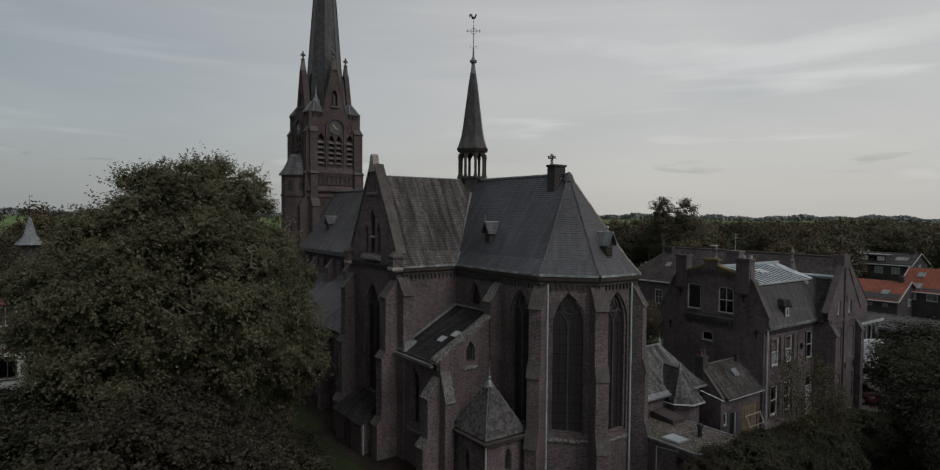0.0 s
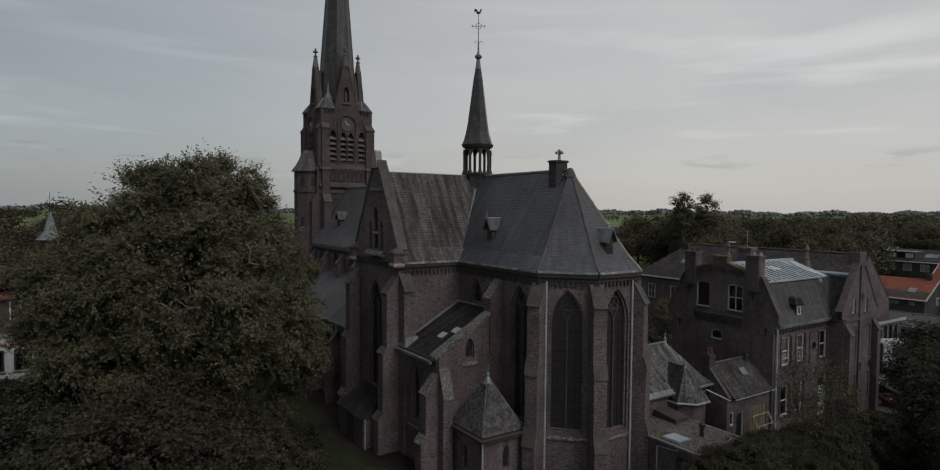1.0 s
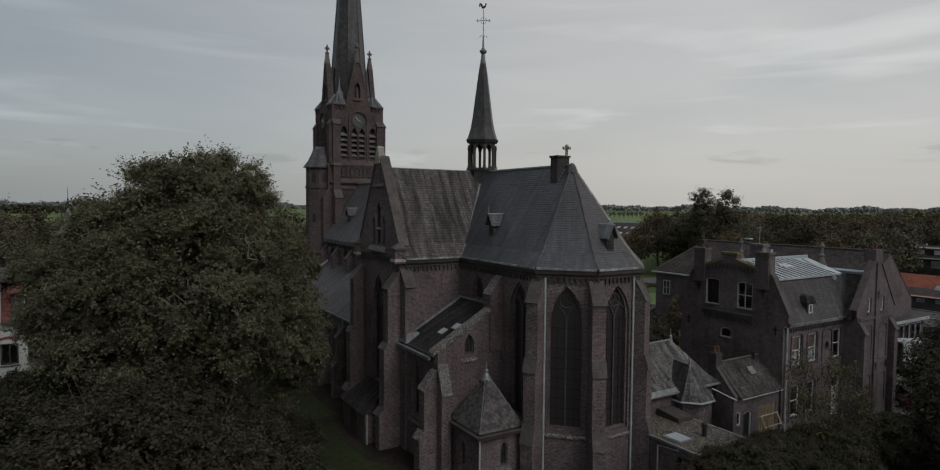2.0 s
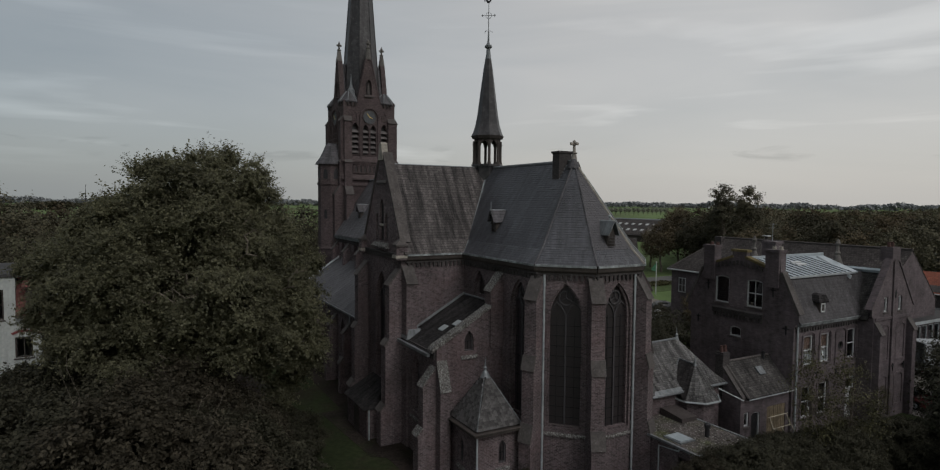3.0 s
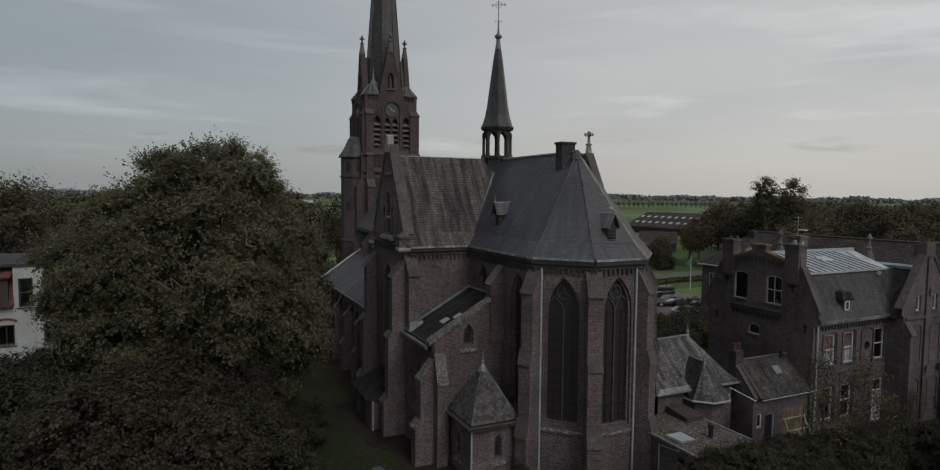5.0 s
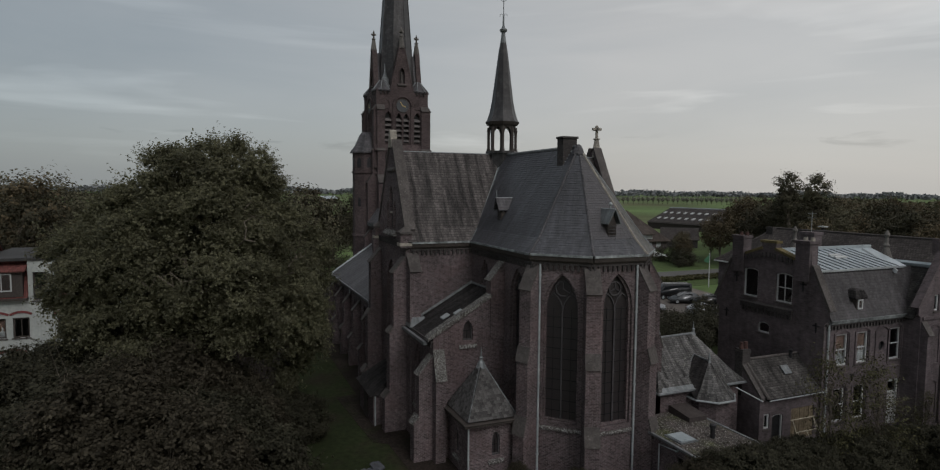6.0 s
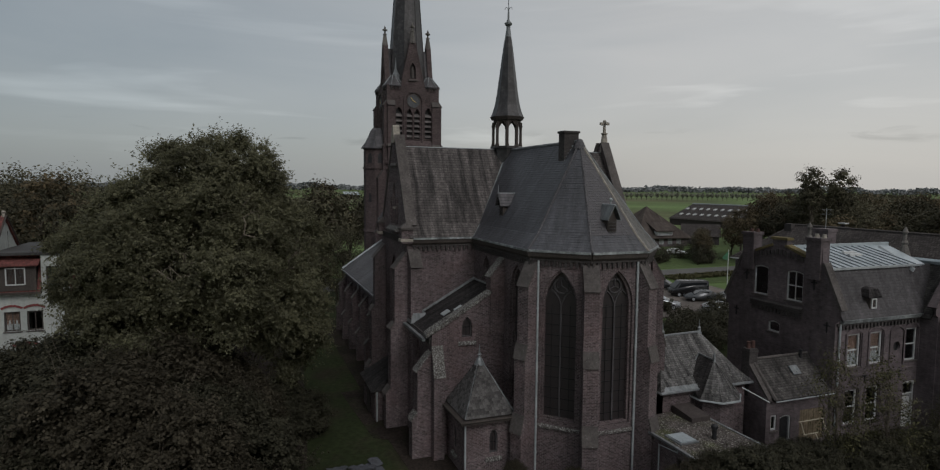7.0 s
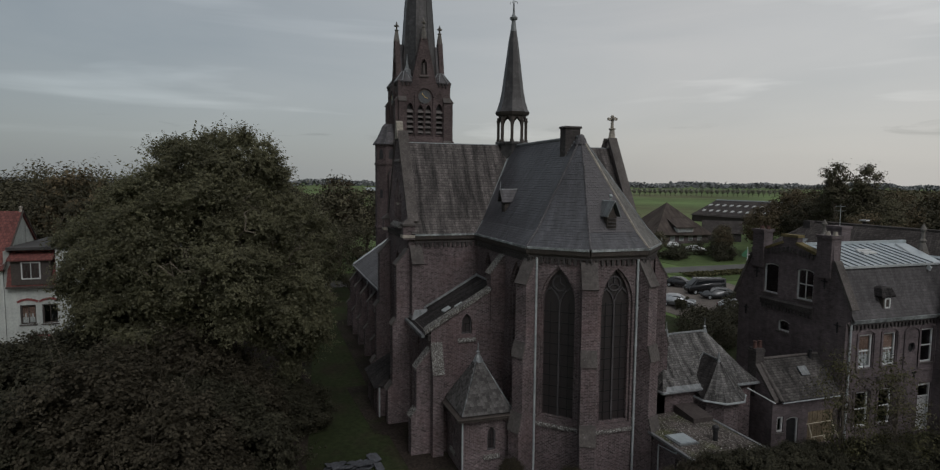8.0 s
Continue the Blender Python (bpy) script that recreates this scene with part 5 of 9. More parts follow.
    lathe(bm, cc.x, cc.y, [(0.37, 30.2), (0.19, 31.3), (0.16, 31.36), (0.23, 31.42), (0.23, 31.5), (0.11, 31.54), (0.09, 31.78), (0.2, 31.9), (0.2, 31.98), (0.1, 32.05), (0.12, 32.15), (0.02, 32.4)], 6)
    for sg in (-1, 1):
        for dv in (pl.u, pl.n):
            p = Vector((cc.x, cc.y, 31.93)) + dv * sg * 0.2
            box(bm, p.x - 0.06, p.x + 0.06, p.y - 0.06, p.y + 0.06, 31.86, 32.04)
    part("finial", bm, FINIAL, g, "pale grey stone gable finial")
    # gablet roof back to the spire, with pale lead verges
    bm = B()
    for sg in (-1, 1):
        face(bm, [gp.at(MID, 30.0, 0.4), gp.at(MID + sg * 1.2, 25.7, 0.4), gp.at(MID + sg * 0.6, 25.7, 2.0), gp.at(MID, 30.0, 1.3)][::sg])
    gr = part("gable_roof", bm, SLATE, g)
    bm = B()
    for sg in (-1, 1):
        tube(bm, [gp.at(MID, 30.02, 1.2), gp.at(MID + sg * 0.85, 26.3, 1.75)], [0.07, 0.07], 5)
    part("lead_valley", bm, PIPE, gr, "pale lead valley")
# corner buttresses and lead-capped corners
for sx in (-1, 1):
    for sy in (-1, 1):
        x, y = TC + sx * TW, sy * TW
        for dx, dy in ((sx, 0), (0, sy)):
            ox, oy = (x, y - sy * 0.42) if dx else (x - sx * 0.42, y)
            buttress(tower, ox, oy, dx, dy, 0.8, [(24.0, 0.3), (19.4, 0.42), (16.6, 0.95), (8.5, 1.2)], 24.0, BRICK_TOWER, 1.5)
        cxx, cyy = TC + sx * (TW - 0.88), sy * (TW - 0.88)
        bm = B()
        frustum(bm, cxx, cyy, 24.6, 25.55, 0.86, 1.06, 8, math.pi / 8)
        crn = part("corner_drum", bm, BRICK_TOWER, tower)
        bm = B()
        for k in range(16):
            a = 2 * math.pi * k / 16
            px_, py_ = cxx + 1.04 * math.cos(a), cyy + 1.04 * math.sin(a)
            box(bm, px_ - 0.07, px_ + 0.07, py_ - 0.07, py_ + 0.07, 25.2, 25.46)
        part("corbel_ring", bm, BRICK_DARK, crn, kind="stuff")
        bm = B()
        lathe(bm, cxx, cyy, [(1.2, 25.5), (1.22, 25.62), (1.0, 25.82), (0.6, 26.35), (0.3, 26.72), (0.05, 26.85)], 8, math.pi / 8)
        part("corner_roof", bm, SLATE, crn, "low slate corner roof")
        bm = B()
        for k in range(8):
            a = math.pi / 8 + k * math.pi / 4
            ca, sa = math.cos(a), math.sin(a)
            tube(bm, [(cxx + 1.18 * ca, cyy + 1.18 * sa, 25.66), (cxx + 0.6 * ca, cyy + 0.6 * sa, 26.38), (cxx + 0.3 * ca, cyy + 0.3 * sa, 26.74)], [0.045, 0.045, 0.05], 5)
        part("lead_hips", bm, LEAD, crn, "grey lead hip rolls", kind="stuff")
        if (sx, sy) == (1, -1):
            px_, py_ = TC + 1.6, -1.62
            bm = B()
            lathe(bm, px_, py_, [(0.42, 26.4), (0.4, 27.0), (0.26, 27.15), (0.13, 27.6), (0.02, 28.7)], 6)
            part("lead_spike", bm, LEAD, crn, "pale lead spike")
bm = B()
frustum(bm, TC, 0, 25.7, 53.6, 2.14, 0.05, 8, math.pi / 8)
part("spire", bm, SLATE_SPIRE, tower, "tall octagonal dark slate spire")
for k in range(8):
    a = math.pi / 8 + k * math.pi / 4
    bm = B()
    tube(bm, [(TC + 2.14 * math.cos(a), 2.14 * math.sin(a), 25.7), (TC + 0.05 * math.cos(a), 0.05 * math.sin(a), 53.6)], [0.06, 0.03], 5)
    part("spire_rib", bm, SLATE_SPIRE, tower)
# stair turret on the tower's south side
st = thing("stair_turret", "octagonal brick stair turret with a slate bell roof", "turret", (-26.6, -4.0, 0))
SX, SY = TC + 0.9, -TW - 0.65
bm = B()
frustum(bm, SX, SY, 0, 19.0, 1.5, 1.5, 8, math.pi / 8)
frustum(bm, SX, SY, 16.8, 17.0, 1.6, 1.6, 8, math.pi / 8)
frustum(bm, SX, SY, 10.0, 10.25, 1.62, 1.55, 8, math.pi / 8)
part("wall", bm, BRICK_TOWER, st)
for k in range(8):
    a = k * math.pi / 4
    pl = Plane(SX + 1.392 * math.cos(a) - 0.575 * -math.sin(a), SY + 1.392 * math.sin(a) - 0.575 * math.cos(a), -math.sin(a), math.cos(a))
    # flat black sheets stand in for the dark of the slit openings
    bm = B()
    prism(bm, [pl.at(*p, -0.01) for p in pointed(0.575, 0.5, 17.4, 18.5, 4)], -pl.n * 0.03)
    part("slit_window", bm, IRON, st)
    if k % 2:
        bm = B()
        prism(bm, [pl.at(*p, -0.01) for p in pointed(0.575, 0.35, 13.2, 14.2, 4)], -pl.n * 0.03)
        part("slit_window", bm, IRON, st)
bm = B()
lathe(bm, SX, SY, [(1.78, 18.95), (1.74, 19.1), (1.3, 19.7), (1.0, 20.3), (0.75, 20.9), (0.5, 21.2)], 8, math.pi / 8)
part("roof", bm, SLATE, st, "bell-shaped dark slate roof")
bm = B()
lathe(bm, SX - 0.3, SY - 0.3, [(0.12, 20.4), (0.1, 20.9), (0.16, 21.0), (0.03, 21.3)], 6)
part("finial", bm, LEAD, st)

# ---- sacristy and low buildings beside the apse ----
sac = thing("sacristy", "low brick sacristy with a pale lichened hipped roof", "sacristy", (10.5, 6.5, 0))
SX0, SX1, SY0, SY1, SE = 8.2, 12.6, 3.65, 9.7, 3.9
rect_wall(Plane(SX1, SY0, 0, 1), SY1 - SY0, SE, [segmental(4.9, 0.8, 1.0, 2.2, 0.2)], (0, 0.3), BRICK, parent=sac, thick=0.3)
rect_wall(Plane(SX0, SY0, 1, 0), SX1 - SX0, SE, (), (0, 0), BRICK, parent=sac, thick=0.3)
rect_wall(Plane(SX1, SY1, -1, 0), SX1 - SX0, SE, (), (0.3, 0.3), BRICK, parent=sac, thick=0.3)
rect_wall(Plane(SX0, SY1, 0, -1), SY1 - SY0, SE, (), (0.3, 0), BRICK, parent=sac, thick=0.3)
ra, rb = (10.7, 5.3, 6.45), (10.5, 8.1, 6.45)
bm = B()
lo, mid = [(SX1 + 0.35, SY0 - 0.1), (SX1 + 0.35, SY1 + 0.35), (SX0 - 0.35, SY1 + 0.35), (SX0 - 0.35, SY0 - 0.1)], [(SX1 - 0.25, SY0 + 0.3), (SX1 - 0.25, SY1 - 0.25), (SX0 + 0.25, SY1 - 0.25), (SX0 + 0.25, SY0 + 0.3)]
r0 = [(*p, SE + 0.05) for p in lo + lo[:1]]
r1 = [(*p, SE + 0.6) for p in mid + mid[:1]]
sheet(bm, [r0, r1, [ra, rb, rb, ra, ra]])
thicken(part("roof", bm, SLATE_PALE, sac, "pale lichened slate hipped roof"), 0.06)
bm = B()
for i in range(4):
    tube(bm, [(*lo[i], SE + 0.02), (*lo[(i + 1) % 4], SE + 0.02)], [0.08, 0.08], 6)
tube(bm, [ra, rb], [0.07, 0.07], 6)
part("gutter", bm, LEAD, sac)
for p in (ra, rb):
    bm = B()
    lathe(bm, p[0], p[1], [(0.16, p[2] - 0.1), (0.08, p[2] + 0.15), (0.11, p[2] + 0.25), (0.04, p[2] + 0.33), (0.015, p[2] + 0.75)], 6)
    part("finial", bm, LEAD, sac, "lead ridge finial")
# turret bay with a pointed roof on its east side
bay = thing("stair_bay", "low octagonal brick bay with a pointed slate roof", "bay", (12.9, 7.3, 0))
BX, BY = 12.75, 7.25
bm = B()
frustum(bm, BX, BY, 0, 3.45, 1.2, 1.2, 8, math.pi / 8)
part("wall", bm, BRICK, bay)
bm = B()
lathe(bm, BX, BY, [(1.52, 3.4), (1.48, 3.5), (1.15, 3.8), (0.06, 5.36)], 8, math.pi / 8)
part("roof", bm, SLATE_PALE, bay)
bm = B()
ringp = [(BX + 1.54 * math.cos(math.pi / 8 + k * math.pi / 4), BY + 1.54 * math.sin(math.pi / 8 + k * math.pi / 4), 3.44) for k in range(9)]
tube(bm, ringp, [0.06] * 9, 5)
part("gutter", bm, PIPE, bay, "pale zinc gutter")
bm = B()
lathe(bm, BX, BY, [(0.12, 5.25), (0.06, 5.45), (0.08, 5.55), (0.01, 5.9)], 6)
part("spike", bm, LEAD, bay, "lead roof spike")
# south slope in a darker slate than the north slope below
bm = B()
face(bm, [(12.2, 5.82, 4.25), (13.3, 5.84, 3.5), (BX + 0.02, BY - 0.03, 5.36), (11.55, BY, 5.45)])
thicken(part("roof", bm, SLATE_DARK, bay, "darker slate slope running back to the sacristy"), 0.05)
bm = B()
face(bm, [(11.55, BY, 5.45), (BX, BY + 0.03, 5.36), (13.3, 8.66, 3.5), (12.2, 8.7, 4.25)])
thicken(part("roof", bm, SLATE_PALE, bay), 0.05)
bm = B()
tube(bm, [(11.5, BY, 5.47), (BX, BY, 5.4)], [0.05, 0.05], 6)
tube(bm, [(11.52, BY - 0.05, 5.45), (12.2, 5.82, 4.28)], [0.04, 0.04], 6)
part("lead_roll", bm, LEAD, bay, "grey lead roll on the ridge and valley")
bm = B()
face(bm, [(SX1 + 0.36, SY0 + 0.1, SE + 0.07), (SX1 + 0.36, 6.1, SE + 0.07), (SX1 + 0.14, 6.1, SE + 0.275), (SX1 + 0.14, SY0 + 0.3, SE + 0.275)])
thicken(part("lead_apron", bm, LEAD, sac, "dull lead apron along the eave"), 0.01)
bm = B()
box(bm, 8.3, 9.1, 4.7, 5.6, 3.0, 6.95)
box(bm, 8.2, 9.2, 4.6, 5.7, 6.95, 7.12)
part("chimney", bm, BRICK, sac, "broad low brick chimney")
# flat-roofed annex
flat = thing("flat_annex", "flat-roofed annex with mossy gravel and a skylight", "annex", (15.5, 4, 0))
FX0, FX1, FY0, FY1, FZ = 12.62, 17.75, 1.8, 5.7, 2.65
p_fe, p_fs = Plane(FX1, FY0, 0, 1), Plane(FX0, FY0, 1, 0)
rect_wall(p_fs, FX1 - FX0, FZ, [rect(4.3, 1.0, 0.6, 2.2)], (0, 0.25), BRICK, parent=flat, thick=0.25)
rect_wall(p_fe, FY1 - FY0, FZ, [rect(2.0, 1.4, 0.8, 2.1)], (0.25, 0.25), BRICK, parent=flat, thick=0.25)
rect_wall(Plane(FX1, FY1, -1, 0), FX1 - FX0, FZ, (), (0.25, 0), BRICK, parent=flat, thick=0.25)
house_window(flat, p_fs, 4.3, 1.0, 0.6, 2.2, 0.1, 0, (0, 1), DARKWOOD)
house_window(flat, p_fe, 2.0, 1.4, 0.8, 2.1, 0.1, 0, (1, 1), WHITE)
bm = B()
box(bm, FX0, FX1 + 0.1, FY0 - 0.1, FY1 + 0.1, FZ, FZ + 0.06)
part("gravel_bed", bm, GRAVEL, flat, "gravel roof with moss")
for nm, c in (("roof_edge", (FX0, FX1 + 0.18, FY0 - 0.18, FY0 - 0.04)), ("roof_edge", (FX1 + 0.04, FX1 + 0.18, FY0 - 0.04, FY1 + 0.04)), ("roof_edge", (FX0 + 0.3, FX1 + 0.18, FY1 + 0.04, FY1 + 0.18))):
    bm = B()
    box(bm, *c, FZ - 0.01, FZ + 0.1)
    part(nm, bm, LEAD, flat, "grey metal roof edge")
bm = B()
box(bm, 15.2, 16.4, 2.05, 3.15, FZ + 0.05, FZ + 0.12)
sk = part("skylight", bm, LEAD, flat, "flat roof light with an upstand")
bm = B()
prism(bm, [(15.3, 2.15, FZ + 0.12), (16.3, 2.15, FZ + 0.12), (16.3, 3.05, FZ + 0.12), (15.3, 3.05, FZ + 0.12)], (0, 0, 0.05))
part("dome", bm, ZINC, sk, "pale opal roof light cover")
bm = B()
lathe(bm, 16.3, 4.15, [(0.12, FZ), (0.12, FZ + 0.55), (0.17, FZ + 0.6), (0.17, FZ + 0.75), (0.08, FZ + 0.82)], 10)
part("vent_pipe", bm, IRON, flat, "black roof vent pipe")
bm = B()
prism(bm, [(12.7, 4.5, FZ + 0.05), (14.3, 4.5, FZ + 0.05), (14.3, 4.5, FZ + 0.3), (12.7, 4.5, FZ + 0.5)], (0, 1.2, 0))
part("roof_box", bm, DARKBOARD, flat, "low sloping boarded roof box")

# link building with a chimney
link = thing("link_building", "low brick outbuilding with a mossy slate roof", "outbuilding", (12.5, 12.5, 0))
KX, KY0, KY1, KE, KR, KM, KV = 13.98, 9.95, 14.73, 3.25, 5.05, 12.4, 10.3
p_ke = Plane(KX, KY0, 0, 1)
rect_wall(p_ke, KY1 - KY0, KE, [rect(0.58, 0.45, 1.35, 2.25), segmental(1.45, 0.85, 0.05, 2.15, 0.12), rect(3.5, 1.9, 0.4, 2.3)], (0.3, 0), BRICK_RECT, parent=link, thick=0.3)
wall_part(Plane(9.6, KY0, 1, 0), [(0, 0), (KX - 9.6, 0), (KX - 9.6, KE), (KM - 9.6, KR), (0, KR - 2.2)], (), (0, 0.3), BRICK_RECT, link, 0.3)
bm = B()
sheet(bm, [[(KX + 0.25, KV, KE - 0.08), (KX + 0.25, KY1, KE - 0.08)], [(KM, KV, KR), (KM, KY1, KR)], [(9.6, KV, KR - 2.2), (9.6, KY1, KR - 2.2)]])
thicken(part("roof", bm, SLATE_MOSS, link, "mossy grey slate roof"), 0.08)
bm = B()
tube(bm, [(KX + 0.36, KV, KE - 0.1), (KX + 0.36, KY1 - 0.02, KE - 0.1)], [0.035, 0.035], 6)
tube(bm, [(13.1, 9.0, 3.75), (14.3, 9.82, 3.18)], [0.035, 0.035], 6)
part("gutter", bm, PIPE, link, "pale zinc gutter")
bm = B()
tube(bm, [(KX + 0.3, KV, KE), (KM, KV, KR + 0.06)], [0.1, 0.1], 6)
prism(bm, [(KX + 0.12, KY0 - 0.04, KE - 0.12), (KX + 0.12, KY0 - 0.04, KE + 0.06), (KM, KY0 - 0.04, KR + 0.12), (KM, KY0 - 0.04, KR - 0.1)], (0, KV - KY0 + 0.06, 0))
part("verge", bm, STONE_PLAIN, link, "rounded mossy verge")
bm = B()
tube(bm, [(KM, KV, KR + 0.03), (KM, KY1 - 0.02, KR + 0.03)], [0.08, 0.08], 6)
part("ridge_tiles", bm, STONE_PLAIN, link, "grey ridge tiles")
bm = B()
lathe(bm, 12.55, 14.0, [(0.1, KR - 0.2), (0.09, KR + 0.2), (0.12, KR + 0.24), (0.12, KR + 0.32), (0.04, KR + 0.36)], 8)
part("vent_pipe", bm, IRON, link, "black vent pipe on the ridge")
bm = B()
box(bm, 12.08, 12.66, 9.9, 10.5, 3.0, 5.75)
box(bm, 12.04, 12.7, 9.86, 10.54, 5.55, 5.65)
kc = part("chimney", bm, BRICK_DARK, link, "dark brick chimney")
for yy in (10.08, 10.42):
    bm = B()
    lathe(bm, 12.37, yy, [(0.13, 5.73), (0.1, 6.08), (0.12, 6.15)], 8)
    part("chimney_pot", bm, CLAYPOT, kc, "red clay chimney pot")
bm = B()
prism(bm, [(13.32, 12.6, 4.16), (13.32, 13.2, 4.16), (12.92, 13.2, 4.57), (12.92, 12.6, 4.57)], (0.06, 0, 0.06))
part("roof_light", bm, LEAD, link, "small roof window")
house_window(link, p_ke, 0.58, 0.45, 1.35, 2.25, 0.1, 0, (0, 1), WHITE)
bm = B()
bar(bm, p_ke, segmental(1.45, 0.8, 0.08, 2.12, 0.12), 0.08, 0.05, 0.15, True)
kd = part("door", bm, WHITE, link, "white-framed open doorway")
# black sheet stands in for the darkness of the open doorway
bm = B()
prism(bm, [p_ke.at(*p, 0.16) for p in rect(1.45, 0.78, 0.05, 2.03)], -p_ke.n * 0.05)
part("door_leaf", bm, IRON, kd, "black sheet standing in for the dark doorway")
for k in range(10):
    u = 2.645 + 0.19 * k
    bm = B()
    bar(bm, p_ke, [(u, 0.42), (u, 2.28)], 0.165, 0.04 + 0.008 * (k % 2), 0.1)
    part("board", bm, FRESHWOOD, link, "weathered board over an opening")
trestle = thing("trestle", "cream-painted trestle frame leaning before a boarded opening", "trestle", (14.6, 13.9, 0))
for a, c in (((15.0, 11.75, 1.3), (14.7, 11.75, 2.0)), ((15.0, 13.4, 1.3), (14.7, 13.4, 2.0)), ((14.71, 11.6, 1.98), (14.71, 13.5, 1.98)), ((14.98, 11.7, 1.34), (14.98, 13.45, 1.34)), ((14.98, 11.9, 1.3), (15.35, 12.15, 0.03)), ((14.98, 12.6, 1.3), (15.4, 13.0, 0.03)), ((14.72, 13.4, 1.95), (15.35, 14.0, 0.03))):
    bm = B()
    tube(bm, [a, c], [0.026, 0.026], 6)
    part("prop", bm, CREAM, trestle)

bm = B()
tube(bm, [(15.25, 1.7, 0.1), (15.25, 1.7, 2.35), (16.6, 1.7, 2.5), (16.6, 1.7, 2.75)], [0.04] * 4, 6)
part("drain_pipe", bm, PIPE, flat, "pale bent drain pipe")

# ---- rectory ----
rec = thing("rectory", "grey-brown brick rectory with shaped gable and slate roof", "house", (10, 20, 0))
RX0, RX1, RY0, RY1, RE = 5.9, 14.14, 14.75, 22.0, 7.35
p_rs = Plane(RX0, RY0, 1, 0)
U = lambda x: x - RX0
out = [(0, 0), (U(14.13), 0), (U(14.13), 7.2), (U(14.45), 7.5), (U(14.45), 8.1), (U(13.1), 10.6), (U(13.0), 11.9), (U(12.05), 11.9), (U(12.05), 10.9), (U(10.5), 11.35), (U(10.5), 11.8), (U(9.4), 11.8), (U(9.4), 11.35), (U(7.95), 10.9), (U(7.95), 11.9), (U(7.05), 11.9), (U(6.95), 10.4), (U(5.6), 7.6), (U(5.6), 7.1), (0, 6.9)]
rw = [(U(8.58), 1.2, 8.02, 9.98), (U(11.2), 1.25, 8.02, 9.95)]
rw3 = (U(9.77), 0.95, 5.75, 6.5)
wall_part(p_rs, out, [segmental(*w) for w in rw] + [segmental(*rw3, 0.15)], (0.4, 0.4), BRICK_RECT, rec, 0.4)
for w in rw:
    house_window(rec, p_rs, *w, bars=(0, 1) if w is rw[0] else (1, 2))
house_window(rec, p_rs, *rw3, rise=0.15, bars=(0, 1))
for a, c, m in (((11.9, 10.95), (10.48, 11.42), MOSS_STONE), ((9.42, 11.42), (8.12, 10.95), MOSS_STONE), ((10.55, 11.86), (9.35, 11.86), MOSS_STONE), ((14.45, 8.08), (13.2, 10.62), STONE_PLAIN), ((6.9, 10.45), (5.5, 7.62), STONE_PLAIN)):
    bm = B()
    bar(bm, p_rs, [(U(a[0]), a[1]), (U(c[0]), c[1])], 0.16, -0.08, 0.46)
    part("coping", bm, m, rec, "mossy ochre coping" if m is MOSS_STONE else "grey stone coping")
for x0, x1 in ((7.05, 7.95), (12.05, 13.0)):
    bm = B()
    box(bm, x0 - 0.02, x1 + 0.02, 14.62, 15.35, 9.6, 11.95)
    box(bm, x0 - 0.08, x1 + 0.08, 14.54, 15.43, 11.95, 12.12)
    cb = part("chimney", bm, BRICK_RECT, rec, "broad brick chimney in the gable")
    for k in (0, 1):
        bm = B()
        lathe(bm, x0 + 0.35 + 0.5 * k, 15.0, [(0.15, 12.1), (0.11, 12.3), (0.13, 12.34)], 8)
        part("chimney_pot", bm, CLAYPOT if x0 < 8 else STONE_PALE, cb)
bm = B()
prism(bm, [p_rs.at(U(7.9), 7.3, 0), p_rs.at(U(7.9), 7.3, -0.12), p_rs.at(U(7.9), 7.62, -0.16), p_rs.at(U(7.9), 7.75, 0)], (4.05, 0, 0))
for k in range(15):
    bar(bm, p_rs, [(U(8.05 + 0.27 * k), 7.05), (U(8.05 + 0.27 * k), 7.3)], 0.12, -0.1, 0)
part("brick_band", bm, BRICK_DARK, rec, "corbelled dark brick band", kind="stuff")
bm = B()
for k in range(12):
    u = 8.3 + 0.31 * k
    zt = 10.85 + 0.35 * (1 - abs(u - 9.95) / 2)
    bar(bm, p_rs, [(U(u), zt - 0.3), (U(u), zt - 0.05)], 0.14, -0.09, 0)
part("corbel_frieze", bm, BRICK_DARK, rec, kind="stuff")
for x, z in ((7.4, 8.9), (12.6, 9.0), (13.6, 6.6), (6.6, 6.3)):
    bm = B()
    bar(bm, p_rs, [(U(x), z), (U(x), z + 0.6)], 0.07, -0.05, 0)
    bar(bm, p_rs, [(U(x) - 0.2, z + 0.42), (U(x) + 0.2, z + 0.42)], 0.07, -0.05, 0)
    part("wall_anchor", bm, IRON, rec, "black iron wall anchor")
# east front
p_re = Plane(RX1, RY0, 0, 1)
V = lambda y: y - RY0
up = [(V(16.36), 1.1, 4.5, 6.5), (V(18.23), 1.08, 4.52, 6.5), (V(21.32), 1.1, 4.45, 6.52)]
dn = [(V(16.32), 1.1, 1.0, 3.12), (V(18.15), 1.1, 1.0, 3.15)]
door = (V(21.4), 1.1, 0.2, 3.15)
rnd = disc(V(20.05), 5.45, 0.3, 16)
rect_wall(p_re, RY1 - RY0, RE, [rect(*w) for w in up + dn] + [rect(*door), rnd], (0.4, 0), BRICK_RECT, parent=rec, thick=0.4)
for i, w in enumerate(up):
    house_window(rec, p_re, *w, rise=0, bars=(0, 2), curtain=i < 2)
for w in dn:
    house_window(rec, p_re, *w, rise=0, bars=(0, 2))
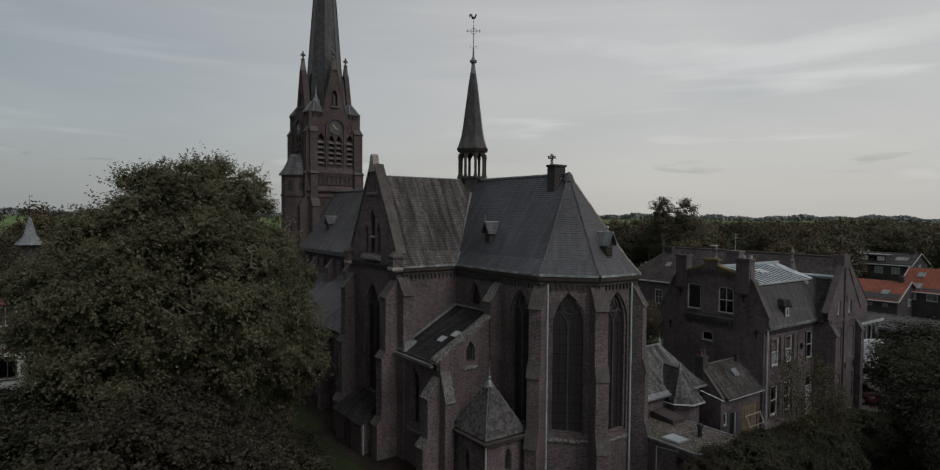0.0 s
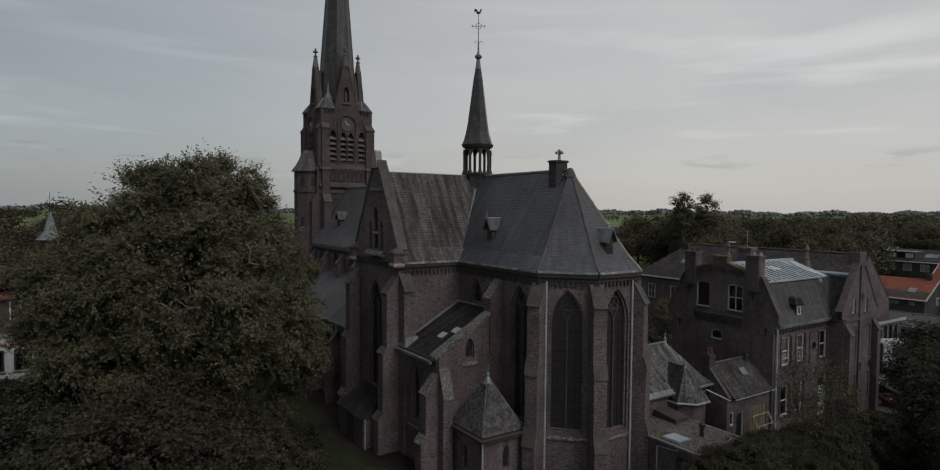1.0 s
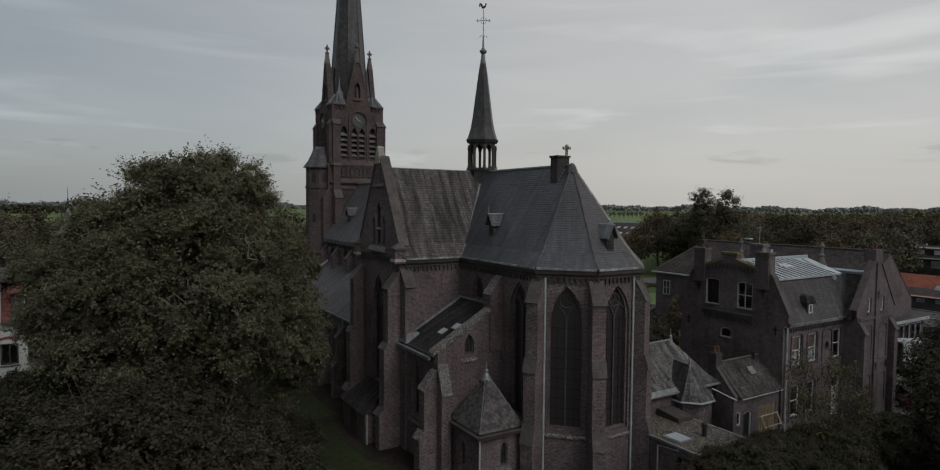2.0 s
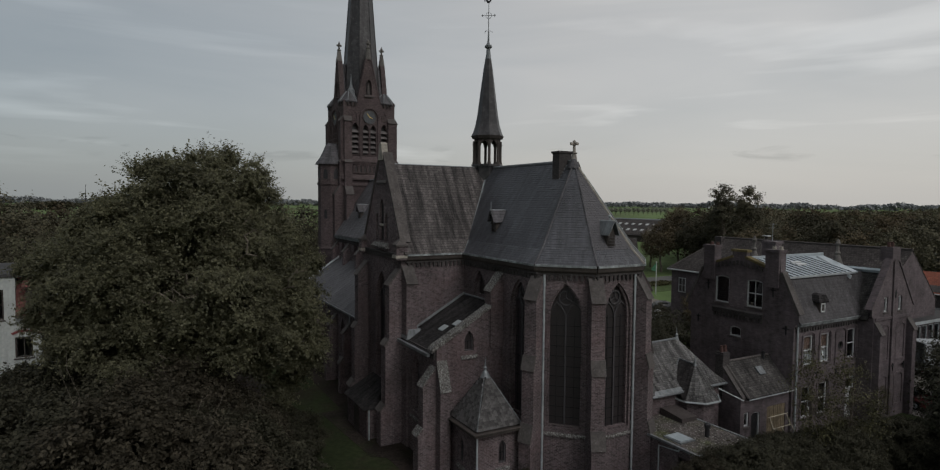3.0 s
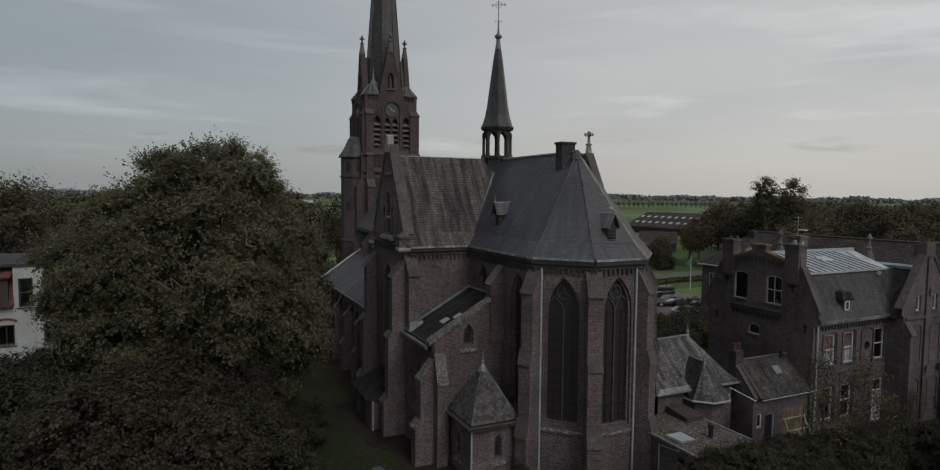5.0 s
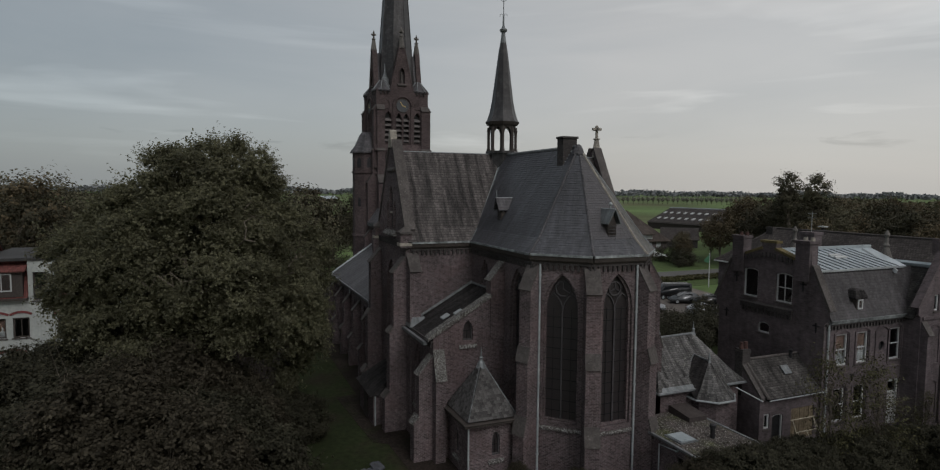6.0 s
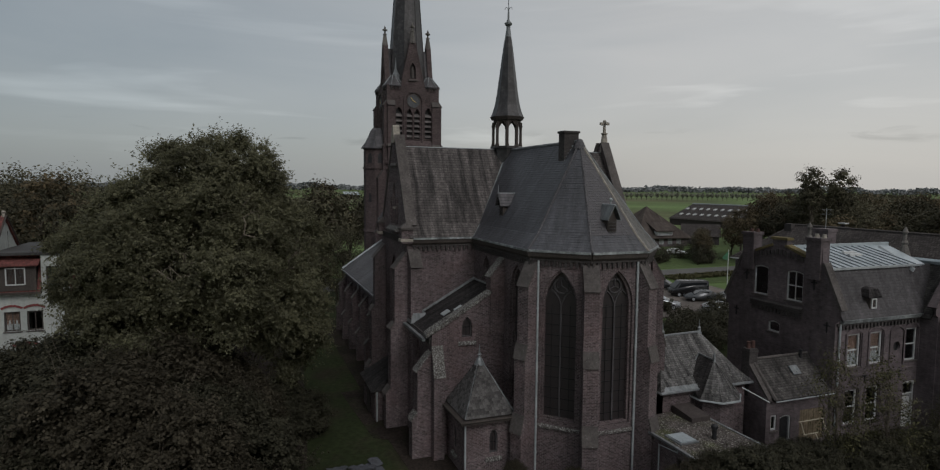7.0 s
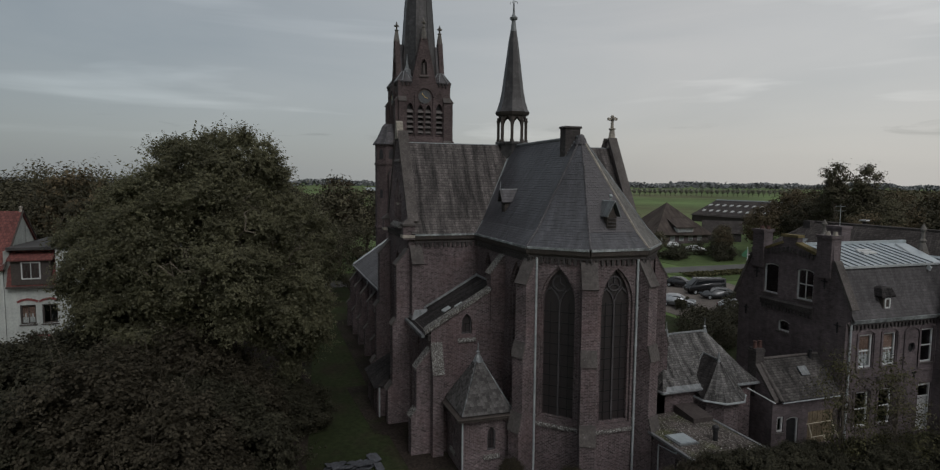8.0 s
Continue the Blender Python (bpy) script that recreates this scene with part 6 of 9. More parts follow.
for w in up + dn:
    bm = B()
    lp = segmental(w[0], w[1] + 0.24, w[2], w[3] + 0.3, 0.26, 8)
    bar(bm, p_re, lp[1:] + lp[:1], 0.14, -0.07, 0.0)
    part("relieving_arch", bm, BRICK_RECT, rec, "brick arch and jambs round a window")
bm = B()
bar(bm, p_re, rect(V(21.4), 1.0, 0.25, 3.05), 0.1, 0.08, 0.18, True)
bar(bm, p_re, [(V(20.9), 2.3), (V(21.9), 2.3)], 0.08, 0.08, 0.18)
rd = part("door", bm, WHITE, rec, "white-framed door with a transom light")
bm = B()
prism(bm, [p_re.at(*p, 0.2) for p in rect(V(21.4), 1.0, 0.25, 2.3)], -p_re.n * 0.05)
part("door_leaf", bm, WHITE, rd, "white panelled door leaf")
bm = B()
bar(bm, p_re, disc(V(20.05), 5.45, 0.27, 16), 0.07, 0.1, 0.2, True)
prism(bm, [p_re.at(*p, 0.16) for p in disc(V(20.05), 5.45, 0.29, 16)], -p_re.n * 0.02)
part("round_window", bm, IRON, rec, "small round window")
for y, z in ((17.4, 3.8), (19.6, 3.8), (20.4, 3.8)):
    bm = B()
    bar(bm, p_re, [(V(y), z - 0.3), (V(y), z + 0.3)], 0.07, -0.05, 0)
    bar(bm, p_re, [(V(y) - 0.15, z + 0.1), (V(y) + 0.15, z + 0.1)], 0.07, -0.05, 0)
    part("wall_anchor", bm, IRON, rec)
bm = B()
lp = segmental(V(20.05), 1.2, 4.3, 6.75, 0.3, 8)
bar(bm, p_re, lp[1:] + lp[:1], 0.14, -0.07, 0.0)
bar(bm, p_re, [(0.3, 4.02), (RY1 - RY0 - 0.1, 4.02)], 0.12, -0.06, 0.0)
part("blind_arch", bm, BRICK_RECT, rec, "blind brick arch round the small window")
frieze(rec, p_re, 0.1, RY1 - RY0 - 0.1, RE - 0.25, 0.3)
bm = B()
prism(bm, [p_re.at(0.35, RE - 0.15, 0), p_re.at(0.35, RE - 0.15, -0.2), p_re.at(0.35, RE + 0.08, -0.3), p_re.at(0.35, RE + 0.08, 0)], p_re.u * (RY1 - RY0 - 0.35))
part("gutter", bm, GUTTER, rec, "grey-white box gutter")
downpipe(rec, RX1 + 0.12, RY0 + 0.25, 0, 7.2)
rect_wall(Plane(RX0, RY1, 0, -1), RY1 - RY0, 6.8, (), (0, 0.4), BRICK_RECT, parent=rec, thick=0.4)
# mansard slopes and the seamed zinc top
ZX, ZZ, ZT = 13.1, 10.3, 11.15
bm = B()
sheet(bm, [[(RX1 + 0.25, RY0 + 0.3, RE + 0.05), (RX1 + 0.25, RY1 + 1.2, RE + 0.05)], [(RX1 - 0.3, RY0 + 0.3, RE + 1.0), (RX1 - 0.3, RY1 + 1.6, RE + 1.0)], [(ZX, RY0 + 0.3, ZZ), (ZX, RY1 + 2.2, ZZ)]])
thicken(part("roof", bm, SLATE_MANSARD, rec, "grey slate mansard slope with lichen spots"), 0.1)
bm = B()
sheet(bm, [[(ZX + 0.08, RY0 + 0.35, ZZ), (ZX + 0.08, RY1 + 1.6, ZZ)], [(9.6, RY0 + 0.35, ZT), (9.6, RY1 + 3.2, ZT)], [(6.9, RY0 + 0.35, ZZ), (6.9, RY1 + 2.2, ZZ)]])
zr = thicken(part("zinc_roof", bm, ZINC, rec, "pale blue-grey seamed zinc roof"), 0.08)
for k in range(13):
    y = RY0 + 0.55 + k * 0.62
    bm = B()
    prism(bm, [(ZX + 0.08, y, ZZ), (9.6, y, ZT), (9.6, y, ZT + 0.06), (ZX + 0.08, y, ZZ + 0.06)], (0, 0.035, 0))
    part("standing_seam", bm, SEAM, zr)
bm = B()
box(bm, 9.5, 9.66, RY0 + 1.2, RY1 + 3.2, ZT - 0.02, ZT + 0.2)
part("ridge_board", bm, ZINC, zr, "pale blue zinc upstand")
bm = B()
for q in (0, 0.4):
    prism(bm, [(11.4 - q, 19.2, 10.72 + q * 0.24), (11.4 - q, 20.3, 10.72 + q * 0.24), (11.2 - q, 20.3, 10.77 + q * 0.24), (11.2 - q, 19.2, 10.77 + q * 0.24)], (0, 0, 0.12))
part("roof_light", bm, WHITE, zr, "pale flat roof light")
bm = B()
box(bm, ZX - 0.02, ZX + 0.16, RY0 + 0.35, RY1 + 1.2, ZZ - 0.1, ZZ + 0.02)
part("zinc_edge", bm, PIPE, rec)
bm = B()
sheet(bm, [[(5.6, RY1, 6.9), (5.6, RY0 + 0.3, 6.9)], [(6.95, RY1, ZZ), (6.95, RY0 + 0.3, ZZ)]])
thicken(part("roof", bm, SLATE, rec), 0.1)
# little roof dormer
bm = B()
box(bm, 12.9, 14.1, 17.55, 18.15, 7.85, 8.7)
dm = part("dormer", bm, DARKWOOD, rec, "small slate-hung dormer")
house_window(dm, Plane(14.11, 17.6, 0, 1), 0.25, 0.46, 7.92, 8.56, 0.0, 0, (0, 1), WHITE, sill=False, flat=True)
bm = B()
lathe(bm, 13.66, 17.85, [(0.76, 8.58), (0.76, 8.7), (0.56, 9.1), (0.05, 9.2)], 4, math.pi / 4)
part("dormer_cap", bm, SLATE_DARK, dm, "dark slate dormer hood")
# cross wing with its gable to the east
WX, WY0, WY1, WR = 15.2, 22.0, 26.9, 10.35
WC = (WY0 + WY1) / 2
p_we = Plane(WX, WY0, 0, 1)
L2 = WY1 - WY0
wout = [(0, 0), (L2, 0), (L2, 7.3), (L2 + 0.25, 7.5), (L2 + 0.25, 8.0), (L2 / 2 + 0.42, 11.3), (L2 / 2 + 0.42, 12.05), (L2 / 2 - 0.42, 12.05), (L2 / 2 - 0.42, 11.3), (-0.25, 8.0), (-0.25, 7.5), (0, 7.3)]
ww = [(L2 / 2 - 0.95, 0.5, 7.65, 8.7), (L2 / 2 + 0.9, 0.5, 7.65, 8.7)]
wall_part(p_we, wout, [rect(*w) for w in ww], (0.4, 0.4), BRICK_RECT, rec, 0.4)
for w in ww:
    house_window(rec, p_we, *w, rise=0, bars=(0, 1))
bm = B()
for c in (L2 / 2 - 1.05, L2 / 2 + 1.05):
    for z0, z1 in ((4.2, 6.8), (0.9, 3.2)):
        bar(bm, p_we, segmental(c, 1.1, z0, z1, 0.2), 0.12, -0.06, 0, True)
bar(bm, p_we, [(L2 / 2, 0.5), (L2 / 2, 11.2)], 0.5, -0.12, 0)
bar(bm, p_we, [(0.2, 7.25), (L2 - 0.2, 7.25)], 0.18, -0.1, 0)
part("niche_relief", bm, BRICK_RECT, rec, "blind brick niches and pilaster strip", kind="stuff")
for a, c in (((-0.3, 7.95), (L2 / 2 - 0.45, 11.35)), ((L2 + 0.3, 7.95), (L2 / 2 + 0.45, 11.35))):
    bm = B()
    bar(bm, p_we, [a, c], 0.14, -0.06, 0.44)
    part("coping", bm, BRICK_RECT, rec)
for k in (0, 1):
    buttress(rec, WX, WY0 + 0.3 + k * (L2 - 0.6), 1, 0, 0.5, [(7.0, 0.45)], 7.0, BRICK_RECT, 1.6)
for u, z in ((1.0, 3.7), (2.45, 3.7), (3.9, 3.7), (2.45, 8.9)):
    bm = B()
    bar(bm, p_we, [(u, z - 0.25), (u, z + 0.25)], 0.07, -0.17, -0.1)
    bar(bm, p_we, [(u - 0.15, z + 0.08), (u + 0.15, z + 0.08)], 0.07, -0.17, -0.1)
    part("wall_anchor", bm, IRON, rec)
bm = B()
box(bm, WX - 0.75, WX + 0.08, WC - 0.5, WC + 0.5, 11.2, 12.2)
wc = part("chimney", bm, BRICK_RECT, rec)
for k in (-0.22, 0.22):
    bm = B()
    lathe(bm, WX - 0.35, WC + k, [(0.14, 12.2), (0.11, 12.5), (0.14, 12.55)], 8)
    part("chimney_pot", bm, CLAYPOT, wc, "dull clay chimney pot")
rect_wall(Plane(RX1, WY0 - 0.012, 1, 0), WX - RX1 - 0.005, 7.3, (), (0, 0), BRICK_RECT, parent=rec, thick=0.35)
rect_wall(Plane(WX, WY1, -1, 0), WX - RX0, 7.3, (), (0.4, 0.4), BRICK_RECT, parent=rec, thick=0.4)
wall_part(Plane(RX0, WY1, 0, -1), [(0, 0), (L2, 0), (L2, 7.3), (L2 / 2, 9.9), (0, 7.3)], (), (0.4, 0.4), BRICK_RECT, rec, 0.4)
bm = B()
row = [[(5.7, WY0 - 0.3, 7.2), (WX - 0.3, WY0 - 0.3, 7.2)], [(5.7, WC, WR - 0.05), (WX - 0.3, WC, WR - 0.05)], [(5.7, WY1 + 0.3, 7.2), (WX - 0.3, WY1 + 0.3, 7.2)]]
sheet(bm, row)
thicken(part("roof", bm, SLATE_MOSS, rec, "dark mossy slate wing roof with lichen"), 0.12)
bm = B()
tube(bm, [(5.7, WC, WR + 0.04), (WX - 0.3, WC, WR + 0.04)], [0.19, 0.19], 6)
part("ridge_capping", bm, ZINC, rec, "pale blue-grey lead ridge")
bm = B()
prism(bm, [(ZX + 0.4, 22.0, 9.9), (10.0, 23.6, 11.0), (10.0, 23.75, 11.2), (ZX + 0.4, 22.15, 10.1)], (0, 0.1, 0))
part("flashing", bm, PIPE, rec)
for x, y, z in ((10.7, 25.3, 10.55), (5.2, 22.9, 10.55)):
    bm = B()
    lathe(bm, x, y, [(0.55, z - 1.2), (0.4, z), (0.2, z + 0.6), (0.15, z + 0.7), (0.22, z + 0.85), (0.12, z + 1.0), (0.1, z + 1.4), (0.2, z + 1.6), (0.03, z + 1.95)], 8)
    part("finial", bm, FINIAL, rec, "grey weathered stone finial")
for x, y in ((8.45, 20.5),):
    bm = B()
    box(bm, x - 0.55, x + 0.55, y - 0.4, y + 0.4, 10.0, 12.2)
    box(bm, x - 0.62, x + 0.62, y - 0.47, y + 0.47, 12.1, 12.3)
    part("chimney", bm, BRICK_RECT, rec)
bm = B()
tube(bm, [(8.4, 20.6, 12.3), (8.4, 20.6, 13.7)], [0.022, 0.018], 5)
for z in (13.3, 13.6):
    tube(bm, [(8.15, 20.45, z), (8.65, 20.75, z)], [0.012, 0.012], 4)
part("aerial", bm, PIPE, rec, "rooftop television aerial")

# ---- long house behind the rectory, hipped at its west end ----
rear = thing("rear_house", "long brick house with a dark pantile hipped roof", "house", (-4, 41.3, 0))
LX0, LX1, LYC, LH, LE, LT, LEN = -16.4, 8.5, 41.3, 5.0, 7.0, 10.95, 5.9
bm = B()
box(bm, LX0 + 0.3, LX1 - 0.36, LYC - LH + 0.3, LYC + LH - 0.3, 0, LEN)
prism(bm, [(LX1 - 0.35, LYC - LH + 0.3, 0), (LX1 - 0.35, LYC + LH - 0.3, 0), (LX1 - 0.35, LYC + LH - 0.3, LEN + 0.1), (LX1 - 0.35, LYC, LT - 0.1), (LX1 - 0.35, LYC - LH + 0.3, LE + 0.1)], (0.33, 0, 0))
box(bm, LX0 + 0.3, LX1 - 0.36, LYC - LH + 0.3, LYC - LH + 0.7, LEN, LE)
part("wall", bm, BRICK_RECT, rear)
for pts in ([(LX0, LYC - LH, LE), (LX1, LYC - LH, LE), (LX1, LYC, LT), (LX0 + 4.1, LYC, LT)], [(LX1, LYC + LH, LEN), (LX0, LYC + LH, LEN), (LX0 + 4.1, LYC, LT), (LX1, LYC, LT)], [(LX0, LYC + LH, LEN), (LX0, LYC - LH, LE), (LX0 + 4.1, LYC, LT)]):
    bm = B()
    face(bm, pts)
    thicken(part("roof", bm, GREYTILE, rear, "dark pantile slope with pale flecks"), 0.12)
bm = B()
tube(bm, [(LX0 + 4.1, LYC, LT + 0.04), (LX1, LYC, LT + 0.04)], [0.11, 0.11], 6)
part("ridge_tiles", bm, STONE_PLAIN, rear)
for s_ in (-1, 1):
    bm = B()
    tube(bm, [(LX0, LYC + s_ * LH, (LE if s_ < 0 else LEN) + 0.04), (LX0 + 4.1, LYC, LT + 0.04)], [0.1, 0.1], 6)
    part("hip_tiles", bm, STONE_PLAIN, rear)
bm = B()
box(bm, LX0 - 0.1, LX1, LYC - LH - 0.14, LYC - LH + 0.02, LE - 0.12, LE + 0.02)
part("gutter", bm, WHITE, rear, "white gutter board")
bm = B()
box(bm, -8.4, -7.6, 43.0, 43.8, 9.0, 11.0)
lathe(bm, -8.0, 43.4, [(0.18, 11.0), (0.18, 11.25)], 8)
rc = part("chimney", bm, BRICK_DARK, rear, "dark brick chimney")
bm = B()
box(bm, -8.4, -7.6, 43.1, 43.7, 11.3, 11.42)
part("chimney_cap", bm, WHITE, rc, "pale chimney cap")
bm = B()
box(bm, -12.9, -12.0, 40.4, 41.0, 9.2, 11.1)
part("chimney", bm, BRICK_DARK, rear, "dark brick chimney")
pr = Plane(LX0, LYC - LH + 0.3, 1, 0)
for k in range(6):
    house_window(rear, pr, 2.0 + 3.4 * k, 1.1, 4.2, 6.0, -0.02, 0, (1, 2), WHITE)
bm = B()
zr_ = LT - (LT - LE) * 0.52
prism(bm, [(-11.6, LYC - 2.9, zr_ - 0.25), (-10.9, LYC - 2.9, zr_ - 0.25), (-10.9, LYC - 2.3, zr_ + 0.21), (-11.6, LYC - 2.3, zr_ + 0.21)], (0, 0, 0.14))
part("roof_window", bm, LEAD, rear, "pale roof window")

# flat-roofed extension on its gable, with a band of white windows
ext = thing("glazed_extension", "flat-roofed extension with a band of white-framed windows", "extension", (9.0, 42.3, 0))
EY0, EY1, EXW = 38.6, 46.3, 9.5
p_ex = Plane(EXW, EY0, 0, 1)
rect_wall(p_ex, EY1 - EY0, 4.3, [rect(1.0 + 1.15 * k, 1.02, 2.3, 4.0) for k in range(6)], (0.25, 0.25), BRICK_RECT, parent=ext, thick=0.25)
for k in range(6):
    house_window(ext, p_ex, 1.0 + 1.15 * k, 1.02, 2.3, 4.0, 0.08, 0, (0, 1), PIPE, sill=False)
for ya, yb in ((EY0, EY0 + 0.25), (EY1 - 0.25, EY1)):
    bm = B()
    box(bm, LX1, EXW - 0.26, ya, yb, 0, 4.3)
    part("wall", bm, BRICK_RECT, ext)
bm = B()
box(bm, LX1, EXW + 0.3, EY0 - 0.3, EY1 + 0.3, 4.3, 4.46)
part("flat_roof", bm, BITUMEN, ext)
bm = B()
box(bm, EXW + 0.3, EXW + 0.36, EY0 - 0.36, EY1 + 0.36, 4.24, 4.52)
box(bm, LX1, EXW + 0.3, EY0 - 0.36, EY0 - 0.3, 4.24, 4.52)
part("fascia", bm, PIPE, ext, "dull white roof edge board")

# ---- trees ----
def mesh_from(name, verts, faces, mat):
    me = bpy.data.meshes.new(name)
    me.vertices.add(len(verts))
    me.vertices.foreach_set("co", verts.astype(np.float32).ravel())
    k = faces.shape[1]
    me.loops.add(faces.size)
    me.loops.foreach_set("vertex_index", faces.astype(np.int32).ravel())
    me.polygons.add(len(faces))
    me.polygons.foreach_set("loop_start", np.arange(0, faces.size, k, dtype=np.int32))
    me.update(calc_edges=True)
    me.validate()
    me.materials.append(mat)
    return me


def leaves(rng, centres, normals, size, flat=0.35):
    """One bent diamond leaf at every centre."""
    m = len(centres)
    nrm = normals + rng.normal(0, flat, (m, 3))
    nrm /= np.linalg.norm(nrm, axis=1)[:, None] + 1e-9
    a = np.cross(nrm, rng.normal(0, 1, (m, 3)))
    a /= np.linalg.norm(a, axis=1)[:, None] + 1e-9
    b = np.cross(nrm, a)
    s = size * rng.uniform(0.6, 1.35, (m, 1))
    v = np.stack([centres - a * s, centres - b * s * 0.68 + nrm * s * 0.15, centres + a * s - nrm * s * 0.25, centres + b * s * 0.68 + nrm * s * 0.15], 1).reshape(-1, 3)
    return v, np.arange(4 * m).reshape(-1, 4)


def crown_points(rng, lobes, clumps, per, clump_r, inner=0.55, reach=0.07, boughs=0):
    """Leaf places: clumps on and within the lobes (x, y, z, rx, ry, rz), leaves in each clump."""
    lob = np.array(lobes, float)
    vol = lob[:, 3] * lob[:, 4] + lob[:, 5] * lob[:, 3]
    pick = rng.choice(len(lob), clumps, p=vol / vol.sum())
    d = rng.normal(0, 1, (clumps, 3))
    d /= np.linalg.norm(d, axis=1)[:, None]
    rad = np.clip(inner + (1 - inner) * rng.uniform(0, 1, (clumps, 1)) ** 0.45 + rng.normal(0, reach, (clumps, 1)) * (rng.uniform(0, 1, (clumps, 1)) > 0.6), 0.2, 1.3)
    cen = lob[pick, :3] + d * rad * lob[pick, 3:]
    inside = np.zeros(clumps, bool)
    for k in range(len(lob)):
        q = ((cen - lob[k, :3]) / lob[k, 3:])
        inside |= ((q ** 2).sum(1) < 0.42) & (pick != k)
    cen, d = cen[~inside], d[~inside]
    if boughs:
        way = d + rng.normal(0, 0.55, d.shape) + np.array([0, 0, 0.25])
        way /= np.linalg.norm(way, axis=1)[:, None]
        along = np.linspace(-0.85, 0.6, boughs)[None, :, None] + rng.normal(0, 0.1, (len(cen), boughs, 1))
        r2 = way[:, None, :] * along + rng.normal(0, 0.16, (len(cen), boughs, 3))
        r2[:, :, 2] -= 0.22 * along[:, :, 0] ** 2
        cen, d = (cen[:, None, :] + r2).reshape(-1, 3), np.repeat(d, boughs, 0)
    m = len(cen)
    off = rng.normal(0, 1, (m, per, 3)) * clump_r * rng.uniform(0.5, 1.3, (m, 1, 1)) * np.array([1, 1, 0.62]) + d[:, None, :] * rng.normal(0, clump_r * 0.9, (m, per, 1))
    pts = (cen[:, None, :] + off).reshape(-1, 3)
    nr = (np.repeat(d[:, None, :], per, 1) * 0.45 + off / clump_r * 0.5 + np.array([0, 0, 0.5])).reshape(-1, 3)
    return pts, nr, cen


def bough_points(rng, lobes, apart, size, tufts, sprays, per, shoots=0):
    """Leaf places of a crown: boughs at least so far apart on the outside of the lobes, each an umbrella of leafy tufts,
    each tuft a fan of sprays; gaps stay between the boughs, and leafy shoots stand out of them."""
    lob = np.array(lobes, float)
    area = lob[:, 3] * lob[:, 4] + lob[:, 5] * lob[:, 3]
    cen, out = [], []
    for _ in range(6000):
        k = rng.choice(len(lob), p=area / area.sum())
        d = rng.normal(0, 1, 3)
        d /= np.linalg.norm(d)
        p = lob[k, :3] + d * rng.uniform(0.6, 0.98) * lob[k, 3:]
        q = (((p - lob[:, :3]) / lob[:, 3:]) ** 2).sum(1)
        q[k] = 1.0
        if q.min() < 0.4 or (cen and (np.linalg.norm(np.array(cen) - p, axis=1) * (0.8 + 0.4 * rng.random())).min() < apart):
            continue
        cen.append(p)
        out.append(d)
    cen, d = np.array(cen), np.array(out)
    m = len(cen)
    r = rng.uniform(*size, (m, 1, 1))
    w = rng.normal(0, 1, (m, tufts, 3)) + d[:, None, :] * 1.0 + np.array([0, 0, 0.55])
    w /= np.linalg.norm(w, axis=2)[:, :, None]
    tuft = (cen[:, None, :] + w * r * rng.uniform(0.45, 1.0, (m, tufts, 1)) * np.array([1, 1, 0.7])).reshape(-1, 3)
    way = np.repeat(d, tufts, 0) * 0.5 + w.reshape(-1, 3) * 0.6 + np.array([0, 0, 0.25])
    n = len(tuft)
    rr = np.repeat(r.reshape(-1), tufts)[:, None, None] * rng.uniform(0.3, 0.85, (n, 1, 1))
    v = rng.normal(0, 0.85, (n, sprays, 3)) + way[:, None, :]
    v /= np.linalg.norm(v, axis=2)[:, :, None]
    t = rng.uniform(0.15, 1.0, (n, sprays, per, 1))
    pts = tuft[:, None, None, :] + (v * rr * rng.uniform(0.5, 1.5, (n, sprays, 1)))[:, :, None, :] * t + rng.normal(0, 0.05, (n, sprays, per, 3))
    pts[..., 2] -= 0.1 * t[..., 0] ** 2
    nr = np.broadcast_to(v[:, :, None, :] * 0.7 + np.repeat(d, tufts, 0)[:, None, None, :] * 0.5 + np.array([0, 0, 0.9]), pts.shape)
    pts, nr = pts.reshape(-1, 3), nr.reshape(-1, 3)
    if shoots:
        side = np.repeat(d, tufts, 0)
        pick = rng.choice(np.flatnonzero(side[:, 2] > -0.3), shoots)
        top = tuft[pick]
        lift = rng.normal(0, 0.35, (shoots, 3)) + np.array([0, 0, 0.6]) + side[pick] * 0.5
        ln = rng.uniform(0.3, 1.05, (shoots, 1, 1)) * np.mean(size)
        t = rng.uniform(0.1, 1.0, (shoots, 26, 1))
        p = top[:, None, :] + lift[:, None, :] * ln * t + rng.normal(0, 0.1, (shoots, 26, 3)) * (1.3 - 0.8 * t)
        pts = np.concatenate([pts, p.reshape(-1, 3)])
        nr = np.concatenate([nr, np.tile([[0.3, 0.0, 0.6]], (shoots * 26, 1))])
    return pts, nr, cen


def limb(bm, rng, a, c, r0, r1, wob=0.06, n=5, sides=6):
    a, c = np.array(a, float), np.array(c, float)
    ln = np.linalg.norm(c - a)
    pts, rad = [], []
    for k in range(n + 1):
        t = k / n
        p = a + (c - a) * t + (rng.normal(0, wob * ln, 3) if 0 < k < n else 0)
        p[2] += ln * 0.08 * math.sin(math.pi * t)
        pts.append(Vector(p))
        rad.append(r0 + (r1 - r0) * t)
    tube(bm, pts, rad, sides)
    return pts


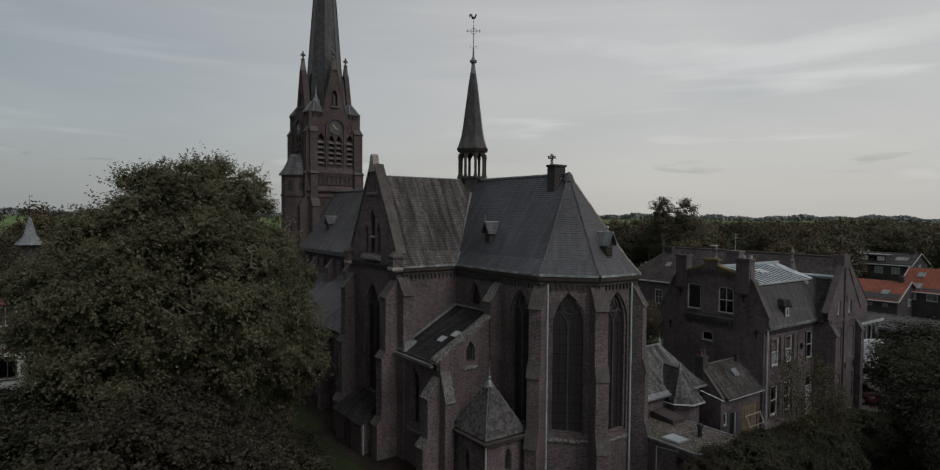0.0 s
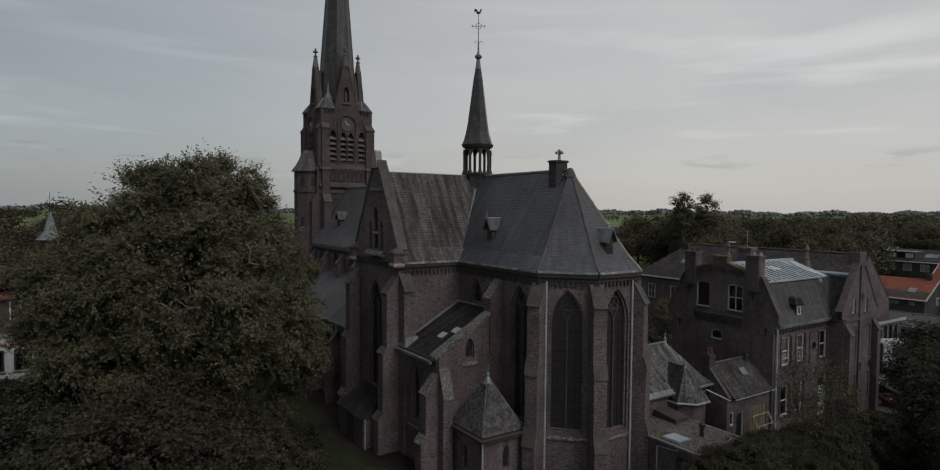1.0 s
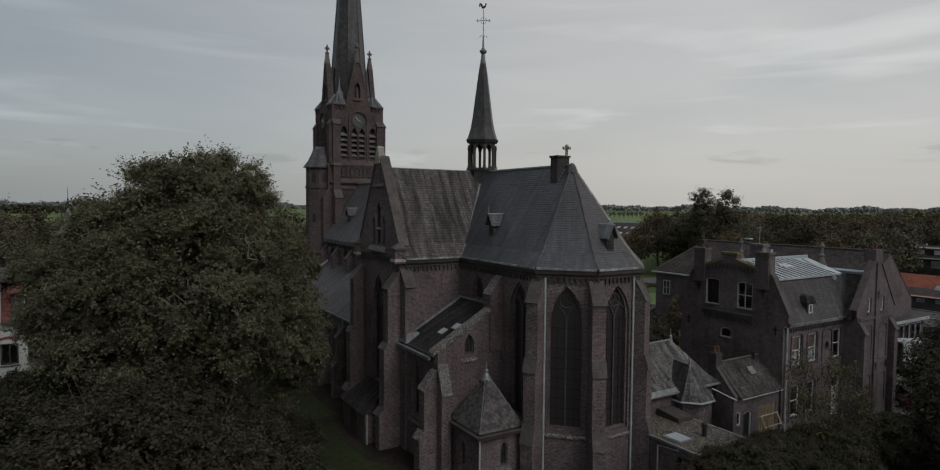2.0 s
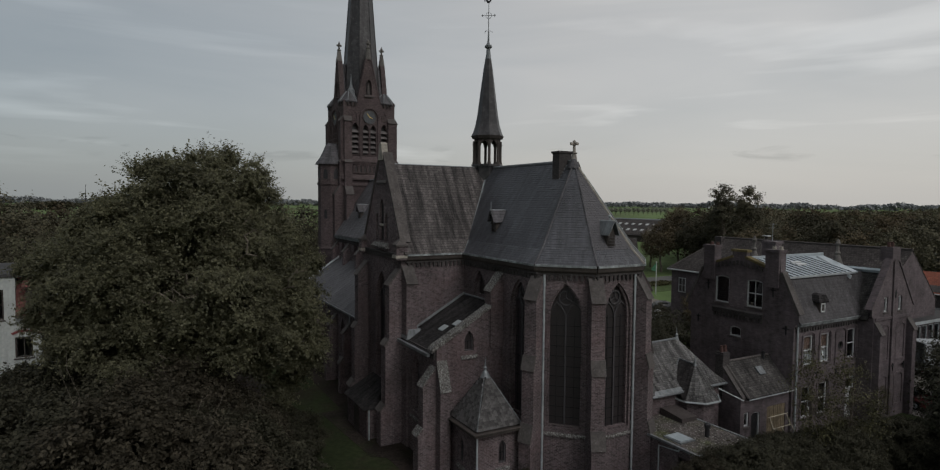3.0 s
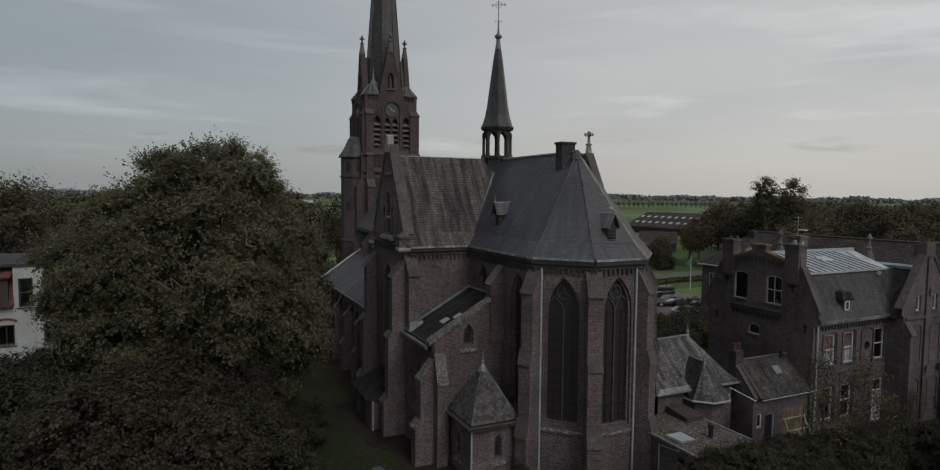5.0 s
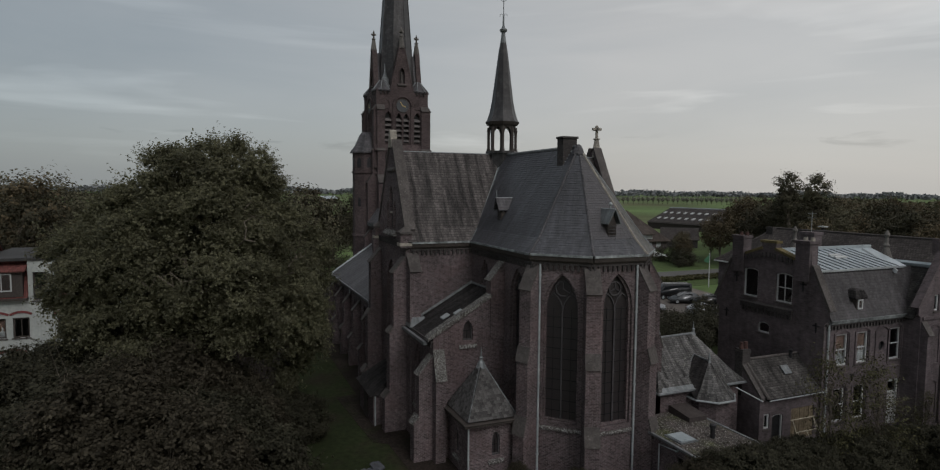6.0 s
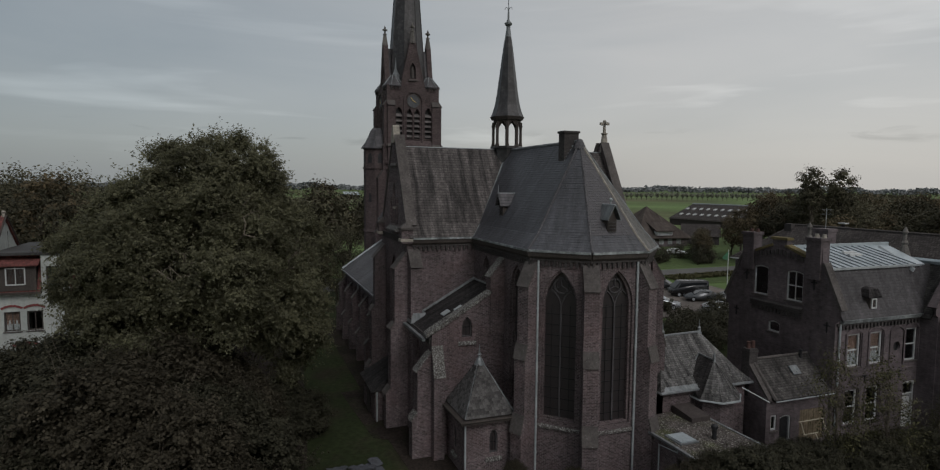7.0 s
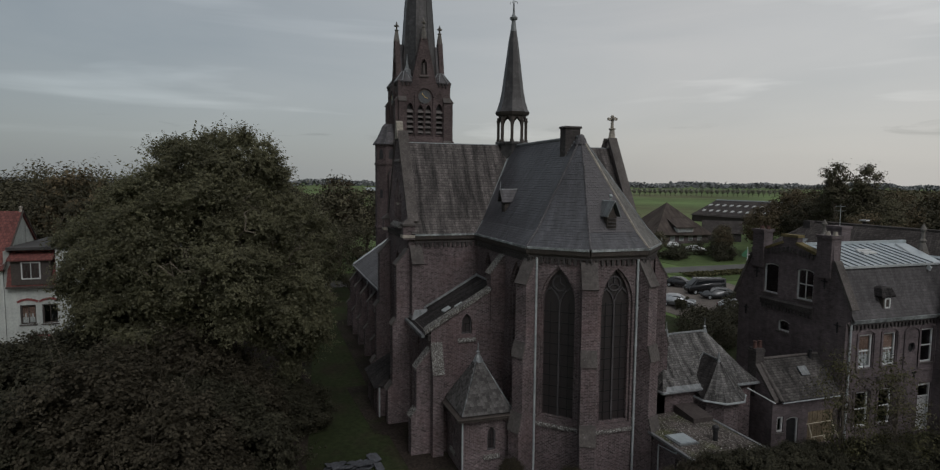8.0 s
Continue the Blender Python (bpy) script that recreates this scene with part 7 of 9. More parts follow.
def build_tree(name, seed, lobes, trunk, clumps, per, clump_r, leaf, mat, label, category="tree", bark=None, limbs=14, twigs=0, inner=0.55, group="", trunk_z=0.0, boughs=0, core=0, fans=None):
    """A tree about the local origin: trunk (height, radius), limbs into the crown, leaves in clumps."""
    rng = np.random.default_rng(seed)
    ob = thing(name, label, category, (0, 0, 0), group)
    if fans:
        pts, nr, cen = bough_points(rng, lobes, *fans)
    else:
        pts, nr, cen = crown_points(rng, lobes, clumps, per, clump_r, inner, 0.07, boughs)
    v, f = leaves(rng, pts, nr, leaf, 0.75 if fans else 0.35)
    if core:
        # larger leaves deep inside the crown
        cp, cn, _ = crown_points(rng, [(*q[:3], *(0.66 * k for k in q[3:])) for q in lobes], core, 16, 0.5, 0.2)
        cv, cf = leaves(rng, cp, cn, leaf * 1.7)
        v, f = np.concatenate([v, cv]), np.concatenate([f, cf + len(v)])
    cr = new("crown", mesh_from("crown", v, f, mat))
    cr.parent = ob
    h, r = trunk
    bm = B()
    base = np.array(lobes, float)[:, :3].mean(0)
    topp = (base[0] * 0.4, base[1] * 0.4, h)
    limb(bm, rng, (0, 0, trunk_z), topp, r, r * 0.6, 0.02, 5, 9)
    for k in range(limbs):
        tgt = cen[rng.integers(len(cen))]
        st = np.array([topp[0], topp[1], h * rng.uniform(0.55, 1.0)])
        way = limb(bm, rng, st, st + (tgt - st) * rng.uniform(0.75, 1.0), r * rng.uniform(0.25, 0.5), r * 0.07, 0.06, 6, 5)
        for q in range(3):
            p = way[rng.integers(2, len(way))]
            e = cen[rng.integers(len(cen))]
            if np.linalg.norm(e - np.array(p)) < 0.5 * np.linalg.norm(tgt - st) + 1.0:
                limb(bm, rng, p, e, r * 0.14, r * 0.03, 0.08, 4, 4)
    part("trunk", bm, bark or BARK, ob)
    if twigs:
        bm = B()
        for k in range(twigs):
            e = cen[rng.integers(len(cen))]
            s = e * np.array([0.5, 0.5, 0.25]) + rng.normal(0, 0.3, 3)
            e = e + (e - s) * rng.uniform(0.05, 0.35)
            way = limb(bm, rng, s, e, 0.022, 0.008, 0.05, 4, 4)
            for q in range(3):
                p = np.array(way[rng.integers(1, 4)])
                limb(bm, rng, p, p + (e - s) * 0.35 + rng.normal(0, 0.35, 3), 0.01, 0.005, 0.05, 3, 3)
        part("bare_twig_mass", bm, PALEBARK, ob, "bare grey-brown twigs", kind="stuff")
    return ob


big_tree = build_tree("broadleaf_tree", 11, [(0, 0, 11.0, 5.0, 5.2, 4.6), (0, -3.4, 13.0, 2.5, 2.1, 2.1), (-0.6, 4.0, 13.1, 2.4, 1.7, 2.1), (0, 0.6, 14.8, 3.0, 3.0, 2.3), (0.3, 0.0, 16.4, 1.2, 1.2, 1.1), (0, -2.4, 14.6, 1.7, 1.5, 1.3), (0.3, 2.5, 16.0, 1.3, 1.3, 1.2), (-0.4, 5.0, 10.4, 2.6, 2.0, 2.2), (0.2, -4.7, 10.4, 2.8, 2.4, 2.2), (1.4, -4.0, 8.4, 2.0, 1.8, 1.5), (2.6, 0.2, 9.6, 3.8, 4.4, 3.0), (2.0, 4.0, 7.4, 2.8, 2.3, 2.1), (1.6, 4.5, 5.4, 1.7, 1.5, 1.5), (2.4, 0.8, 7.6, 2.6, 2.0, 1.4), (2.0, -2.9, 7.3, 2.4, 1.8, 1.5)],
                      (7.5, 0.5), 0, 0, 0.24, 0.062, LEAF, "large olive-green broadleaf tree with a wide crown", limbs=56, core=1100, fans=(1.5, (0.75, 1.6), 24, 15, 14, 1300))
rng_l = np.random.default_rng(3)
for a, c in (((0.8, 0.2, 5.5), (5.4, -2.6, 10.6)), ((1.0, 0.4, 6.0), (5.2, 1.6, 8.8)), ((0.6, -0.4, 6.5), (3.2, -4.8, 10.0)), ((0.6, 0.6, 6.5), (4.6, 5.0, 10.4)), ((0.4, 0.2, 7.5), (4.4, 0.9, 14.2)), ((1.0, 0.2, 4.5), (4.2, 3.8, 7.2)), ((1.0, -0.2, 5.0), (4.6, -2.0, 7.8)), ((0.8, 0.4, 8.0), (5.2, 3.0, 12.2)), ((0.8, -0.2, 7.0), (5.8, 0.2, 11.4))):
    bm = B()
    way = limb(bm, rng_l, a, c, 0.12, 0.03, 0.05, 9, 6)
    for q in range(0, 7, 2):
        p = np.array(way[2 + q])
        e = p + rng_l.normal(0, 1.0, 3) + np.array([0.8, 0, 0.7])
        tw = limb(bm, rng_l, p, e, 0.045, 0.014, 0.1, 5, 4)
        for _ in range(2):
            p2 = np.array(tw[3])
            limb(bm, rng_l, p2, p2 + rng_l.normal(0, 0.5, 3) + np.array([0.4, 0, 0.3]), 0.016, 0.008, 0.1, 3, 3)
    part("limb", bm, PALEBARK, big_tree, "pale bare limb")
big_tree.matrix_basis = pose(-0.2, -19.8, 0)

shrub_a = build_tree("shrub", 21, [(0, 0, 2.4, 2.6, 2.6, 2.3), (1.6, 1.2, 1.8, 1.9, 1.9, 1.7), (-1.4, -1.2, 2.0, 2.0, 2.0, 1.9)], (1.2, 0.1), 340, 40, 0.4, 0.06, LEAF_DARK, "dark green dense garden shrub", "shrub", limbs=8, group="garden shrubs", inner=0.7, core=90, fans=(0.8, (0.5, 1.0), 13, 12, 8, 14))
shrub_b = build_tree("shrub", 22, [(0, 0, 2.8, 2.2, 2.2, 2.6), (1.2, -1.2, 2.0, 1.8, 1.8, 1.9)], (1.2, 0.1), 300, 40, 0.42, 0.06, LEAF_DRY, "brownish thin shrub with bare twigs", "shrub", BARK, 8, 26, 0.6, "garden shrubs", core=40, fans=(0.7, (0.45, 0.8), 9, 10, 6, 12))
shrub_c = build_tree("shrub", 23, [(0, 0, 2.4, 2.6, 2.6, 2.3), (1.6, 1.2, 1.8, 1.9, 1.9, 1.7), (-1.4, -1.2, 2.0, 2.0, 2.0, 1.9)], (1.2, 0.1), 260, 16, 0.42, 0.14, LEAF_DARK, "dark green dense roadside shrub", "shrub", limbs=6, group="roadside shrubs", inner=0.7)
spots = [(shrub_a, 9.5, -19.5, 1.15, 20), (shrub_b, 13.2, -20.2, 1.15, 80), (shrub_a, 7.5, -25.0, 1.35, 150), (shrub_a, 12.0, -26.0, 0.95, 40), (shrub_b, 11.0, -22.8, 1.35, 200),
         (shrub_a, 4.5, -28.0, 1.3, 280), (shrub_a, 14.5, -23.6, 0.8, 10), (shrub_b, 6.5, -17.8, 0.9, 300), (shrub_a, 2.5, -15.8, 0.7, 60), (shrub_a, 9.0, -30.5, 1.25, 100), (shrub_a, -1.5, -31.0, 1.1, 30), (shrub_a, -2.5, -27.6, 1.2, 70), (shrub_a, 1.2, -24.6, 1.4, 190), (shrub_b, 15.0, -27.5, 0.9, 120), (shrub_a, -7.0, -29.0, 0.68, 15), (shrub_a, -6.5, -33.5, 0.75, 215), (shrub_a, -6.0, -24.0, 0.95, 300), (shrub_b, 4.2, -20.6, 1.3, 170),
         (shrub_a, 19.3, 7.8, 0.62, 30), (shrub_a, 20.2, 9.8, 0.68, 110), (shrub_a, 18.2, 10.8, 0.5, 200), (shrub_a, 19.2, 12.6, 0.58, 250), (shrub_a, 21.4, 6.0, 0.62, 300), (shrub_a, 18.4, 14.6, 0.5, 70), (shrub_a, 20.6, 15.0, 0.66, 15), (shrub_a, 19.2, 0.4, 0.42, 20), (shrub_a, 19.7, 2.9, 0.76, 50), (shrub_b, 19.0, 0.9, 0.58, 140), (shrub_a, 19.3, 5.3, 0.68, 160), (shrub_a, 17.5, 6.4, 0.44, 15), (shrub_a, 17.2, 8.2, 0.47, 95), (shrub_a, 16.9, 10.0, 0.42, 230), (shrub_a, 17.4, 12.4, 0.4, 310), (shrub_b, 16.2, -0.6, 0.3, 10), (shrub_b, 14.6, -2.6, 0.28, 90), (shrub_b, 12.6, -4.9, 0.25, 40),
         (shrub_c, -13.6, 30.6, 0.45, 140), (shrub_c, -10.5, 31.0, 0.7, 10), (shrub_c, -9.8, 24.0, 0.6, 70), (shrub_c, -12.5, 26.5, 0.55, 170), (shrub_c, -7.5, 26.0, 0.65, 270), (shrub_c, -5.5, 22.5, 0.6, 20), (shrub_c, -9.0, 28.6, 0.6, 120), (shrub_c, -66, 71, 0.8, 20), (shrub_c, -61.4, 61.0, 0.6, 50), (shrub_c, -63.8, 62.6, 0.7, 160), (shrub_c, -57.0, 68.4, 0.75, 250), (shrub_c, -59.6, 70.6, 0.8, 310)]
first = set()
for ob, x, y, s, turn in spots:
    m = pose(x, y, -0.1, 0, 0, turn)
    if ob.name in first:
        o = copy_thing(ob, m)
    else:
        first.add(ob.name)
        o = ob
        o.matrix_basis = m
    o.scale = (s, s, s)

thin_tree = build_tree("young_tree", 31, [(0, 0, 4.4, 1.5, 1.5, 2.2), (0.5, 0.4, 2.6, 1.3, 1.3, 1.4), (-0.3, 0.2, 6.0, 0.8, 0.8, 1.2)], (5.2, 0.09), 105, 40, 0.27, 0.05, LEAF_YOUNG, "thin young garden tree with sparse leaves", limbs=22, inner=0.3, group="garden trees")
thin_tree.matrix_basis = pose(18.9, 8.9, 0)
thin_tree.scale = (0.85, 0.85, 1.08)
for x, y, s, turn in ((19.6, 11.6, 1.0, 60), (16.3, 21.2, 0.45, 200), (19.6, 25.0, 0.9, 300)):
    o = copy_thing(thin_tree, pose(x, y, 0, 0, 0, turn))
    o.scale = (s, s, s)
dark_tree = build_tree("dark_garden_tree", 41, [(0, 0, 4.2, 2.4, 2.4, 2.6), (0.6, 1.6, 3.4, 2.0, 2.0, 2.2), (-0.5, -1.4, 3.0, 2.0, 1.9, 2.0)], (3.0, 0.16), 560, 60, 0.36, 0.08, LEAF_GARDEN, "dense dark green garden tree", limbs=14, inner=0.6, group="garden trees", core=150)
dark_tree.matrix_basis = pose(18.2, 31.6, 0)
dark_tree.scale = (1.3, 1.3, 0.98)
for x, y, s, turn in ((24.3, 17.8, 1.05, 120), (25.7, 13.7, 0.85, 220), (25.0, 21.5, 1.25, 30), (22.4, 20.6, 0.5, 70)):
    o = copy_thing(dark_tree, pose(x, y, 0, 0, 0, turn))
    o.scale = (s, s, s)

# far and middle-distance trees
far_a = build_tree("village_tree", 51, [(0, 0, 7.5, 3.4, 3.4, 3.6), (1.6, 1.0, 6.0, 2.8, 2.8, 2.8), (-1.4, -1.2, 6.2, 2.6, 2.6, 2.9)], (5.0, 0.28), 220, 20, 0.42, 0.19, LEAF_FAR, "grey-green broadleaf village tree", limbs=8, inner=0.6, group="village trees")
far_b = build_tree("village_tree", 52, [(0, 0, 8.2, 3.0, 3.0, 4.2), (1.2, -1.4, 6.4, 2.6, 2.6, 2.8)], (5.0, 0.26), 200, 20, 0.42, 0.19, LEAF_FAR_BROWN, "brown-green autumnal village tree", limbs=8, inner=0.55, group="village trees")
fine_a = build_tree("village_tree", 54, [(0, 0, 7.5, 3.4, 3.4, 3.2), (2.0, 1.0, 6.6, 2.8, 2.8, 2.6), (-1.8, -1.2, 6.4, 2.6, 2.6, 2.6), (0.4, -2.4, 7.4, 2.0, 2.0, 2.2)], (5.0, 0.28), 280, 34, 0.4, 0.11, LEAF_FAR, "grey-green broadleaf village tree", limbs=14, inner=0.55, group="village trees")
far_c = build_tree("village_tree", 53, [(0, 0, 12.6, 1.55, 1.55, 1.9), (0.4, 0.3, 10.4, 1.2, 1.2, 1.3), (-0.6, -0.4, 11.2, 1.1, 1.1, 1.1)], (11.0, 0.22), 120, 44, 0.3, 0.12, LEAF_FAR, "tall thin-crowned village tree", limbs=12, inner=0.5, group="village trees")
placed = set()


def plant(ob, x, y, s, turn):
    m = pose(x, y, 0, 0, 0, turn)
    if ob.name in placed:
        o = copy_thing(ob, m)
    else:
        placed.add(ob.name)
        o = ob
        o.matrix_basis = m
    o.scale = (s, s, s * 0.95)
    return o


rng = random.Random(5)
# the belt behind the rectory
for k in range(66):
    t = rng.random()
    x = -68 + 136 * t + rng.uniform(-6, 6)
    y = 96 + 34 * rng.random() - 14 * t + (20 if -8 < x < 40 else 0)
    if y < 128 and 36 - 0.42 * (y + 26) < x < 36 - 0.2 * (y + 26):
        continue
    plant(rng.choice((far_a, far_a, far_b)), x, y, rng.uniform(0.9, 1.27), rng.uniform(0, 360))
for k in range(14):
    plant(rng.choice((far_a, far_b)), -34 + 46 * (k + rng.random()) / 14, rng.uniform(131, 150), rng.uniform(1.1, 1.3), rng.uniform(0, 360))
for x, y, s in ((-43.6, 80.6, 1.36), (-41.2, 85.0, 1.34), (-49, 84, 0.95)):
    plant(far_c, x, y, s, rng.uniform(0, 360))
for x, y, s in ((-44.5, 84, 1.42), (-47.5, 88, 1.4), (-40.5, 88, 1.36)):
    plant(fine_a, x, y, s, 70 * x)
# gardens between parking and farm, and round the farm
for x, y, s in ((-58, 79, 0.95), (-55, 85, 1.1), (-50, 90, 1.2), (-62, 89, 1.15), (-64, 99, 1.2), (-70, 106, 1.2), (-78, 112, 1.1), (-57, 96, 1.25), (-66, 84, 0.8), (-106, 90, 0.4), (-88, 114, 1.0), (-112, 84, 0.6), (-14, 32.2, 0.32), (-9.8, 33.2, 0.42), (-5, 31.8, 0.5), (-1, 31.5, 0.5), (-30, 66, 0.75), (-24, 70, 0.8), (-34, 76, 0.9), (-16, 62, 0.6), (-8, 66, 0.65), (-60, 70.5, 0.58), (-64, 74, 0.6), (-66, 60, 0.5), (-20, 84, 0.9), (-38, 92, 0.95), (-28, 96, 1.0)):
    plant(rng.choice((far_a, far_b)), x, y, s, rng.uniform(0, 360))
# west of the church, behind the big tree
for k in range(36):
    x = -46 - 60 * rng.random()
    y = -52 + 62 * rng.random()
    if y > -12 and x > -62:
        continue
    plant(rng.choice((far_a, far_b, fine_a)), x, y, rng.uniform(1.1, 1.4), rng.uniform(0, 360))
for x, y, s in ((-36, -14, 0.85), (-43, -8.5, 0.95), (-48, -4, 0.9), (-38, -20, 1.1), (-44, -25, 1.3), (-40, -33, 1.1), (-45, -40, 1.4), (-52, -36, 1.5), (-37, -6.5, 0.5), (-31, -12.5, 0.55), (-56, -42, 1.74), (-55, -48, 1.62), (-60, -53, 1.6)):
    plant(fine_a, x, y, s, rng.uniform(0, 360))

# woods beyond the belt
for k in range(52):
    a, far = radians(105 + 28 * (k + rng.random()) / 52), rng.uniform(150, 235)
    plant(rng.choice((far_a, far_b, far_b)), 38 + far * math.cos(a), -20 + far * math.sin(a), rng.uniform(1.0, 1.22), rng.uniform(0, 360))
# two trees hidden behind the big one, added to shade the aisle wall
plant(fine_a, -13.5, -19.5, 1.0, 40)
plant(fine_a, -21.5, -18.2, 1.05, 200)

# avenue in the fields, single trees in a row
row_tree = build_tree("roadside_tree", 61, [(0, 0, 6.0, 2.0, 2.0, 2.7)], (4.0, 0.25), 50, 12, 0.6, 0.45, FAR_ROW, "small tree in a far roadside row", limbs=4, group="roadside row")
row_tree.matrix_basis = pose(-608, 326, 0)
for k in range(1, 44):
    copy_thing(row_tree, pose(-608 + 1.9 * k, 326 + 5.9 * k + rng.uniform(-0.8, 0.8), 0, 0, 0, rng.uniform(0, 360)))

# far tree lines: uneven bands of leaf clumps towards the horizon
def tree_band(name, x0, y0, x1, y1, h, deep, count, leaf, mat, label, seed):
    r = np.random.default_rng(seed)
    t = r.uniform(0, 1, count)
    ph = r.uniform(0, 6.28, 6)
    ln = math.hypot(x1 - x0, y1 - y0)
    prof = 0.72 + 0.16 * np.sin(t * ln / 35 + ph[0]) + 0.12 * np.sin(t * ln / 13 + ph[1]) + 0.1 * np.sin(t * ln / 90 + ph[2])
    z = h * prof * np.sqrt(r.uniform(0.0, 1, count))
    px, py = -(y1 - y0) / ln, (x1 - x0) / ln
    o = r.normal(0, deep, count)
    p = np.stack([x0 + (x1 - x0) * t + px * o, y0 + (y1 - y0) * t + py * o, z], 1)
    v, f = leaves(r, p, np.tile([[0, 0, 0.8]], (count, 1)) + r.normal(0, 0.7, (count, 3)), leaf)
    ob = new(name, mesh_from(name, v, f, mat))
    return tagged(ob, label, "trees", "", "stuff")


tree_band("distant_woods", -1900, -900, -1500, 1500, 20, 30, 9000, 5.0, FAR_HAZE, "low woods along the horizon, tinted with haze", 1)
tree_band("distant_woods", -1500, 1500, 500, 2300, 20, 30, 9000, 5.0, FAR_HAZE, "low woods along the horizon, tinted with haze", 2)
tree_band("distant_woods", -1900, -900, -600, -1700, 15, 30, 5000, 5.0, FAR_HAZE, "low woods along the horizon, tinted with haze", 3)
tree_band("distant_woods", -900, -60, -760, -520, 11, 12, 3500, 2.6, LEAF_FAR, "dark hedgerow trees across the fields", 4)
tree_band("distant_woods", -420, 560, 420, 640, 13, 25, 9000, 2.4, LEAF_FAR, "dark hedgerow trees across the fields", 5)
tree_band("distant_woods", -330, -420, -260, 20, 11, 22, 8000, 1.8, LEAF_FAR, "dark hedgerow trees across the fields", 6)

# ---- white house beyond the big tree ----
wh = thing("white_house", "cream plastered house with red arches and mansard roof", "house", (-17, -31, 0))
HX = -13.0
p_h = Plane(HX, -34.6, 0, 1)
HL = 11.6
hv = lambda y: y + 34.6
hw = [(hv(-33.2), 1.0, 4.2, 5.65), (hv(-31.8), 1.0, 4.2, 5.65), (hv(-29.1), 1.0, 4.15, 5.6), (hv(-27.6), 1.0, 4.15, 5.6), (hv(-25.2), 1.0, 4.15, 5.6)]
hl = [(hv(-32.4), 1.3, 1.0, 2.9), (hv(-29.1), 1.3, 1.0, 2.9), (hv(-26.2), 1.3, 1.0, 2.9)]
hu = (hv(-30.58), 0.85, 6.85, 8.9)
wall_part(p_h, [(0, 0), (HL, 0), (HL, 7.1), (hv(-29.5), 7.1), (hv(-29.5), 9.75), (hv(-31.3), 9.75), (hv(-31.3), 7.1), (0, 7.1)], [rect(*w) for w in hw + hl] + [rect(*hu)], (0.3, 0.3), PLASTER, wh, 0.3)
for w in hw + hl:
    win = house_window(wh, p_h, *w, rise=0, bars=(1, 1), frame_mat=DARKWOOD, curtain=w is hw[0])
    bm = B()
    c, ww_, v0, v1 = w
    bar(bm, p_h, [(c - ww_ * 0.62 + ww_ * 1.24 * k / 6, v1 + 0.26 + 0.17 * (1 - (1 - k / 3) ** 2)) for k in range(7)], 0.15, -0.05, 0.0)
    part("brick_arch", bm, REDARCH, win, "red brick window arch")
house_window(wh, p_h, *hu, rise=0, bars=(0, 2), frame_mat=DARKWOOD)
for a, c in ((-34.4, -31.3), (-29.5, -23.0)):
    bm = B()
    sheet(bm, [[(HX + 0.25, a, 7.1), (HX + 0.25, c, 7.1)], [(HX - 0.7, a, 9.75), (HX - 0.7, c, 9.75)]])
    thicken(part("mansard_roof", bm, REDTILE, wh, "dull red tiled mansard slope"), 0.1)
    bm = B()
    box(bm, HX, HX + 0.4, a, c, 6.95, 7.1)
    part("gutter", bm, DARKWOOD, wh)
for y0 in (-33.55, -28.4):
    bm = B()
    box(bm, HX - 1.2, HX + 0.27, y0 - 0.5, y0 + 2.0, 7.2, 9.05)
    dm = part("dormer", bm, DARKWOOD, wh, "dark-framed dormer with white windows")
    bm = B()
    prism(bm, [(HX + 0.5, y0 - 0.7, 8.98), (HX - 1.0, y0 - 0.7, 9.62), (HX - 1.0, y0 - 0.7, 9.74), (HX + 0.5, y0 - 0.7, 9.1)], (0, 2.9, 0))
    part("dormer_roof", bm, REDTILE, dm)
    house_window(dm, Plane(HX + 0.28, y0, 0, 1), 0.75, 1.25, 7.6, 8.9, 0.0, 0, (1, 1), WHITE, sill=False, flat=True)
bm = B()
box(bm, HX - 9, HX + 0.1, -34.4, -23.0, 9.75, 9.95)
part("flat_roof", bm, BITUMEN, wh, "flat grey bitumen roof")
for x, y in ((-15, -26), (-17.5, -29.0)):
    bm = B()
    box(bm, x - 0.5, x + 0.5, y - 0.35, y + 0.35, 9.9, 10.8)
    part("chimney", bm, BRICK_DARK, wh)
rect_wall(Plane(HX, -23.0, -1, 0), 9, 9.7, (), (0.3, 0.3), PLASTER, parent=wh, thick=0.3)
rect_wall(Plane(HX - 9, -34.58, 1, 0), 9, 9.7, (), (0.3, 0.3), PLASTER, parent=wh, thick=0.3)
rect_wall(Plane(HX - 9, -23, 0, -1), HL, 9.7, (), (0.3, 0.3), PLASTER, parent=wh, thick=0.3)
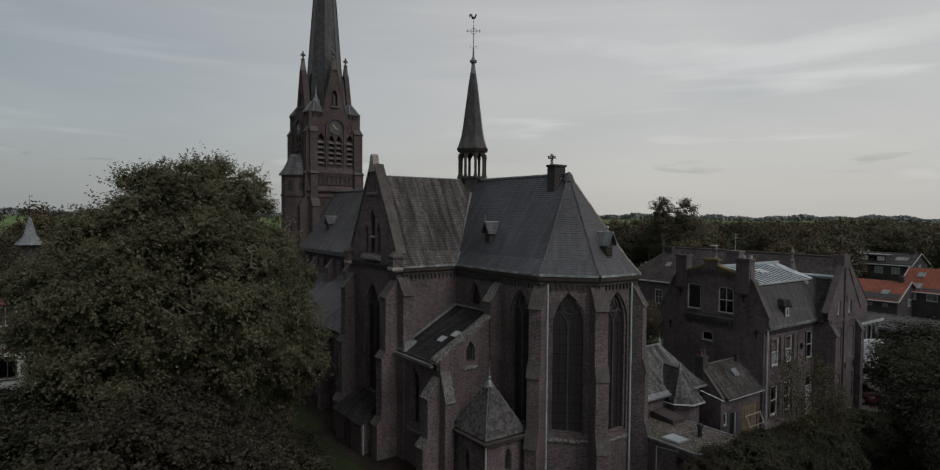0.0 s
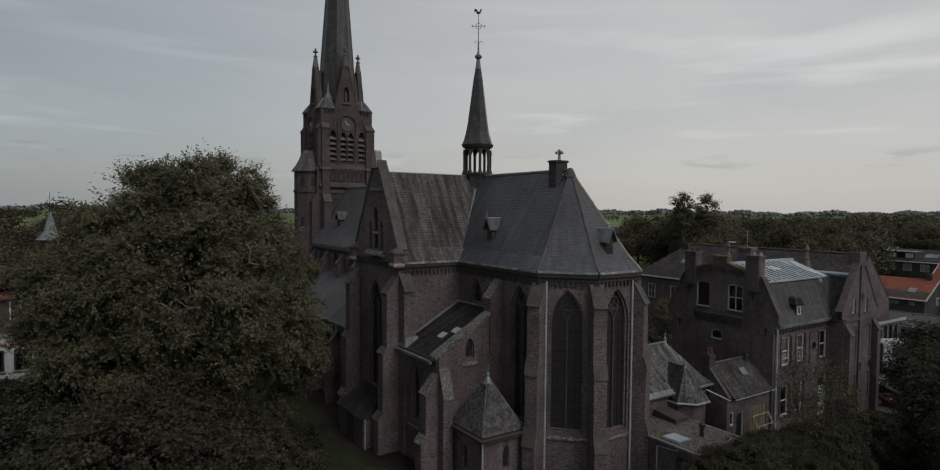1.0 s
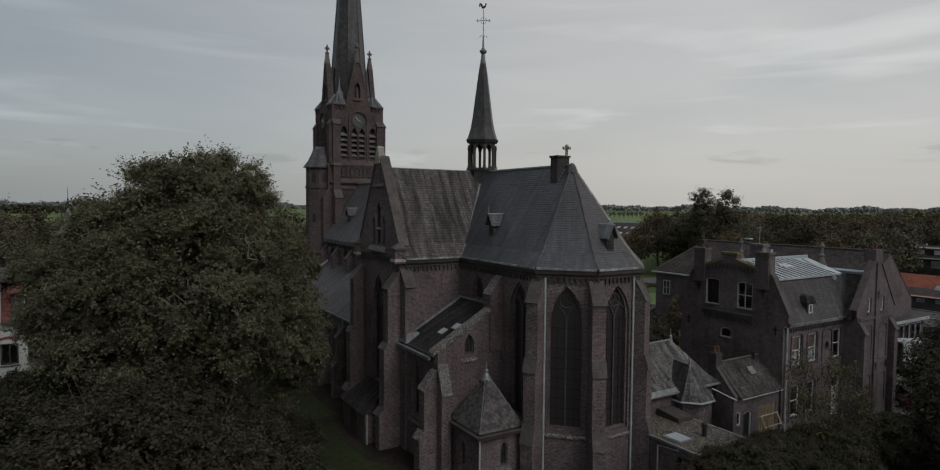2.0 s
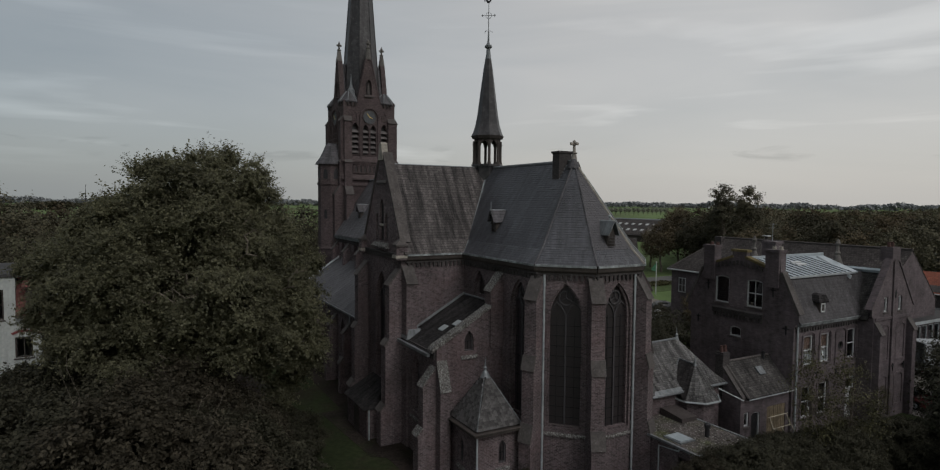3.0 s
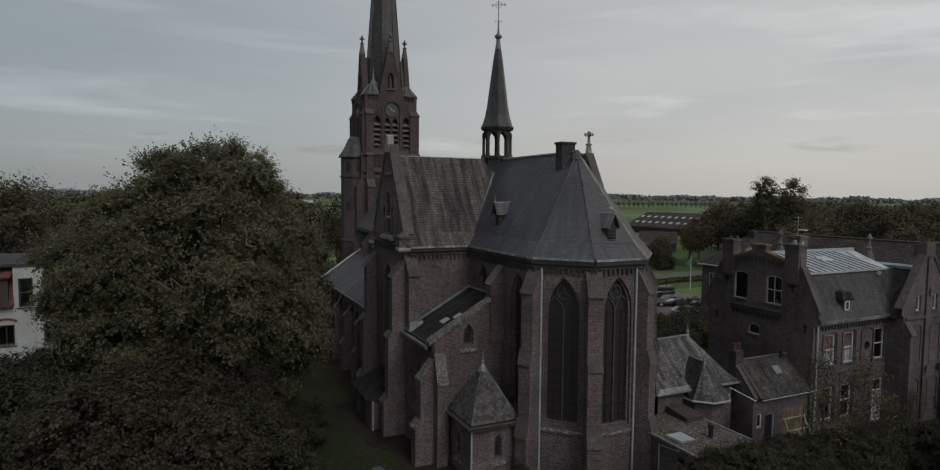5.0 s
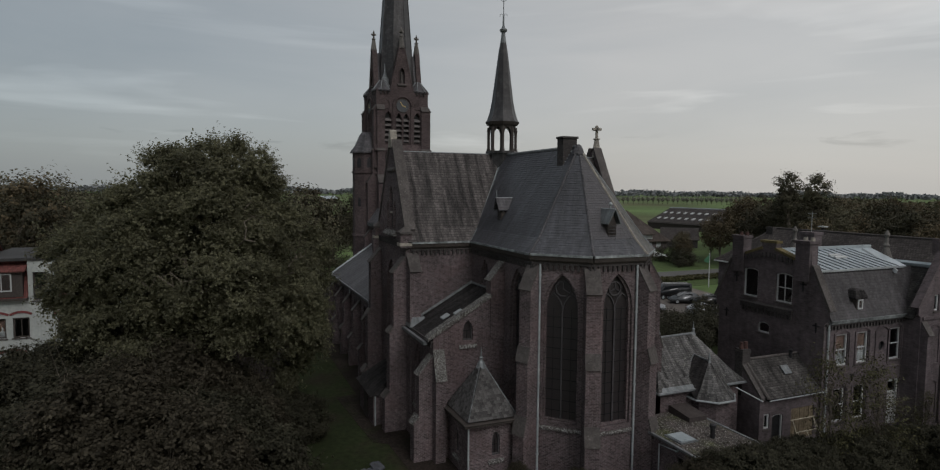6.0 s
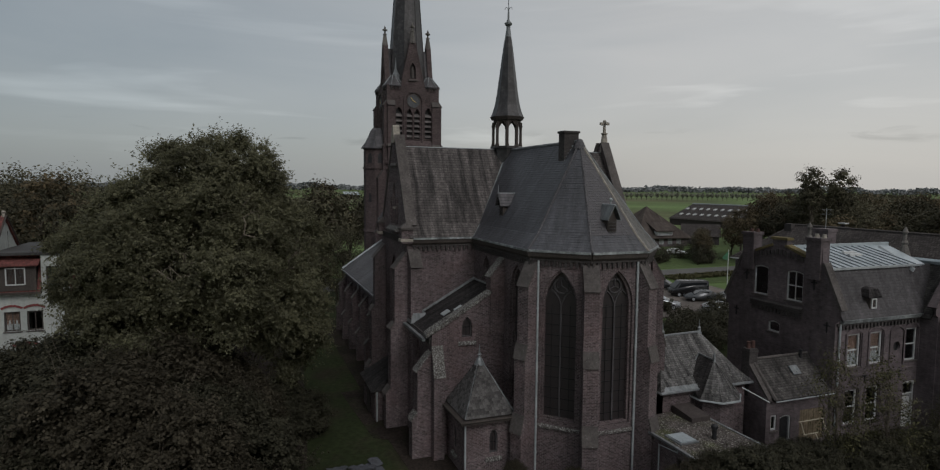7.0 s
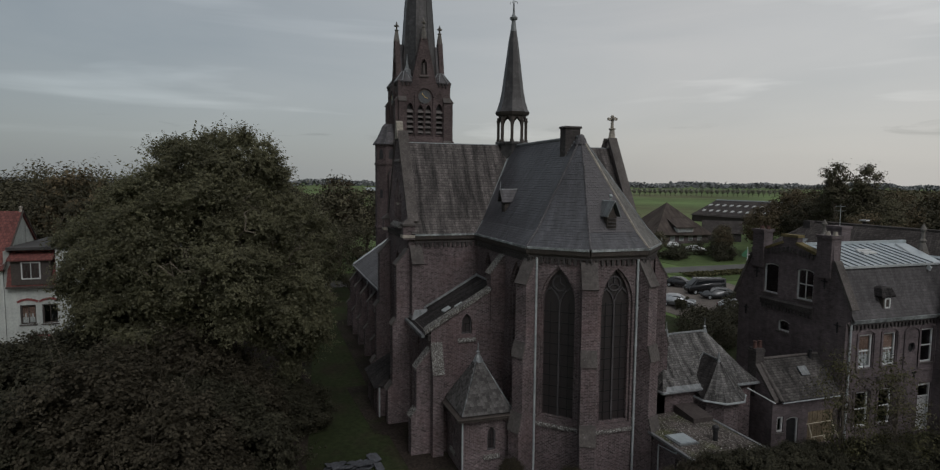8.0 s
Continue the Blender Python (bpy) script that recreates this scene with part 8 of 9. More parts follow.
# gabled neighbour, its gable to the north
wg = thing("gabled_house", "white plastered house with a red tiled gable roof", "house", (-17, -39, 0))
GY, GX, GE, GR = -34.62, -17.0, 8.7, 12.35
gpl = Plane(-12.95, GY, -1, 0)
wall_part(gpl, [(0, 0), (8.1, 0), (8.1, GE), (4.05, GR), (0, GE)], [rect(4.7, 0.4, 9.8, 11.2)], (0.3, 0.3), PLASTER, wg, 0.3)
house_window(wg, gpl, 4.7, 0.4, 9.8, 11.2, rise=0, bars=(0, 1), frame_mat=WHITE)
for sgn in (-1, 1):
    bm = B()
    row = [[(GX + sgn * 4.4, GY + 0.15, GE - 0.35), (GX + sgn * 4.4, GY - 9.5, GE - 0.35)], [(GX, GY + 0.15, GR + 0.1), (GX, GY - 9.5, GR + 0.1)]]
    sheet(bm, row if sgn < 0 else [r[::-1] for r in row])
    thicken(part("roof", bm, REDTILE, wg, "dull red tiled roof"), 0.12)
    bm = B()
    tube(bm, [(GX + sgn * 4.4, GY + 0.17, GE - 0.33), (GX, GY + 0.17, GR + 0.12)], [0.07, 0.07], 5)
    part("verge", bm, DARKWOOD, wg)
rect_wall(Plane(-12.95, GY - 9.3, 0, 1), 9.3, GE, [rect(8.2, 0.7, 5, 6.4)], (0.3, 0.3), PLASTER, parent=wg, thick=0.3)
rect_wall(Plane(-21.05, GY, 0, -1), 9.3, GE, (), (0.3, 0.3), PLASTER, parent=wg, thick=0.3)
wall_part(Plane(-21.05, GY - 9.3, 1, 0), [(0, 0), (8.1, 0), (8.1, GE), (4.05, GR), (0, GE)], (), (0.3, 0.3), PLASTER, wg, 0.3)
bm = B()
lathe(bm, GX, GY, [(0.14, GR), (0.1, GR + 0.25), (0.16, GR + 0.4), (0.04, GR + 0.5)], 6)
part("gable_knob", bm, STONE_PALE, wg)
# small bell turret on a far roof
bt = thing("bell_turret", "small slate bell turret on a distant roof", "turret", (-32.4, -26.4, 0))
bm = B()
box(bm, -36, -29.5, -29.5, -23, 0, 8.0)
part("wall", bm, BRICK_DARK, bt)
bm = B()
sheet(bm, [[(-36.3, -29.8, 7.9), (-29.2, -29.8, 7.9), (-29.2, -22.7, 7.9), (-36.3, -22.7, 7.9), (-36.3, -29.8, 7.9)], [(-32.4, -26.4, 10.8)] * 5])
part("roof", bm, GREYTILE, bt)
bm = B()
frustum(bm, -32.4, -26.4, 10.0, 12.0, 0.62, 0.62, 8)
part("drum", bm, DARKWOOD, bt)
bm = B()
lathe(bm, -32.4, -26.4, [(1.2, 11.95), (1.0, 12.15), (0.55, 12.7), (0.14, 14.3), (0.04, 14.5)], 8)
part("spire", bm, LEAD, bt, "pale slate spire")
bm = B()
lathe(bm, -32.4, -26.4, [(0.04, 14.4), (0.035, 15.0), (0.12, 15.1), (0.03, 15.2), (0.1, 15.35), (0.03, 15.45), (0.015, 16.5)], 6)
part("spike", bm, IRON, bt)

# ---- thatched farmhouse, barn ----
farm = thing("farmhouse", "pyramid-roofed thatched farmhouse with white windows", "farmhouse", (-88, 86, 0))
fdir = Vector((0.78, -0.625, 0))
FM = Matrix.Translation((-95.2, 82.8, 0)) @ Matrix.Rotation(math.atan2(fdir.y, fdir.x) + 0.63, 4, "Z") @ Matrix.Diagonal((1, 1, 0.955, 1))


def local_part(name, bm, mat, parent, m, label=""):
    bm.transform(m)
    return part(name, bm, mat, parent, label)


bm = B()
box(bm, -7.5, 7.5, -7.5, 7.5, 0, 2.7)
local_part("wall", bm, BRICK_RECT, farm, FM)
bm = B()
sheet(bm, [[(8.3, -8.3, 2.4), (8.3, 8.3, 2.4), (-8.3, 8.3, 2.4), (-8.3, -8.3, 2.4), (8.3, -8.3, 2.4)], [(4.4, -4.4, 6.2), (4.4, 4.4, 6.2), (-4.4, 4.4, 6.2), (-4.4, -4.4, 6.2), (4.4, -4.4, 6.2)], [(0, 0, 10.6)] * 5])
thicken(local_part("thatched_roof", bm, THATCH, farm, FM, "steep brown reed thatch"), 0.35)
bm = B()
box(bm, 5.0, 8.2, -2.0, 2.4, 3.1, 4.3)
fd = local_part("dormer", bm, WHITE, farm, FM, "white dormer with a row of windows")
bm = B()
prism(bm, [(8.5, -2.6, 4.4), (4.2, -2.6, 6.5), (4.2, -2.6, 6.0), (8.5, -2.6, 4.1)], (0, 5.6, 0))
local_part("dormer_roof", bm, THATCH, fd, FM)
for k in range(4):
    bm = B()
    box(bm, 8.15, 8.26, -1.85 + 1.07 * k, -1.05 + 1.07 * k, 3.3, 4.1)
    local_part("window", bm, GLASS, fd, FM)
for k in range(5):
    bm = B()
    box(bm, 7.45, 7.56, -6.2 + 2.6 * k, -4.9 + 2.6 * k, 0.7, 2.3)
    fw = local_part("window", bm, WHITE, farm, FM)
    bm = B()
    box(bm, 7.5, 7.6, -6.1 + 2.6 * k, -5.0 + 2.6 * k, 0.8, 2.2)
    local_part("pane", bm, GLASS, fw, FM)
barn = thing("barn", "large dark-roofed farm barn with rooflight rows", "barn", (-150, 163, 0))
BM_ = Matrix.Translation((-167.9, 160.4, 0)) @ Matrix.Rotation(0.12, 4, "Z")
bm = B()
box(bm, 0.4, 35.6, -13.4, 13.4, 0, 2.9)
local_part("wall", bm, DARKBOARD, barn, BM_)
bm = B()
sheet(bm, [[(0, -14, 2.5), (36, -14, 2.5)], [(0, 0, 8.3), (36, 0, 8.3)], [(0, 14, 2.5), (36, 14, 2.5)]])
thicken(local_part("roof", bm, GREYTILE, barn, BM_, "dark corrugated roof"), 0.15)
bs = 5.8 / 14
for r_, u0 in ((-9.6, 2.4), (-4.6, 1.0)):
    for k in range(10):
        u = u0 + 3.5 * k
        z = 8.3 + r_ * bs
        bm = B()
        prism(bm, [(u, r_ - 0.6, z - 0.6 * bs), (u + 1.2, r_ - 0.6, z - 0.6 * bs), (u + 1.2, r_ + 0.6, z + 0.6 * bs), (u, r_ + 0.6, z + 0.6 * bs)], (0, 0, 0.25))
        local_part("roof_light", bm, WHITE, barn, BM_)
bm = B()
tube(bm, [(0, 0, 8.4), (36, 0, 8.4)], [0.3, 0.3], 5)
local_part("ridge_cap", bm, PIPE, barn, BM_)
outb = thing("farm_outbuilding", "low dark-roofed outbuilding behind the farmhouse", "outbuilding", (-92, 98, 0))
OM_ = Matrix.Translation((-92.5, 98.5, 0)) @ Matrix.Rotation(0.9, 4, "Z")
bm = B()
box(bm, -4.6, 4.6, -3.4, 3.4, 0, 2.5)
prism(bm, [(-4.6, -3.4, 2.5), (-4.6, 3.4, 2.5), (-4.6, 0, 5.1)], (9.2, 0, 0))
local_part("wall", bm, BRICK_DARK, outb, OM_)
bm = B()
sheet(bm, [[(-5, -3.9, 2.2), (5, -3.9, 2.2)], [(-5, 0, 5.3), (5, 0, 5.3)], [(-5, 3.9, 2.2), (5, 3.9, 2.2)]])
thicken(local_part("roof", bm, GREYTILE, outb, OM_), 0.15)
shed = thing("far_shed", "long white-roofed shed far in the fields", "shed", (-700, 90, 0))
bm = B()
box(bm, -720, -680, 96, 112, 0, 4)
part("wall", bm, GREYTILE, shed)
bm = B()
sheet(bm, [[(-678, 95, 3.8), (-678, 113, 3.8)], [(-700, 95, 7), (-700, 113, 7)]])
part("roof", bm, ZINC, shed)

# ---- village houses to the north ----
def village_house(name, label, x, y, turn, lx, ly, eave, ridge, wall_mat, roof_mat, dormer=False, lights=(), low=False):
    ob = thing(name, label, "house", (x, y, 0), "village houses")
    m = Matrix.Translation((x, y, 0)) @ Matrix.Rotation(radians(turn), 4, "Z")
    t = B()
    box(t, -lx / 2, lx / 2, -ly / 2, ly / 2, 0, eave)
    prism(t, [(-lx / 2, -ly / 2, eave), (-lx / 2, ly / 2, eave), (-lx / 2, 0, ridge - 0.1)], (lx, 0, 0))
    local_part("wall", t, wall_mat, ob, m)
    t = B()
    e = eave - 0.25
    sheet(t, [[(-lx / 2 - 0.3, -ly / 2 - 0.4, e), (lx / 2 + 0.3, -ly / 2 - 0.4, e)], [(-lx / 2 - 0.3, 0, ridge), (lx / 2 + 0.3, 0, ridge)], [(-lx / 2 - 0.3, ly / 2 + 0.4, e), (lx / 2 + 0.3, ly / 2 + 0.4, e)]])
    thicken(local_part("roof", t, roof_mat, ob, m), 0.14)
    t = B()
    tube(t, [(-lx / 2 - 0.3, -ly / 2 - 0.45, e), (lx / 2 + 0.3, -ly / 2 - 0.45, e)], [0.1, 0.1], 5)
    local_part("gutter", t, WHITE, ob, m)
    for sx in (-1, 1):
        t = B()
        for s in (-1, 1):
            tube(t, [(sx * (lx / 2 + 0.28), s * (ly / 2 + 0.4), e), (sx * (lx / 2 + 0.28), 0, ridge + 0.02)], [0.09, 0.09], 4)
        local_part("bargeboard", t, PIPE, ob, m)
    k = 0
    while low and -lx / 2 + 1.4 + 2.3 * k < lx / 2 - 0.8:
        u = -lx / 2 + 1.4 + 2.3 * k
        t = B()
        box(t, u - 0.5, u + 0.2 + 0.3 * (k % 2), -ly / 2 - 0.05, -ly / 2 + 0.06, eave - 1.1, eave - 0.6)
        w_ = local_part("window", t, PIPE, ob, m)
        t = B()
        box(t, u - 0.43, u + 0.13 + 0.3 * (k % 2), -ly / 2 - 0.07, -ly / 2 - 0.04, eave - 1.03, eave - 0.67)
        local_part("pane", t, GLASS_DARK, w_, m)
        k += 1
    k = 0
    while not low and -lx / 2 + 1.6 + 2.7 * k < lx / 2 - 0.8:
        u = -lx / 2 + 1.6 + 2.7 * k
        for z in ([0.9, eave - 1.9] if eave > 4.5 else [eave - 1.5]):
            t = B()
            box(t, u - 0.7, u + 0.7, -ly / 2 - 0.05, -ly / 2 + 0.06, z, z + 1.25)
            w_ = local_part("window", t, WHITE, ob, m)
            for q in (-1, 1):
                t = B()
                box(t, u + q * 0.33 - 0.27, u + q * 0.33 + 0.27, -ly / 2 - 0.07, -ly / 2 - 0.04, z + 0.1, z + 1.15)
                local_part("pane", t, GLASS_DARK, w_, m)
        k += 1
    for sx in (-1, 1):
        t = B()
        box(t, sx * (lx / 2 + 0.03) - 0.05, sx * (lx / 2 + 0.03) + 0.05, -0.6, 0.6, eave - 1.3, eave - 0.2)
        w_ = local_part("window", t, WHITE, ob, m)
        t = B()
        box(t, sx * (lx / 2 + 0.06) - 0.05, sx * (lx / 2 + 0.06) + 0.05, -0.5, 0.5, eave - 1.2, eave - 0.3)
        local_part("pane", t, GLASS_DARK, w_, m)
    if dormer:
        t = B()
        y0 = -ly / 2 + 0.5
        box(t, -lx / 2 + 0.8, -lx / 2 + 5.2, y0, y0 + 3.0, eave - 0.1, eave + 1.4)
        d_ = local_part("dormer", t, DARKBOARD, ob, m, "flat-roofed dark dormer")
        for q in range(3):
            t = B()
            box(t, -lx / 2 + 1.1 + 1.35 * q, -lx / 2 + 2.3 + 1.35 * q, y0 - 0.06, y0 + 0.02, eave + 0.4, eave + 1.2)
            local_part("window", t, WHITE if q != 1 else GLASS_DARK, d_, m)
        t = B()
        box(t, -lx / 2 + 0.6, -lx / 2 + 5.4, y0 - 0.2, y0 + 3.0, eave + 1.4, eave + 1.55)
        local_part("dormer_roof", t, LEAD, d_, m)
    sl = (ridge - e) / (ly / 2 + 0.4)
    for u, v in lights:
        t = B()
        zz = ridge + v * sl + 0.06
        prism(t, [(u - 0.5, v - 0.55, zz - 0.55 * sl), (u + 0.5, v - 0.55, zz - 0.55 * sl), (u + 0.5, v + 0.55, zz + 0.55 * sl), (u - 0.5, v + 0.55, zz + 0.55 * sl)], (0, 0, 0.08))
        local_part("roof_window", t, LEAD, ob, m, "pale roof window")
    t = B()
    box(t, lx / 2 - 1.4, lx / 2 - 0.7, -0.35, 0.35, ridge - 0.5, ridge + 0.8)
    local_part("chimney", t, BRICK_DARK, ob, m)
    return ob


GLASS_DARK = glass_material("village_window_glass", (0.5, 0.55, 0.58), 0.03)
village_house("orange_roofed_house", "low brick house with an orange clay tile roof", -5.1, 80.3, 2, 12, 9.8, 3.05, 5.44, BRICK_DARK, ORANGETILE, lights=((3.9, -3.2),), low=True)
village_house("orange_roofed_house", "brick house with orange tile roof and roof windows", 5.4, 87.2, 1, 13, 10.4, 4.15, 7.2, BRICK_DARK, ORANGETILE, lights=((-4.6, -1.7), (-4.3, -4.3)))
village_house("terraced_house", "dark brick terraced house with dormers and white windows", -24.6, 119.4, 6, 9, 8, 5.2, 8.0, BRICK_DARK, GREYTILE, True)
village_house("terraced_house", "dark brick terraced house with dormers and white windows", -10.6, 105.4, 0, 9.4, 8, 6.65, 8.5, BRICK_DARK, GREYTILE, True, lights=((2.2, -2.3), (3.2, -2.3)))
village_house("terraced_house", "dark brick terraced house with dormers and white windows", 34, 104, 10, 14, 8.5, 5.4, 9.3, BRICK_DARK, GREYTILE, True)
# flat sheds behind the rectory
sheds = thing("flat_sheds", "low flat-roofed sheds with pale roof edges", "shed", (10, 52, 0))
bm = B()
box(bm, -4, 18, 48, 58, 0, 3.0)
part("wall", bm, BRICK_DARK, sheds)
bm = B()
box(bm, -4.3, 18.3, 47.7, 58.3, 3.0, 3.2)
part("roof", bm, BITUMEN, sheds)
for y_ in (47.6, 52.8, 58.3):
    bm = B()
    box(bm, -4.4, 18.4, y_, y_ + 0.14, 3.05, 3.34)
    part("roof_edge", bm, LEAD, sheds, "grey metal roof edge")

# ---- parked cars, flag ----
def car(name, label, m, paint, lx=4.3, wy=1.75, h=1.45, van=False):
    ob = thing(name, label, "car", (0, 0, 0), "parked cars")
    t = B()
    hy = wy / 2
    if van:
        prof = [(-lx / 2, 0.35), (lx / 2, 0.35), (lx / 2, 0.95), (lx / 2 - 0.35, 1.15), (lx / 2 - 1.1, h - 0.05), (lx / 2 - 1.4, h), (-lx / 2 + 0.1, h), (-lx / 2, h - 0.2)]
    else:
        prof = [(-lx / 2, 0.3), (lx / 2, 0.3), (lx / 2 + 0.02, 0.6), (lx / 2 - 0.15, 0.78), (lx / 2 - 1.15, 0.92), (lx / 2 - 1.85, h - 0.06), (lx / 2 - 2.3, h), (-lx / 2 + 1.0, h - 0.02), (-lx / 2 + 0.25, 0.98), (-lx / 2 + 0.02, 0.85)]
    prism(t, [(x, -hy, z) for x, z in prof], (0, wy, 0))
    for v in t.verts:
        if v.co.z > 1.0:
            v.co.y *= 0.86
    bmesh.ops.bevel(t, geom=list(t.edges), offset=0.06, segments=2, affect="EDGES")
    part("body", t, paint, ob, smooth=True)
    t = B()
    if van:
        wp = [(lx / 2 - 0.62, 1.2), (lx / 2 - 1.2, h - 0.22), (-lx / 2 + 0.3, h - 0.22), (-lx / 2 + 0.3, 1.2)]
    else:
        wp = [(lx / 2 - 1.28, 0.95), (lx / 2 - 1.92, h - 0.13), (-lx / 2 + 1.05, h - 0.13), (-lx / 2 + 0.55, 0.97)]
    prism(t, [(x, -hy * 0.87 - 0.03, z) for x, z in wp], (0, wy * 0.87 + 0.06, 0))
    part("side_windows", t, CAR_GLASS, ob, "dark tinted windows")
    t = B()
    fx = (lx / 2 - 0.3, lx / 2 - 1.08, 1.2, h - 0.16) if van else (lx / 2 - 1.13, lx / 2 - 1.82, 0.96, h - 0.12)
    prism(t, [(fx[0] + 0.02, -hy * 0.76, fx[2]), (fx[1] + 0.02, -hy * 0.72, fx[3]), (fx[1] + 0.02, hy * 0.72, fx[3]), (fx[0] + 0.02, hy * 0.76, fx[2])], (0.04, 0, 0.03))
    part("windscreen", t, CAR_GLASS, ob)
    for sx in (lx / 2 - 0.8, -lx / 2 + 0.8):
        for sy in (-1, 1):
            t = B()
            prism(t, [(sx + 0.32 * math.cos(2 * math.pi * k / 14), sy * (hy - 0.1), 0.32 + 0.32 * math.sin(2 * math.pi * k / 14)) for k in range(14)], (0, sy * 0.14, 0))
            w_ = part("wheel", t, TYRE, ob)
            t = B()
            prism(t, [(sx + 0.2 * math.cos(2 * math.pi * k / 10), sy * (hy + 0.04), 0.32 + 0.2 * math.sin(2 * math.pi * k / 10)) for k in range(10)], (0, sy * 0.02, 0))
            part("rim", t, PIPE, w_)
    for sy in (-1, 1):
        t = B()
        box(t, lx / 2 - 0.12, lx / 2 + 0.03, sy * hy * 0.72 - 0.16, sy * hy * 0.72 + 0.16, 0.62, 0.76)
        part("headlight", t, GLASS, ob)
        t = B()
        box(t, -lx / 2 - 0.02, -lx / 2 + 0.1, sy * hy * 0.78 - 0.1, sy * hy * 0.78 + 0.1, 0.7, 0.86)
        part("tail_light", t, CAR_RED, ob)
    ob.matrix_basis = m
    return ob


CAR_GLASS = material("dark_car_glass", (0.012, 0.014, 0.016), 0.08, 0.6, coarse=None, fine=None)
car("van", "black passenger van parked on clinker paving", pose(-28.6, 40.6, 0.05, 0, 0, -103), CAR_BLACK, 5.2, 1.95, 2.15, True)
car("car", "dark grey hatchback parked on clinker paving", pose(-25.0, 39.7, 0.05, 0, 0, -110), CAR_GREY)
car("car", "silver estate car parked on clinker paving", pose(-17.6, 36.2, 0.05, 0, 0, 70), CAR_SILVER)
car("car", "silver hatchback parked beside the hedge", pose(-22.4, 31.4, 0.05, 0, 0, 50), CAR_SILVER)
car("car", "dark saloon parked at the lot's edge", pose(-33.9, 40.6, 0.05, 0, 0, 35), CAR_BLACK)
car("car", "white hatchback on the farm drive", pose(-79.5, 73.6, 0.05, 0, 0, 120), CAR_WHITE)
car("car", "white estate car on the farm drive", pose(-71.3, 73.4, 0.05, 0, 0, 60), CAR_WHITE)
car("car", "dark red car parked in the rectory yard", pose(14.2, 29.0, 0.05, 0, 0, -12), CAR_RED)
car("car", "dark saloon parked beside the van", pose(-22.6, 41.6, 0.05, 0, 0, -110), CAR_BLACK)
def box_truck(x, y, turn):
    """A box truck heading along its local y, with its rear open."""
    ob = thing("box_truck", "white box truck with its rear doors open", "truck", (0, 0, 0))
    w, ln, z0, z1 = 1.05, 4.0, 0.62, 3.0
    t = B()
    box(t, -w, -w + 0.05, 0, ln, z0, z1)
    box(t, w - 0.05, w, 0, ln, z0, z1)
    box(t, -w + 0.05, w - 0.05, 0, ln, z1 - 0.06, z1)
    box(t, -w + 0.05, w - 0.05, ln - 0.06, ln, z0, z1 - 0.06)
    part("cargo_box", t, TRUCK, ob, "dull white box body")
    t = B()
    box(t, -w + 0.05, w - 0.05, 0.0, ln - 0.06, z0, z0 + 0.08)
    part("cargo_floor", t, DARKWOOD, ob, "dark worn load floor")
    for sx in (-1, 1):
        t = B()
        box(t, sx * (w + 0.06) - 0.02, sx * (w + 0.06) + 0.02, 0.02, 0.95, z0 + 0.05, z1 - 0.08)
        part("rear_door", t, TRUCK, ob)
        t = B()
        box(t, sx * 0.85 - 0.13, sx * 0.85 + 0.13, -0.08, -0.02, 0.46, 0.58)
        part("tail_light", t, CAR_RED, ob)
    t = B()
    box(t, -w, w, -0.02, 0.08, 0.42, 0.61)
    part("bumper", t, PIPE, ob, "grey steel bumper")
    t = B()
    box(t, -0.45, 0.45, 0.08, ln + 1.5, 0.4, 0.6)
    part("chassis", t, IRON, ob)
    t = B()
    prism(t, [(-0.95, ln + 0.06, 0.5), (-0.95, ln + 1.75, 0.5), (-0.95, ln + 1.75, 1.15), (-0.95, ln + 1.2, 1.35), (-0.95, ln + 0.7, 2.2), (-0.95, ln + 0.06, 2.25)], (1.9, 0, 0))
    bmesh.ops.bevel(t, geom=list(t.edges), offset=0.06, segments=2, affect="EDGES")
    cab = part("cab", t, TRUCK, ob)
    for sx in (-1, 1):
        t = B()
        prism(t, [(sx * 0.955, ln + 0.25, 1.4), (sx * 0.955, ln + 1.05, 1.4), (sx * 0.955, ln + 0.66, 2.05), (sx * 0.955, ln + 0.25, 2.08)], (sx * 0.012, 0, 0))
        part("side_window", t, CAR_GLASS, cab)
        for yy in (0.9, ln + 1.1):
            t = B()
            prism(t, [(sx * 0.8, yy + 0.37 * math.cos(2 * math.pi * q / 16), 0.37 + 0.37 * math.sin(2 * math.pi * q / 16)) for q in range(16)], (sx * 0.2, 0, 0))
            part("wheel", t, TYRE, ob)
    ob.matrix_basis = pose(x, y, 0.05, 0, 0, turn)
    return ob


box_truck(10.4, 38.6, -32)
pole = thing("flagpole", "white flagpole with a limp green flag", "flagpole", (-34.6, 53.2, 0))
bm = B()
frustum(bm, -34.6, 53.2, 0, 5.5, 0.08, 0.05, 8)
part("pole", bm, WHITE, pole)
bm = B()
prism(bm, [(-34.6, 53.15, 5.3), (-34.75, 52.85, 4.9), (-34.98, 52.4, 4.3), (-34.9, 52.55, 4.0), (-34.6, 53.1, 3.9)], (0.02, 0.03, 0))
part("flag", bm, GREENFLAG, pole)
